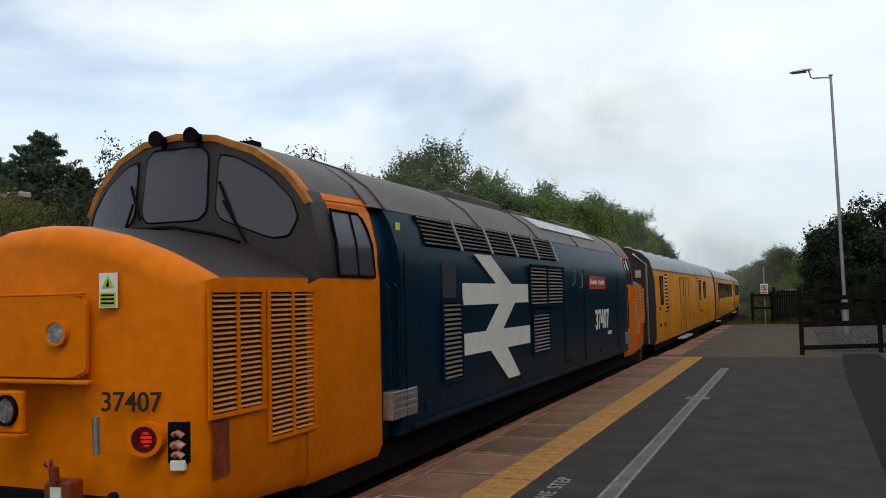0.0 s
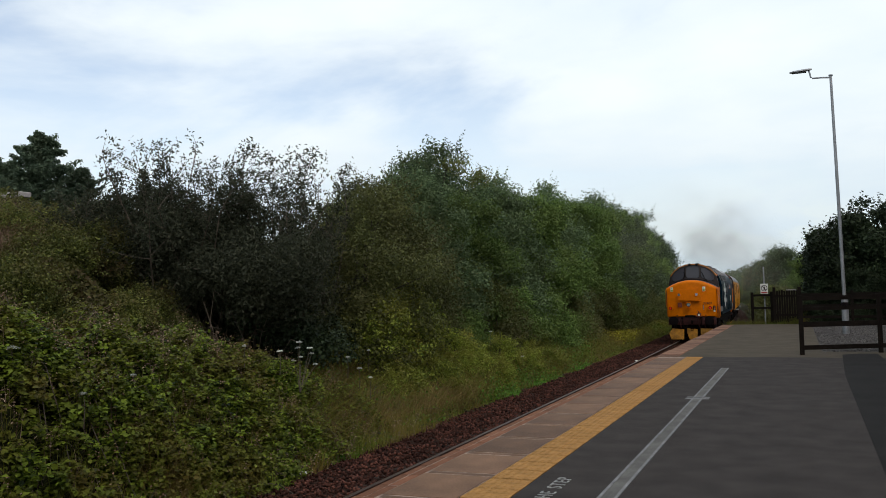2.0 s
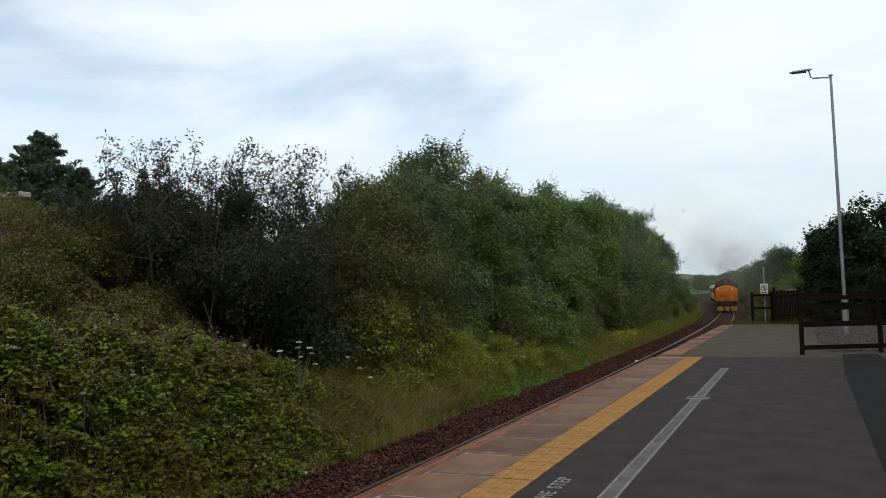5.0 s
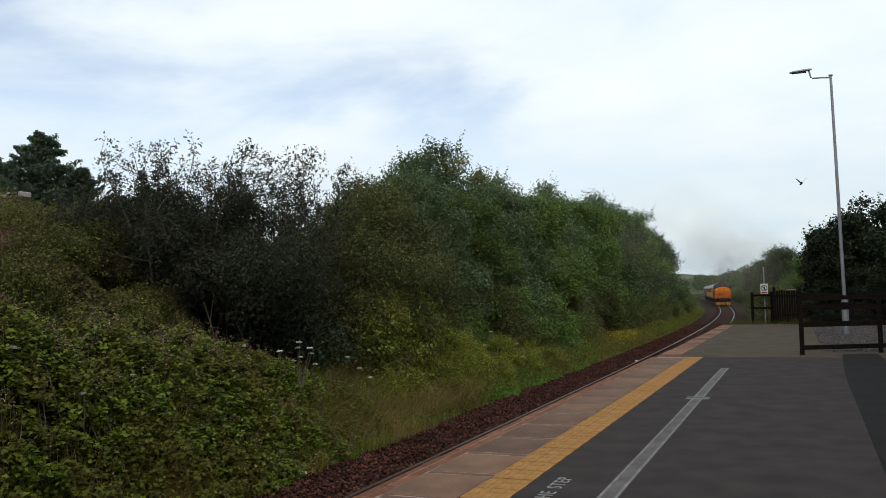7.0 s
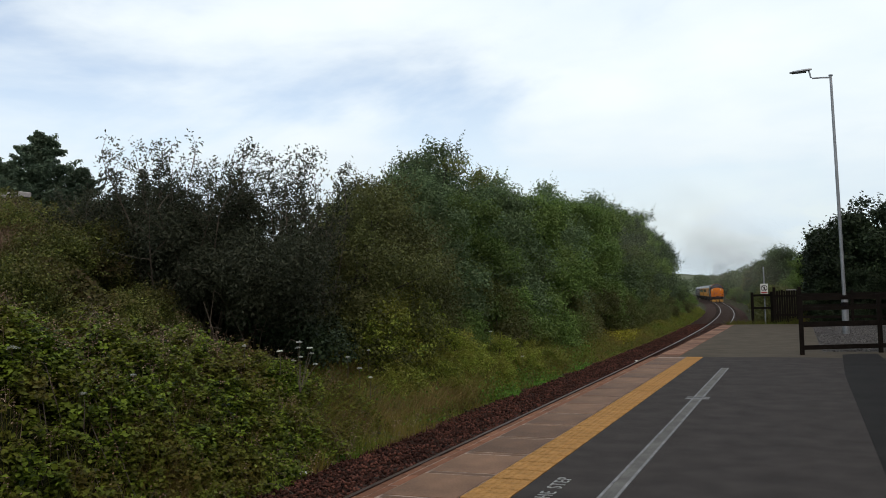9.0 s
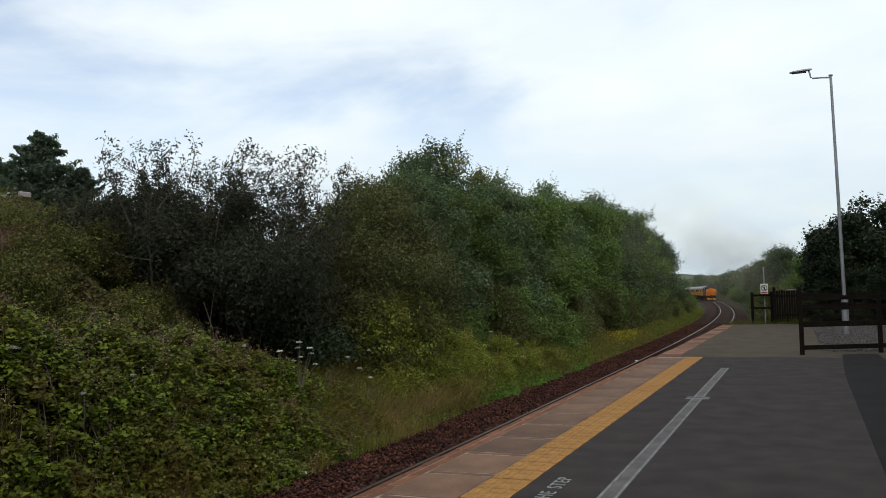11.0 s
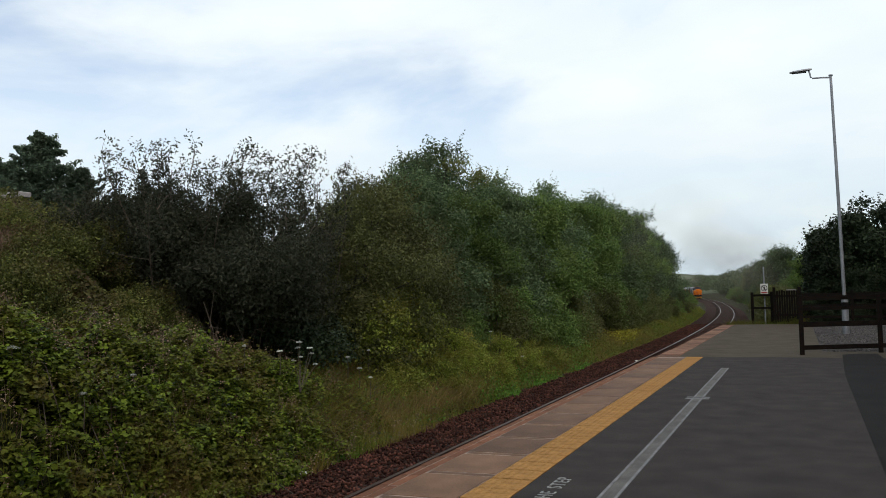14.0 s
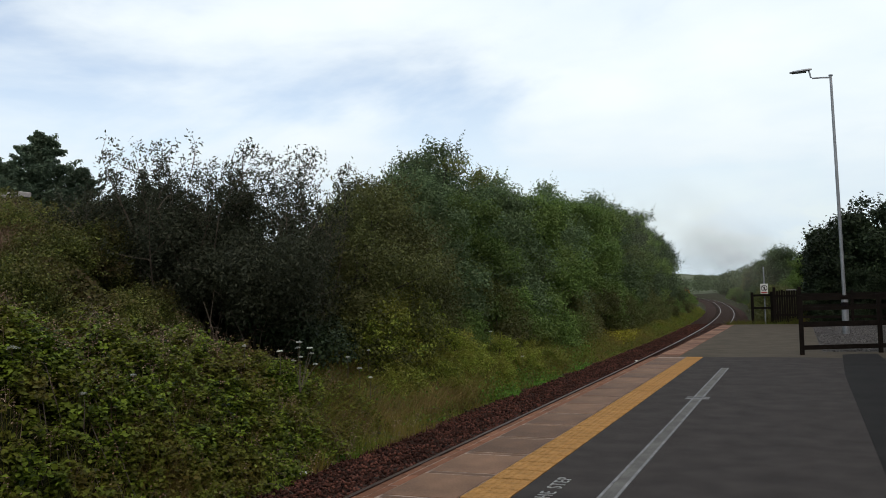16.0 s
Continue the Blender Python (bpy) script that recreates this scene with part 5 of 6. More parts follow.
def loco_end(loco, m, rear):
    """Nose and cab in a space whose y runs inwards from the nose face."""
    def prt(name, bm, material, parent=None, label="", smooth=0.0):
        if parent is not None and name in ON_NOSE:
            for v in bm.verts:
                v.co.y -= bulge(v.co.x)
        return part(name, bm, material, parent or loco, label, smooth, m if parent is None else None)

    # nose
    bm = B()
    secs = []
    for y, hw, zb, zs, zc in ((0.0, 1.12, 1.29, 2.60, 2.98), (0.012, 1.17, 1.26, 2.65, 3.03), (0.05, 1.22, 1.24, 2.70, 3.085), (0.11, 1.24, 1.22, 2.72, 3.115), (0.20, 1.25, 1.20, 2.73, 3.13), (0.34, 1.255, 1.18, 2.735, 3.14), (1.32, 1.262, 1.13, 2.74, 3.16)):
        s = [(-hw + 0.05, y, zb), (-hw, y, zb + 0.1)]
        s += [(hw * u, y, zc - (zc - zs) * abs(u) ** 2.1) for u in (-1, -0.97, -0.9, -0.75, -0.5, -0.25, 0, 0.25, 0.5, 0.75, 0.9, 0.97, 1)]
        s += [(hw, y, zb + 0.1), (hw - 0.05, y, zb)]
        secs.append([(px, py - bulge(px) * (1 - py / 1.36), pz) for px, py, pz in s])
    loft(bm, secs)
    per = len(secs[0])
    for i, f in enumerate(bm.faces):
        if per * 4 <= i < per * (len(secs) - 1) and f.calc_center_median().z > 2.6:
            f.material_index = 1
    nose = prt("nose", bm, [YELLOW, BLACK], smooth=40)
    # raised headcode panel with lips and round lamps
    bm = B()
    pts = chaikin([(-0.645, 2.09), (0.495, 2.09), (0.495, 2.63), (-0.645, 2.63)], 2, 0.06)
    prism(bm, [(x, -0.022, z) for x, z in pts], (0, 0.03, 0))
    bmesh.ops.bevel(bm, geom=[e for e in bm.edges if all(v.co.y < -0.02 for v in e.verts)], offset=0.012, segments=2, affect="EDGES")
    panel = prt("headcode_panel", bm, YELLOW, nose, smooth=40)
    bm = B()
    box(bm, -0.70, 0.54, -0.055, 0.0, 2.045, 2.075, 0.008)
    box(bm, -0.63, 0.48, -0.04, 0.0, 2.635, 2.65, 0.005)
    prt("rain_strip", bm, YELLOW, nose)
    for x in (-0.595, 0.275):
        bm = B()
        ring(bm, (x, 2.385), 0.088, 0.07, -0.045, 0.04)
        lamp = prt("marker_light", bm, YELLOW, nose, "round clear marker light")
        bm = B()
        ring(bm, (x, 2.385), 0.07, 0, -0.036, 0.02)
        prt("lens", bm, LENS, lamp)
    bm = B()
    box(bm, -0.255, 0.0, -0.05, 0.0, 1.72, 2.0, 0.015)
    box(bm, -0.27, 0.015, -0.09, 0.0, 1.70, 1.715)
    hl = prt("headlight", bm, YELLOW, nose, "round headlight in a square housing")
    bm = B()
    ring(bm, (-0.127, 1.87), 0.085, 0, -0.062, 0.02)
    prt("lens", bm, LENS, hl)
    bm = B()
    ring(bm, (-0.127, 1.87), 0.105, 0.085, -0.075, 0.03)
    prt("bezel", bm, UNDER, hl, "black lamp rim")
    bm = B()
    box(bm, -0.67, -0.45, -0.03, 0.0, 1.74, 1.98, 0.01)
    prt("socket_box", bm, BOX_RED, nose, "dull red socket box")
    for x in (-1.05, 0.915):
        bm = B()
        ring(bm, (x, 1.695), 0.115, 0.085, -0.05, 0.06)
        tl = prt("tail_light", bm, YELLOW, nose, "round red tail light")
        bm = B()
        ring(bm, (x, 1.695), 0.084, 0.052, -0.048, 0.06)
        for k in range(3):
            box(bm, x - 0.052, x + 0.052, -0.046, -0.036, 1.663 + k * 0.027, 1.673 + k * 0.027)
        prt("bezel", bm, LAMP_RED, tl)
        bm = B()
        ring(bm, (x, 1.695), 0.052, 0, -0.008, 0.008)
        prt("lens", bm, GLOW_RED if rear else LAMP_RED, tl, "glowing red lens" if rear else "")
    for x in (-0.95, 0.645):
        bm = B()
        box(bm, x - 0.065, x + 0.065, -0.006, 0.0, 2.545, 2.775)
        st = prt("warning_sticker", bm, WHITE, nose, "white and lime warning sticker")
        bm = B()
        prism(bm, [(x - 0.045, -0.009, 2.675), (x + 0.045, -0.009, 2.675), (x, -0.009, 2.76)], (0, 0.002, 0))
        prism(bm, [(x - 0.055, -0.009, 2.555), (x + 0.055, -0.009, 2.555), (x + 0.055, -0.009, 2.645), (x - 0.055, -0.009, 2.645)], (0, 0.002, 0))
        prt("sticker_panel", bm, LIME, st)
        bm = B()
        prism(bm, [(x - 0.012, -0.012, 2.685), (x + 0.012, -0.012, 2.685), (x + 0.004, -0.012, 2.735)], (0, 0.002, 0))
        prt("sticker_mark", bm, UNDER, st)
        for k in range(3):
            bm = B()
            prism(bm, [(x - 0.045, -0.012, 2.57 + k * 0.026), (x + 0.045, -0.012, 2.57 + k * 0.026), (x + 0.045, -0.012, 2.582 + k * 0.026), (x - 0.045, -0.012, 2.582 + k * 0.026)], (0, 0.002, 0))
            prt("sticker_mark", bm, UNDER, st)
    words("37407", 0.180, BLACK, "front_number", nose, pose(0.80, -bulge(0.80) - 0.006, 1.925, 90, 0, 8.5), 0.0015)
    bm = B()
    tube(bm, [(0.60, -0.05, 1.60), (0.60, -0.06, 1.84)], 0.022, 8)
    prt("handle", bm, STEEL, nose, "short pale grab handle")
    bm = B()
    box(bm, 0.27, 0.47, -0.13, 0.0, 1.24, 1.44, 0.02)
    tube(bm, [(0.37, -0.14, 1.44), (0.37, -0.15, 1.52), (0.30, -0.12, 1.55)], 0.03, 8)
    tube(bm, [(0.2, -0.12, 1.30), (0.62, -0.12, 1.28)], 0.018, 6)
    jb = prt("jumper_box", bm, BOX_RED, nose, "dirty red-brown jumper cable box")
    prt("label_plate", box(B(), 0.33, 0.41, -0.137, -0.13, 1.30, 1.40), WHITE, jb)
    for x in (-0.72, 0.70):
        prt("lamp_iron", tube(B(), [(x, -0.02, 1.33), (x, -0.05, 1.33)], 0.03, 8), BLUE, nose)
    prt("front_socket", box(B(), 1.05, 1.17, -0.02, 0.06, 1.54, 1.80), UNDER, nose, "recessed dark cable socket")
    bm = B()
    for z, w in ((1.59, 0.022), (1.65, 0.028), (1.72, 0.02)):
        tube(bm, [(1.09, -0.026, z), (1.12, -0.036, z + 0.015), (1.15, -0.03, z - 0.01)], w, 8)
    prt("cable_plug", bm, PLUG, nose, "pinkish cable plugs in the socket", 40)
    prt("front_plug", box(B(), 1.07, 1.16, -0.04, 0.0, 1.49, 1.56, 0.01), WHITE, nose, "pale socket label")
    # coupling notch, buffer beam, buffers, hoses
    prt("coupling_recess", box(B(), -0.32, 0.2, -0.012, 0.05, 1.24, 1.335), UNDER, nose)
    bm = B()
    box(bm, -1.18, 1.18, 0.03, 0.28, 0.84, 1.235, 0.02)
    beam = prt("buffer_beam", bm, RUST, smooth=30, label="rusty dark red buffer beam")
    for x in (-0.865, 0.865):
        bm = B()
        tube(bm, [(x, 0.05, 1.05), (x, -0.18, 1.05), (x, -0.19, 1.05), (x, -0.42, 1.05)], [0.16, 0.14, 0.10, 0.10], 14)
        tube(bm, [(x, -0.42, 1.05), (x, -0.47, 1.05), (x, -0.485, 1.05)], [0.235, 0.235, 0.2], 20)
        prt("buffer", bm, UNDER, beam, "greasy black oval buffer", 40)
    bm = B()
    tube(bm, [(0, 0.0, 1.0), (0, -0.2, 1.0), (0, -0.28, 1.04), (0, -0.30, 0.98)], [0.07, 0.06, 0.05, 0.03], 8)
    for k in range(3):
        ring(bm, (0.0, 0.86 - k * 0.13), 0.07, 0.045, -0.2 + 0.03 * k, 0.04, 12)
    prt("coupling", bm, UNDER, beam, smooth=40)
    for i, x in enumerate((-0.62, -0.48, 0.30, 0.44, 0.58, 1.02)):
        bm = B()
        tube(bm, [(x, 0.0, 1.18), (x, -0.12, 1.20), (x + 0.02, -0.17, 1.05), (x + 0.05, -0.15, 0.80), (x + 0.09, -0.10, 0.68)], [0.028, 0.028, 0.024, 0.024, 0.02], 8)
        tube(bm, [(x, -0.10, 1.2), (x, -0.14, 1.2)], 0.05, 8)
        prt("brake_hose", bm, (RUST, UNDER)[i % 2], beam)
    for x0, x1 in ((-1.16, -0.40), (-0.26, 0.26), (0.40, 1.16)):
        bm = B()
        prism(bm, [(x0 + 0.10, -0.02, 0.10), (x1 - 0.02, -0.14, 0.10), (x1, -0.10, 0.62), (x0 + 0.16 * (x0 < -1), 0.02, 0.66), (x0, 0.0, 0.40)], (0, 0.04, 0))
        prt("plough_blade", bm, PLOUGH, beam, "dirty yellow snow plough blade")
    for x in (-0.85, -0.3, 0.35, 0.85):
        prt("plough_bracket", box(B(), x - 0.05, x + 0.05, 0.08, 0.16, 0.4, 0.9), UNDER, beam)

    # cab shell
    prof = CAB_PROF + [(-x, z) for x, z in CAB_PROF[-2::-1]]
    full = [(1.22, 1.12), (1.27, 1.24), (1.27, 2.68)] + prof + [(-1.27, 2.68), (-1.27, 1.24), (-1.22, 1.12)]
    bm = B()
    secs = []
    for add in (0.0, 0.13, 0.22):
        secs.append([(x, screen_y(x, z) + add if z > 2.7 else 1.27 + add * 0.1, z) for x, z in full])
    for y in (1.80, 2.58):
        secs.append([(x, y, z) for x, z in full])
    loft(bm, secs, caps=(False, True))
    for f in bm.faces:
        c = f.calc_center_median()
        if c.z > 3.42:
            f.material_index = 0 if c.y < screen_y(c.x, c.z) + 0.13 else 2
        elif c.z > 2.74 and c.y < 1.78:
            f.material_index = 1
    cab = prt("cab", bm, [YELLOW, BLACK, ROOF], smooth=35)
    bm = B()
    cols = []
    knees = {round(sg * p[0], 3) for p in CAB_PROF for sg in (-1, 1)} | {round(-1.05 + 0.15 * k, 3) for k in range(15)} | {-1.21, 1.21, -1.258, 1.258}
    for x in sorted(knees):
        top = float(np.interp(abs(x), [p[0] for p in CAB_PROF[::-1]], [p[1] for p in CAB_PROF[::-1]]))
        cols.append([bm.verts.new((x, screen_y(x, z) + 0.003, z)) for z in np.linspace(2.60, top, 7)])
    for a, b in zip(cols, cols[1:]):
        for j in range(6):
            bm.faces.new((a[j], b[j], b[j + 1], a[j + 1]))
    front = prt("cab_front", bm, BLACK, cab, "black windscreen surround", 60)
    # yellow arch over the windscreen
    bm = B()
    up = [p for p in prof if p[1] > 3.33]
    outer = [bm.verts.new((x * 1.006, screen_y(x, z) - 0.016, z + 0.006)) for x, z in up]
    inner = [bm.verts.new((x * 0.962, screen_y(x, z) - 0.016, 3.33 + (z - 3.33) * 0.93 - 0.006)) for x, z in up]
    back = [bm.verts.new((x * 1.006, screen_y(x, z) + 0.05, z + 0.006)) for x, z in up]
    back2 = [bm.verts.new((x * 0.962, screen_y(x, z) + 0.01, 3.33 + (z - 3.33) * 0.93 - 0.006)) for x, z in up]
    for a, b in ((outer, inner), (back, outer), (inner, back2)):
        for k in range(len(up) - 1):
            bm.faces.new((a[k], a[k + 1], b[k + 1], b[k]))
    prt("windscreen_arch", bm, ARCH, cab, "weathered dull yellow arch over the windscreen", 50)
    side_pane = [(0.42, 3.27), (0.42, 3.79), (0.58, 3.76), (0.84, 3.61), (1.03, 3.41), (1.09, 3.25), (1.03, 3.10), (0.90, 3.08)]
    for pts in ([(-0.34, 3.25), (0.34, 3.25), (0.32, 3.87), (-0.32, 3.87)], side_pane, [(-x, z) for x, z in side_pane[::-1]]):
        pts = chaikin(pts, 2, 0.12)
        cx, cz = sum(p[0] for p in pts) / len(pts), sum(p[1] for p in pts) / len(pts)
        bm = B()
        P = lambda x, z, o: (x, screen_y(x, z) - o, z)
        mid = bm.verts.new(P(cx, cz, 0.008))
        r1 = [bm.verts.new(P(cx + (x - cx) * 0.55, cz + (z - cz) * 0.55, 0.008)) for x, z in pts]
        r2 = [bm.verts.new(P(x, z, 0.008)) for x, z in pts]
        n = len(pts)
        for k in range(n):
            bm.faces.new((mid, r1[k], r1[(k + 1) % n]))
            bm.faces.new((r1[k], r2[k], r2[(k + 1) % n], r1[(k + 1) % n]))
        r3 = [bm.verts.new(P(x, z, 0.001)) for x, z in pts]
        mid2 = bm.verts.new(P(cx, cz, 0.001))
        for k in range(n):
            bm.faces.new((r2[k], r3[k], r3[(k + 1) % n], r2[(k + 1) % n]))
            bm.faces.new((mid2, r3[(k + 1) % n], r3[k]))
        pane = prt("windscreen", bm, GLASS, cab, "dark cab windscreen", 60)
        bm = B()
        o1 = [bm.verts.new(P(x, z, 0.016)) for x, z in pts]
        o2 = [bm.verts.new(P(cx + (x - cx) * 1.035, cz + (z - cz) * 1.045, 0.004)) for x, z in pts]
        for k in range(n):
            bm.faces.new((o1[k], o1[(k + 1) % n], o2[(k + 1) % n], o2[k]))
        prt("rubber_seal", bm, UNDER, pane)
    for a, b in (((0.72, 3.04), (0.50, 3.40)), ((-0.55, 3.05), (-0.42, 3.42))):
        bm = B()
        tube(bm, [(x, screen_y(x, z) - 0.04, z) for x, z in (a, ((a[0] + b[0]) / 2, (a[1] + b[1]) / 2), b)], 0.011, 6)
        tube(bm, [(x, screen_y(x, z) - 0.03, z) for x, z in ((b[0] - 0.05, b[1] + 0.16), (b[0] + 0.09, b[1] - 0.14))], 0.013, 6)
        prt("wiper", bm, UNDER, cab)
    bm = B()
    tube(bm, [(-0.95, 0.90, 2.99), (-0.4, 0.92, 3.16), (0.25, 0.96, 3.17), (0.6, 1.0, 3.10), (0.74, 1.16, 3.04)], 0.016, 6)
    prt("hose_line", bm, UNDER, cab)
    for x in (-0.14, 0.22):
        bm = B()
        tube(bm, [(x, 1.20, 3.955), (x, 1.22, 3.955), (x, 1.30, 3.955), (x, 1.42, 3.955)], [0.070, 0.067, 0.035, 0.03], 14)
        box(bm, x - 0.03, x + 0.03, 1.32, 1.42, 3.84, 3.95)
        prt("horn", bm, UNDER, cab, "black air horn", 50)
    prt("roof_box", box(B(), 0.12, 0.30, 2.0, 2.15, 3.9, 4.04, 0.02), UNDER, cab)
    for sg in (-1, 1):
        # side window, door bay, handrails, steps
        y0, y1 = 1.80, 2.47
        rows = [(2.765, 0.0), (2.90, 0.0), (3.05, 0.005), (3.18, 0.03), (3.29, 0.09), (3.33, 0.16)]
        off = lambda z: float(np.interp(z, (2.74, 3.05, 3.36), (1.27, 1.245, 1.17)))
        bm = B()
        fr = [(bm.verts.new((sg * (off(z) + 0.008), y0 + 0.1 * d, z)), bm.verts.new((sg * (off(z) + 0.008), y1 - d, z))) for z, d in rows]
        bk = [(bm.verts.new((sg * (off(z) + 0.001), y0 + 0.1 * d, z)), bm.verts.new((sg * (off(z) + 0.001), y1 - d, z))) for z, d in rows]
        for p, q in ((fr, 1), (bk, -1)):
            for u, v in zip(p, p[1:]):
                bm.faces.new((u[0], u[1], v[1], v[0])[::q])
        for j in (0, 1):
            for (f0, f1), (k0, k1) in zip(zip(fr, fr[1:]), zip(bk, bk[1:])):
                bm.faces.new((f0[j], f1[j], k1[j], k0[j]))
        bm.faces.new((fr[0][0], fr[0][1], bk[0][1], bk[0][0]))
        bm.faces.new((fr[-1][0], fr[-1][1], bk[-1][1], bk[-1][0]))
        pane = prt("side_window", bm, GLASS, cab, "dark cab side window", 50)
        bm = B()
        edge = [(z, y0 + 0.1 * d) for z, d in rows] + [(z, y1 - d) for z, d in rows[::-1]]
        tube(bm, [(sg * (off(z) + 0.010), y, z) for z, y in edge + edge[:1]], 0.014, 6, False)
        tube(bm, [(sg * (off(z) + 0.010), y0 + 0.36, z) for z in (2.77, 3.05, 3.32)], 0.012, 6)
        prt("window_frame", bm, UNDER, pane)
        bm = B()
        tube(bm, [(sg * 1.185, 1.70, 3.40), (sg * 1.19, 2.0, 3.41), (sg * 1.19, 2.56, 3.42)], 0.011, 6)
        prt("gutter", bm, YELLOW, cab)
        for y in (2.63, 2.83):
            bm = B()
            tube(bm, [(sg * 1.30, y, 1.75), (sg * 1.335, y, 1.80), (sg * 1.335, y, 2.66), (sg * 1.30, y, 2.70)], 0.014, 6)
            prt("handrail", bm, BLUE, cab, "thin dark blue door handrail")
        bm = B()
        xa, xb = sorted((sg * 1.20, sg * 1.36))
        box(bm, xa, xb, 2.62, 3.2, 1.44, 1.70, 0.01)
        for z in (1.5, 1.56, 1.62):
            xc, xd = sorted((sg * 1.36, sg * 1.368))
            box(bm, xc, xd, 2.64, 3.18, z, z + 0.03)
        prt("cab_step", bm, STEEL, cab, "ribbed bright metal cab step")
        slat_grille_at(cab, sg)
        for y, w, z0, z1, mt in ((0.10, 0.17, 1.42, 1.78, BOX_RED),):
            bm = B()
            xa, xb = sorted((sg * 1.252, sg * 1.264))
            box(bm, xa, xb, y, y + w, z0, z1)
            prt("side_socket", bm, mt, nose, "recessed cable socket")
    return nose, cab


def slat_grille_at(cab, sg):
    for y0, y1, z0, z1, n in ((0.07, 0.66, 1.83, 2.63, 22), (0.76, 1.38, 1.58, 2.63, 28)):
        slat_grille(cab, sg, 1.2525, y0, y1, z0, z1, 2, n, GRILLE_DARK, SLAT_CREAM, YELLOW)


def bogie(vehicle, yc, axles, radius, half):
    """Side frames, springs and turning wheelsets."""
    bm = B()
    reach = max(axles) + 0.55
    for sg in (-1, 1):
        xa, xb = sorted((sg * 0.98, sg * 1.1))
        box(bm, xa, xb, yc - reach, yc + reach, 0.62, 0.86, 0.03)
        for a in axles:
            box(bm, xa, xb, yc + a - 0.16, yc + a + 0.16, 0.36, 0.72, 0.03)
            tube(bm, [(sg * 1.08, yc + a, 0.52), (sg * 1.17, yc + a, 0.52)], 0.12, 10)
        for a in (-0.9, 0.9):
            for k in range(3):
                tube(bm, [(sg * 1.08, yc + a + 0.12 * k, 0.50), (sg * 1.08, yc + a + 0.12 * k, 0.80)], 0.05, 8)
    box(bm, -1.0, 1.0, yc - 0.4, yc + 0.4, 0.55, 0.9)
    bg = part("bogie", bm, UNDER, vehicle, "grimy black bogie")
    out = []
    bm = B()
    for sg in (-1, 1):
        tube(bm, [(sg * 0.68, 0, 0), (sg * 0.72, 0, 0)], radius + SINK + 0.02, 28)
        tube(bm, [(sg * 0.72, 0, 0), (sg * 0.82, 0, 0)], radius + SINK, 28)
        tube(bm, [(sg * 0.82, 0, 0), (sg * 0.90, 0, 0)], 0.12, 12)
        for k in range(4):
            a = k * math.pi / 2
            tube(bm, [(sg * 0.82, radius * 0.6 * math.cos(a), radius * 0.6 * math.sin(a)), (sg * 0.835, radius * 0.6 * math.cos(a), radius * 0.6 * math.sin(a))], 0.06, 8)
    tube(bm, [(-0.7, 0, 0), (0.7, 0, 0)], 0.09, 10)
    me = finish(bm, "wheelset", UNDER, 40)
    for a in axles:
        w = share("wheelset", me, bg, pose(0, yc + a, radius))
        out.append((w, yc + a, radius))
    return out


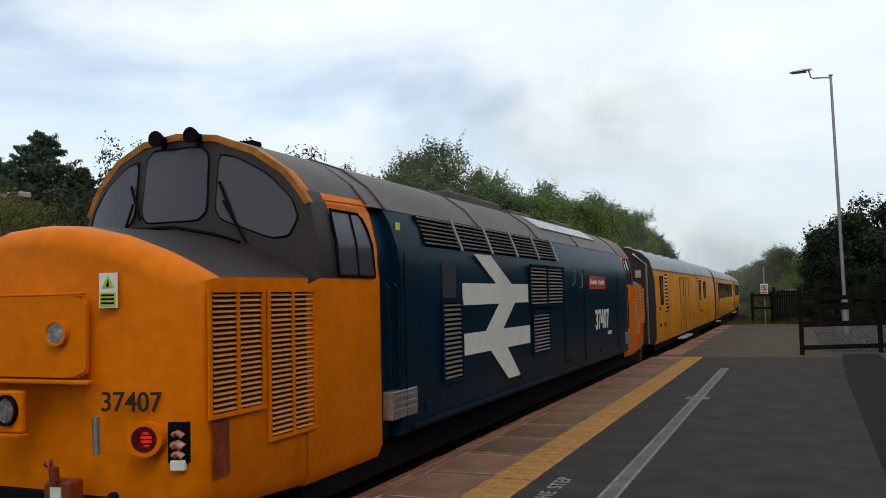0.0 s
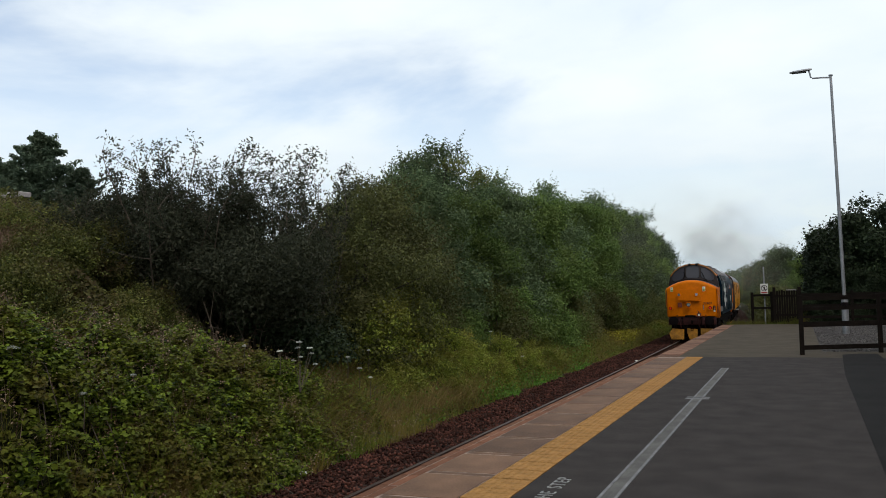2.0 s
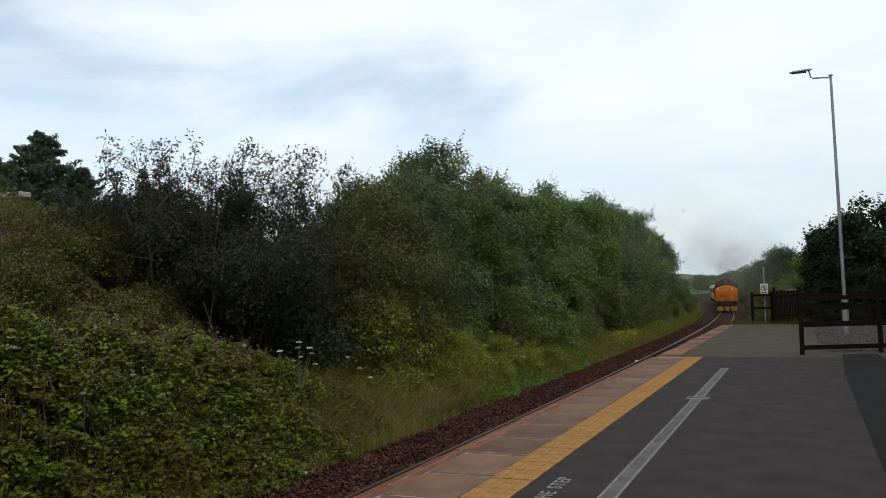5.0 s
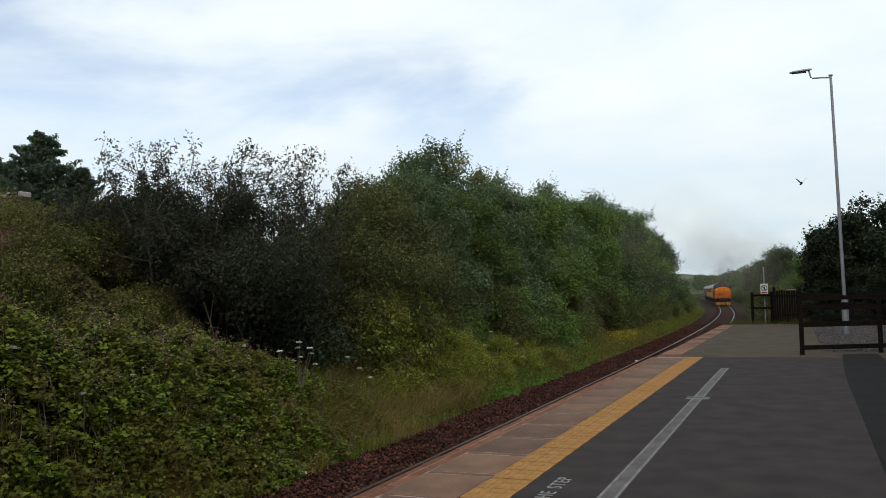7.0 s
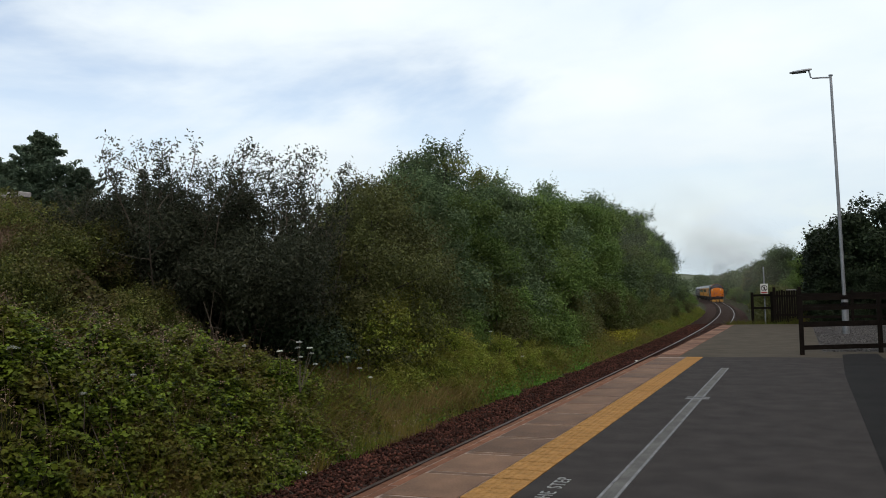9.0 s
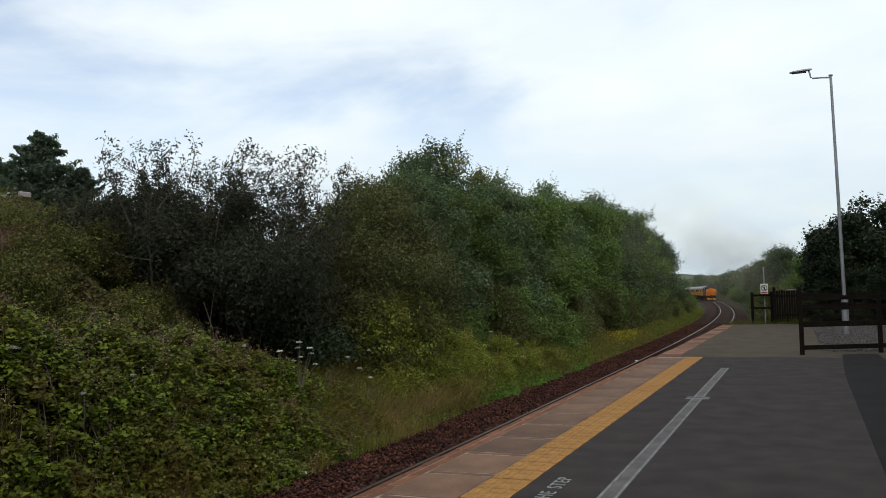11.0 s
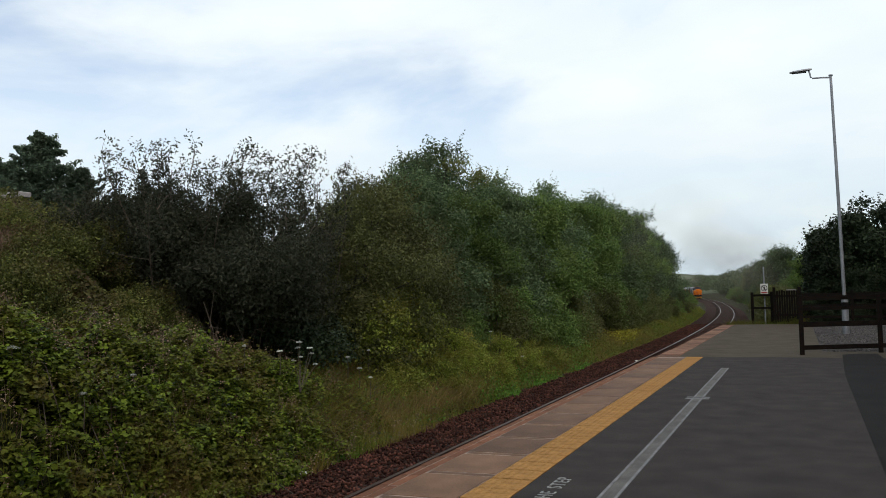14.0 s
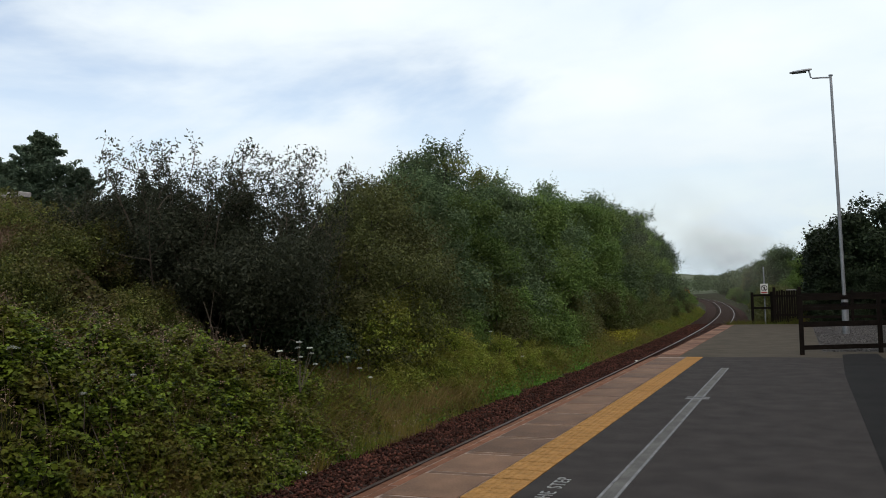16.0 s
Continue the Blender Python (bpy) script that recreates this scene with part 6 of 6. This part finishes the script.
def build_loco():
    loco = empty("diesel_locomotive", "blue and yellow diesel locomotive with a large white arrow emblem", "locomotive")
    back = Matrix.Translation((0, -LOCO_L / 2, 0))
    loco_end(loco, back, True)
    loco_end(loco, Matrix.Rotation(math.pi, 4, "Z") @ back, False)
    h = LOCO_L / 2
    Y = lambda y: y - h
    prof = [(1.30, 1.26), (1.35, 1.40), (1.355, 2.85), (1.325, 3.05), (1.25, 3.28), (1.17, 3.42)]
    top = [(1.17, 3.42), (1.0, 3.63), (0.72, 3.83), (0.38, 3.955), (0, 3.99)]
    bm = B()
    full = prof + [(-x, z) for x, z in prof[::-1]]
    loft(bm, [[(x, Y(y), z) for x, z in full] for y in (2.86, 2.9, 8.0, LOCO_L - 2.9, LOCO_L - 2.86)])
    for yy in (2.57, LOCO_L - 2.86):
        loft(bm, [[(x * 0.935, Y(y), z) for x, z in full] for y in (yy, yy + 0.29)])
    body = part("body", bm, BLUE, loco, smooth=35)
    bm = B()
    full = top + [(-x, z) for x, z in top[-2::-1]]
    loft(bm, [[(x * 1.004, Y(y), z + 0.004) for x, z in full] for y in (2.57, 2.86, 5.0, 9, 13, LOCO_L - 2.57)])
    roof = part("roof", bm, ROOF, loco, smooth=35)
    for y in (2.9, 5.6, 8.3, 11.0, 14.7):
        bm = B()
        tube(bm, [(x * 1.01, Y(y), z + 0.008) for x, z in full], 0.014, 6)
        part("roof_joint", bm, ROOF, roof)
    for y0, y1, w in ((6.2, 8.4, 0.55), (9.3, 10.6, 0.42), (11.6, 13.2, 0.5)):
        part("roof_hatch", box(B(), -w, w, Y(y0), Y(y1), 3.85, 4.005, 0.02), ROOF, roof)
    part("exhaust", box(B(), -0.22, 0.22, Y(7.0), Y(7.5), 3.95, 4.02, 0.02), UNDER, roof)
    # pale colour stands for the sky's sheen on the roof past the grilles
    bright = mat("roof_sky_sheen", (0.40, 0.41, 0.42), 0.35, 0.2, scale=1.2, vary=0.25, fine=12, bump=0.03)
    for sg in (-1, 1):
        # cantrail grilles
        for k in range(5):
            y0, y1 = 3.55 + k * 1.07, 3.55 + k * 1.07 + 0.97
            bm = B()
            prism(bm, [(sg * 1.330, Y(y0), 3.10), (sg * 1.330, Y(y1), 3.10), (sg * 1.205, Y(y1), 3.42), (sg * 1.205, Y(y0), 3.42)], (-sg * 0.05, 0, -0.02))
            g = part("cantrail_grille", bm, UNDER, body, "dark cantrail louvre grille")
            bm = B()
            prism(bm, [(sg * 0.0, -0.48, 0.012), (sg * 0.018, -0.48, 0.0), (sg * 0.018, -0.48, -0.008), (0, -0.48, 0.002)], (0, 0.96, 0))
            me = finish(bm, "slat", ROOF)
            for j in range(7):
                f = (j + 0.5) / 7
                share("slat", me, g, pose(sg * (1.33 - 0.125 * f), Y((y0 + y1) / 2), 3.10 + 0.32 * f))
            bm = B()
            prism(bm, [(sg * 1.338, Y(y1 + 0.015), 3.08), (sg * 1.338, Y(y1 + 0.09), 3.08), (sg * 1.20, Y(y1 + 0.09), 3.44), (sg * 1.20, Y(y1 + 0.015), 3.44)], (sg * 0.012, 0, 0.006))
            part("grille_bar", bm, BAR_GREY, g, "dull grey bar between the grilles")
        # body side grilles and plates
        slat_grille(body, sg, 1.356, Y(3.88), Y(4.42), 1.68, 2.50, 1, 16, UNDER, ROOF, BLUE)
        slat_grille(body, sg, 1.356, Y(7.18), Y(8.05), 2.42, 2.97, 1, 11, UNDER, ROOF, BLUE)
        slat_grille(body, sg, 1.356, Y(8.12), Y(9.0), 2.42, 2.97, 1, 11, UNDER, ROOF, BLUE)
        slat_grille(body, sg, 1.356, Y(7.28), Y(8.15), 1.74, 2.29, 1, 11, UNDER, ROOF, BLUE)
        pane = part("side_window", box(B(), *sorted((sg * 1.35, sg * 1.362)), Y(3.92), Y(4.30), 2.55, 2.93), GLASS, body, "small dark side window")
        bm = B()
        x = sg * 1.3585
        e = (sg * 0.006, 0, 0)
        for pts in (((4.50, 2.465), (7.08, 2.465), (7.08, 2.715), (4.50, 2.715)), ((4.52, 1.90), (7.12, 1.90), (7.12, 2.145), (4.52, 2.145)),
                    ((4.89, 3.06), (5.5, 3.06), (6.32, 2.715), (5.68, 2.715)), ((5.8, 2.465), (6.45, 2.465), (5.92, 2.145), (5.27, 2.145)), ((5.42, 1.90), (6.08, 1.90), (6.62, 1.50), (6.10, 1.50))):
            prism(bm, [(x, Y(y), z) for y, z in pts], e)
        part("arrow_emblem", bm, WHITE, body, "large white double arrow emblem")
        plate = part("nameplate", box(B(), *sorted((sg * 1.357, sg * 1.37)), Y(10.95), Y(12.4), 2.64, 2.88, 0.004), REDPLATE, body, "red nameplate with unreadable pale lettering")
        for k in range(11):
            if k != 5:
                part("letter_bar", box(B(), *sorted((sg * 1.370, sg * 1.374)), Y(11.05 + k * 0.115), Y(11.13 + k * 0.115), 2.73, 2.80 + 0.02 * (k % 3 == 0)), WHITE, plate)
        words("37407", 0.50, WHITE, "side_number", body, pose(sg * 1.3605, Y(12.05), 2.05, 90, 0, 90 * sg), 0.012)
        bm = B()
        for k in range(4):
            box(bm, *sorted((sg * 1.357, sg * 1.361)), Y(12.55 + k * 0.1), Y(12.61 + k * 0.1), 1.75, 1.82)
        part("small_lettering", bm, WHITE, body, "small pale lettering")
        for y0, z0 in ((9.7, 2.72), (10.25, 2.66)):
            part("grab_rail", tube(B(), [(sg * 1.36, Y(y0), z0), (sg * 1.40, Y(y0 + 0.02), z0 + 0.02), (sg * 1.40, Y(y0 + 0.02), z0 + 0.24), (sg * 1.36, Y(y0), z0 + 0.26)], 0.013, 6), STEEL, body)
        for y0 in (2.95, 9.15, 10.6, 13.6):
            part("panel_seam", tube(B(), [(sg * 1.357, Y(y0), 1.42), (sg * 1.357, Y(y0), 3.0)], 0.006, 4), UNDER, body)
        for y0 in (3.4, 6.65, 9.4, 11.8, 13.9):
            part("lifting_bracket", box(B(), *sorted((sg * 1.352, sg * 1.366)), Y(y0), Y(y0 + 0.12), 1.44, 1.52, 0.004), BLUE, body)
        part("bottom_strip", box(B(), *sorted((sg * 1.30, sg * 1.36)), Y(3.1), Y(LOCO_L - 2.9), 1.30, 1.345, 0.006), BLUE, body)
        part("roof_sheen_strip", prism(B(), [(sg * 1.00, Y(9.0), 3.645), (sg * 1.00, Y(13.2), 3.645), (sg * 0.70, Y(13.2), 3.85), (sg * 0.70, Y(9.0), 3.85)], (sg * 0.01, 0, 0.012)), bright, roof, "pale roof strip with sky sheen put into its colour")
        sticker = part("overhead_sticker", box(B(), *sorted((sg * 1.262, sg * 1.268)), Y(2.96), Y(3.06), 3.10, 3.3), LIME, body, "lime warning sticker")
    bm = B()
    box(bm, -1.2, 1.2, Y(1.3), Y(LOCO_L - 1.3), 0.95, 1.27)
    box(bm, -1.15, 1.15, Y(6.4), Y(11.2), 0.35, 1.0, 0.06)
    part("underframe", bm, UNDER, loco)
    wheels = bogie(loco, Y(3.18), (-2.06, 0, 2.06), 0.57, 1.0) + bogie(loco, Y(LOCO_L - 3.18), (-2.06, 0, 2.06), 0.57, 1.0)
    return loco, wheels


COACH_L = 19.6
DOOR_SEAM = mat("door_seam", (0.25, 0.10, 0.006), 0.6, bump=0)
# yellow coach turned blue-grey: distant shade and haze put into the paint
COACH_SHADED = mat("coach_shade_blue_grey", (0.045, 0.05, 0.065), 0.5, scale=0.9, vary=0.2, fine=7, bump=0.02)


def build_coach(kind, paint=None):
    c = empty("yellow_coach", ("yellow test train coach with few openings and a brown end", "yellow test train coach with a row of dark windows")[kind], "railway coach", "coaches of the train")
    h = COACH_L / 2
    prof = [(1.30, 1.16), (1.36, 1.32), (1.37, 2.2), (1.35, 2.85), (1.30, 3.18)]
    top = [(1.30, 3.18), (1.22, 3.42), (1.02, 3.62), (0.7, 3.76), (0.35, 3.82), (0, 3.84)]
    full = prof + [(-x, z) for x, z in prof[::-1]]
    body = part("body", loft(B(), [[(x, y, z) for x, z in full] for y in (-h + 0.06, -5, 0, 5, h - 0.06)]), paint or COACH_YELLOW, c, smooth=35)
    full = top + [(-x, z) for x, z in top[-2::-1]]
    roof = part("roof", loft(B(), [[(x * 1.004, y, z + 0.004) for x, z in full] for y in (-h + 0.04, -5, 0, 5, h - 0.04)]), COACH_ROOF, c, "pale grey ribbed roof", smooth=35)
    me = finish(tube(B(), [(0, 0, 3.82), (0, 0, 3.96), (0, 0, 4.0)], [0.13, 0.13, 0.06], 10), "roof_vent", COACH_ROOF, 40)
    for k in range(8):
        share("roof_vent", me, roof, pose(0.0, -h + 1.5 + k * 2.35, 0))
    prof2 = prof + top[1:]
    full = prof2 + [(-x, z) for x, z in prof2[-2::-1]]
    for sg in (-1, 1):
        e = part("end_wall", loft(B(), [[(x * 0.995, sg * y, z) for x, z in full] for y in (h - 0.06, h)]), BROWN, c, "dark brown coach end", smooth=35)
        gang = B()
        for x0, x1, z0, z1 in ((-0.55, -0.40, 1.15, 3.2), (0.40, 0.55, 1.15, 3.2), (-0.55, 0.55, 3.05, 3.3)):
            box(gang, x0, x1, *sorted((sg * h, sg * (h + 0.3))), z0, z1, 0.02)
        part("gangway", gang, UNDER, e)
        part("end_plate", box(B(), 0.85, 1.0, *sorted((sg * h, sg * (h + 0.03))), 2.95, 3.15, 0.01), CONCRETE, e, "pale end panel")
        for x in (-0.865, 0.865):
            part("buffer", tube(B(), [(x, sg * h, 1.05), (x, sg * (h + 0.32), 1.05), (x, sg * (h + 0.34), 1.05), (x, sg * (h + 0.38), 1.05)], [0.1, 0.09, 0.24, 0.22], 16), UNDER, e, smooth=40)
        pipe = B()
        tube(pipe, [(1.15, sg * (h + 0.03), 1.2), (1.15, sg * (h + 0.03), 3.3), (0.8, sg * (h + 0.03), 3.6)], 0.03, 6)
        part("end_pipe", pipe, STEEL, e)
    for sg in (-1, 1):
        X = lambda a, b: sorted((sg * a, sg * b))
        if kind == 0:
            wins = ((1.0, 1.45, 2.25, 2.95), (12.2, 12.7, 2.25, 2.95), (14.0, 14.9, 2.3, 2.9))
            ladders = (2.0, 11.2)
            doors = (5.6, 7.1)
        else:
            wins = tuple((2.2 + k * 1.85, 3.5 + k * 1.85, 2.2, 2.9) for k in range(8))
            ladders = ()
            doors = (0.7, 17.9)
        for y0, y1, z0, z1 in wins:
            w = part("window", box(B(), *X(1.352, 1.372), -h + y0, -h + y1, z0, z1, 0.008), GLASS, body, "dark coach window")
            bm = B()
            for a, b, cc, d in ((y0 - 0.05, y0, z0 - 0.05, z1 + 0.05), (y1, y1 + 0.05, z0 - 0.05, z1 + 0.05), (y0, y1, z0 - 0.05, z0), (y0, y1, z1, z1 + 0.05)):
                box(bm, *X(1.35, 1.378), -h + a, -h + b, cc, d)
            part("window_frame", bm, UNDER, w)
        for y0 in ladders:
            bm = B()
            for k in range(11):
                box(bm, *X(1.355, 1.39), -h + y0, -h + y0 + 0.32, 1.98 + k * 0.105, 2.02 + k * 0.105)
            ld = part("louvre", bm, UNDER, body, "ladder of dark and pale louvres")
            bm = B()
            for k in range(10):
                box(bm, *X(1.352, 1.376), -h + y0, -h + y0 + 0.32, 2.03 + k * 0.105, 2.075 + k * 0.105)
            part("pale_strip", bm, WHITE, ld)
        for y0 in doors:
            bm = B()
            for a in (y0, y0 + 1.0):
                box(bm, *X(1.36, 1.379), -h + a, -h + a + 0.05, 1.3, 3.0)
            box(bm, *X(1.36, 1.379), -h + y0, -h + y0 + 1.05, 2.98, 3.03)
            d = part("door", bm, DOOR_SEAM, body, "slam door with dark seams")
            part("handle", tube(B(), [(sg * 1.39, -h + y0 + 0.2, 1.9), (sg * 1.39, -h + y0 + 0.2, 2.3)], 0.016, 6), STEEL, d)
            part("footboard", box(B(), *X(1.25, 1.45), -h + y0 - 0.1, -h + y0 + 1.15, 1.02, 1.07), CONCRETE, c, "pale footboard")
        bm = B()
        for y0, z0 in ((0.7, 2.05), (0.7, 1.6), (1.6, 1.6), (2.4, 2.05), (12.2, 1.75), (13.0, 1.7)):
            box(bm, *X(1.366, 1.376), -h + y0, -h + y0 + 0.22, z0, z0 + 0.09)
        part("data_panel", bm, UNDER, body, "small dark lettering panels")
        part("gutter", box(B(), *X(1.30, 1.325), -h + 0.1, h - 0.1, 3.165, 3.195), COACH_ROOF, body)
    bm = B()
    box(bm, -1.25, 1.25, -h + 0.3, h - 0.3, 0.98, 1.2)
    for y0, y1 in ((-4.2, -2.2), (-1.5, 0.5), (1.2, 3.6)):
        box(bm, -1.2, 1.2, y0, y1, 0.45, 1.0, 0.04)
    part("underframe", bm, UNDER, c)
    wheels = bogie(c, -7.1, (-1.3, 1.3), 0.46, 1.0) + bogie(c, 7.1, (-1.3, 1.3), 0.46, 1.0)
    return c, wheels


# ---- a pigeon ----
def build_bird():
    b = empty("pigeon", "grey pigeon in flight with spread wings", "bird")
    bm = B()
    tube(bm, [(0, -0.17, 0), (0, -0.10, 0.0), (0, 0.0, 0.0), (0, 0.09, 0.01), (0, 0.14, 0.025), (0, 0.17, 0.025), (0, 0.20, 0.02)], [0.015, 0.045, 0.06, 0.05, 0.03, 0.03, 0.006], 10)
    part("body", bm, PIGEON, b, smooth=60)
    bm = B()
    prism(bm, [(-0.02, -0.14, 0), (0.02, -0.14, 0), (0.07, -0.30, 0), (0, -0.32, 0), (-0.07, -0.30, 0)], (0, 0, 0.008))
    part("tail", bm, PIGEON, b)
    wings = []
    for sg in (-1, 1):
        bm = B()
        prism(bm, [(0, 0.07, 0), (sg * 0.16, 0.11, 0), (sg * 0.34, 0.02, 0), (sg * 0.30, -0.04, 0), (sg * 0.15, -0.08, 0), (0, -0.08, 0)], (0, 0, 0.008))
        w = part("wing", bm, PIGEON, b, m=pose(sg * 0.035, 0.02, 0.02))
        wings.append((w, sg))
    return b, wings


# ---- exhaust smoke ----
def build_smoke():
    """Thin puffs that hang over the train and drift with it."""
    rng = np.random.default_rng(91)
    s = empty("exhaust_smoke", "thin brown-grey exhaust smoke hanging over the train", "smoke")
    for k in range(4):
        f = k / 3
        smoke_puff(k, s, pose(0.6 * f + rng.normal(0, 0.3), -2.0 + 13 * f, 4.7 + 2.6 * f + 0.4 * rng.random(), 0, rng.uniform(-20, 20), rng.uniform(-25, 25)), 1.5 + 1.9 * f)
    haze = empty("smoke_haze", "faint grey smoke haze lingering along the curve", "smoke")
    for k, (x, y, z, r) in enumerate(((-8.0, 58.0, 4.6, 6.0), (-2.6, 66.0, 3.2, 4.4), (-6.0, 105.0, 4.0, 8.0), (-12.0, 150.0, 6.0, 10.0))):
        smoke_puff(k, haze, pose(x, y, z, 0, 20 * k, 8), r)
    return s, haze


def smoke_puff(k, parent, m, r):
    """A shallow cupped sheet of thin smoke."""
    bm = B()
    rings = []
    for i in range(9):
        e = i / 8
        rings.append([bm.verts.new((e * math.cos(a), 0.35 * e * e + 0.12 * math.sin(3 * a + k) * e, e * math.sin(a))) for a in (2 * math.pi * j / 24 for j in range(24))] if i else [bm.verts.new((0, 0, 0))])
    for j in range(24):
        bm.faces.new((rings[0][0], rings[1][j], rings[1][(j + 1) % 24]))
    for p, q in zip(rings[1:], rings[2:]):
        for j in range(24):
            bm.faces.new((p[j], q[j], q[(j + 1) % 24], p[(j + 1) % 24]))
    puff = part("puff", bm, SMOKE, parent, smooth=80, m=m @ Matrix.Diagonal((r * 1.3, r, r, 1)))
    puff.visible_shadow = False
    return puff


# ---- build ----
build_ground()
build_track()
build_platform()
build_fences()
build_lamp()
build_bank_wall()
LOCO, LOCO_WHEELS = build_loco()
COACHES = [build_coach(0), build_coach(1)]
COACHES += [build_coach(1), build_coach(0, COACH_SHADED)]
for coach, _ in COACHES[3:]:
    tagged(coach, "test train coach with shade and haze put into its dark blue-grey colour")
BIRD, WINGS = build_bird()
SMOKE_DRIFT, HAZE = build_smoke()
build_trees()
build_far_woods()
WILLOW = build_willow()
build_brambles()
build_grass()
build_umbels()
build_litter()
build_ballast_stones()
build_copings()


def motions():
    def nose(t):
        return 4.66 + 20.709 * t + 0.0359 * t * t

    def riding(s, reach):
        a, b = beside(s - reach, 0, TRAIN_Z), beside(s + reach, 0, TRAIN_Z)
        c = (a + b) / 2
        return pose(c.x, c.y, c.z, 0, 0, math.degrees(math.atan2(a.x - b.x, b.y - a.y)))

    times = [k * 0.5 for k in range(33)]
    walk(LOCO, [(t, riding(nose(t) + LOCO_L / 2, 5.6)) for t in times])
    for k, (coach, wheels) in enumerate(COACHES):
        walk(coach, [(t, riding(nose(t) + 18.95 + COACH_L / 2 + k * 20.35, 7.1)) for t in times])
    walk(SMOKE_DRIFT, [(t, riding(nose(t) + 9.0, 5.6)) for t in times])
    walk(HAZE, [(0.0, pose(0, 0, 0)), (8.0, pose(-0.4, 1.5, 0.3)), (16.0, pose(-0.8, 3.0, 0.6))])
    # the willow stirs in the breeze
    foot, rng = Vector((-12.6, 16.5, 0.4)), random.Random(4)
    walk(WILLOW, [(t * 0.8, Matrix.Translation(foot) @ pose(0, 0, 0, rng.uniform(-0.4, 0.4), rng.uniform(-0.4, 0.4), 0) @ Matrix.Translation(-foot)) for t in range(21)])
    # wheels roll with the distance run
    for w, y, r in LOCO_WHEELS + COACHES[0][1]:
        walk(w, [(k / 30, pose(0, y, r, -math.degrees((nose(k / 30) - nose(0)) / r) % 360, 0, 0)) for k in range(481)])
    right, upv, fwd = STAND.to_3x3().col[0], STAND.to_3x3().col[1], -STAND.to_3x3().col[2]

    def sight(u, v, d):
        return EYE + (fwd * 1541.2 + right * (u - 784) - upv * (v - 441)).normalized() * d

    spots = [(0.0, 1060, 405, 190), (3.5, 1165, 380, 150), (5.2, 1215, 374, 115), (6.3, 1252, 371, 84), (6.5, 1273, 366, 76), (6.7, 1312, 356, 66), (6.9, 1377, 337, 54), (7.0, 1418, 325, 48), (7.1, 1467, 314, 43), (7.2, 1521, 301, 38), (7.4, 1640, 275, 31), (8.2, 2600, 60, 26), (16.0, 2700, -2400, 160)]
    P = [(t, sight(u, v, d)) for t, u, v, d in spots]
    rows = []
    for k, (t, p) in enumerate(P):
        d = P[min(k + 1, len(P) - 1)][1] - P[max(k - 1, 0)][1]
        rows.append((t, pose(p.x, p.y, p.z, 8, 0, math.degrees(math.atan2(-d.x, d.y)))))
    walk(BIRD, rows)
    for w, sg in WINGS:
        rows = [(0.0, pose(sg * 0.035, 0.02, 0.02, 0, -sg * 10, 0))]
        for k in range(24):
            rows.append((6.0 + k * 0.0667, pose(sg * 0.035, 0.02, 0.02, 0, -sg * (48 if k % 3 == 0 else 5 if k % 3 == 1 else -30), 0)))
        rows.append((16.0, pose(sg * 0.035, 0.02, 0.02, 0, -sg * 10, 0)))
        walk(w, rows)


motions()
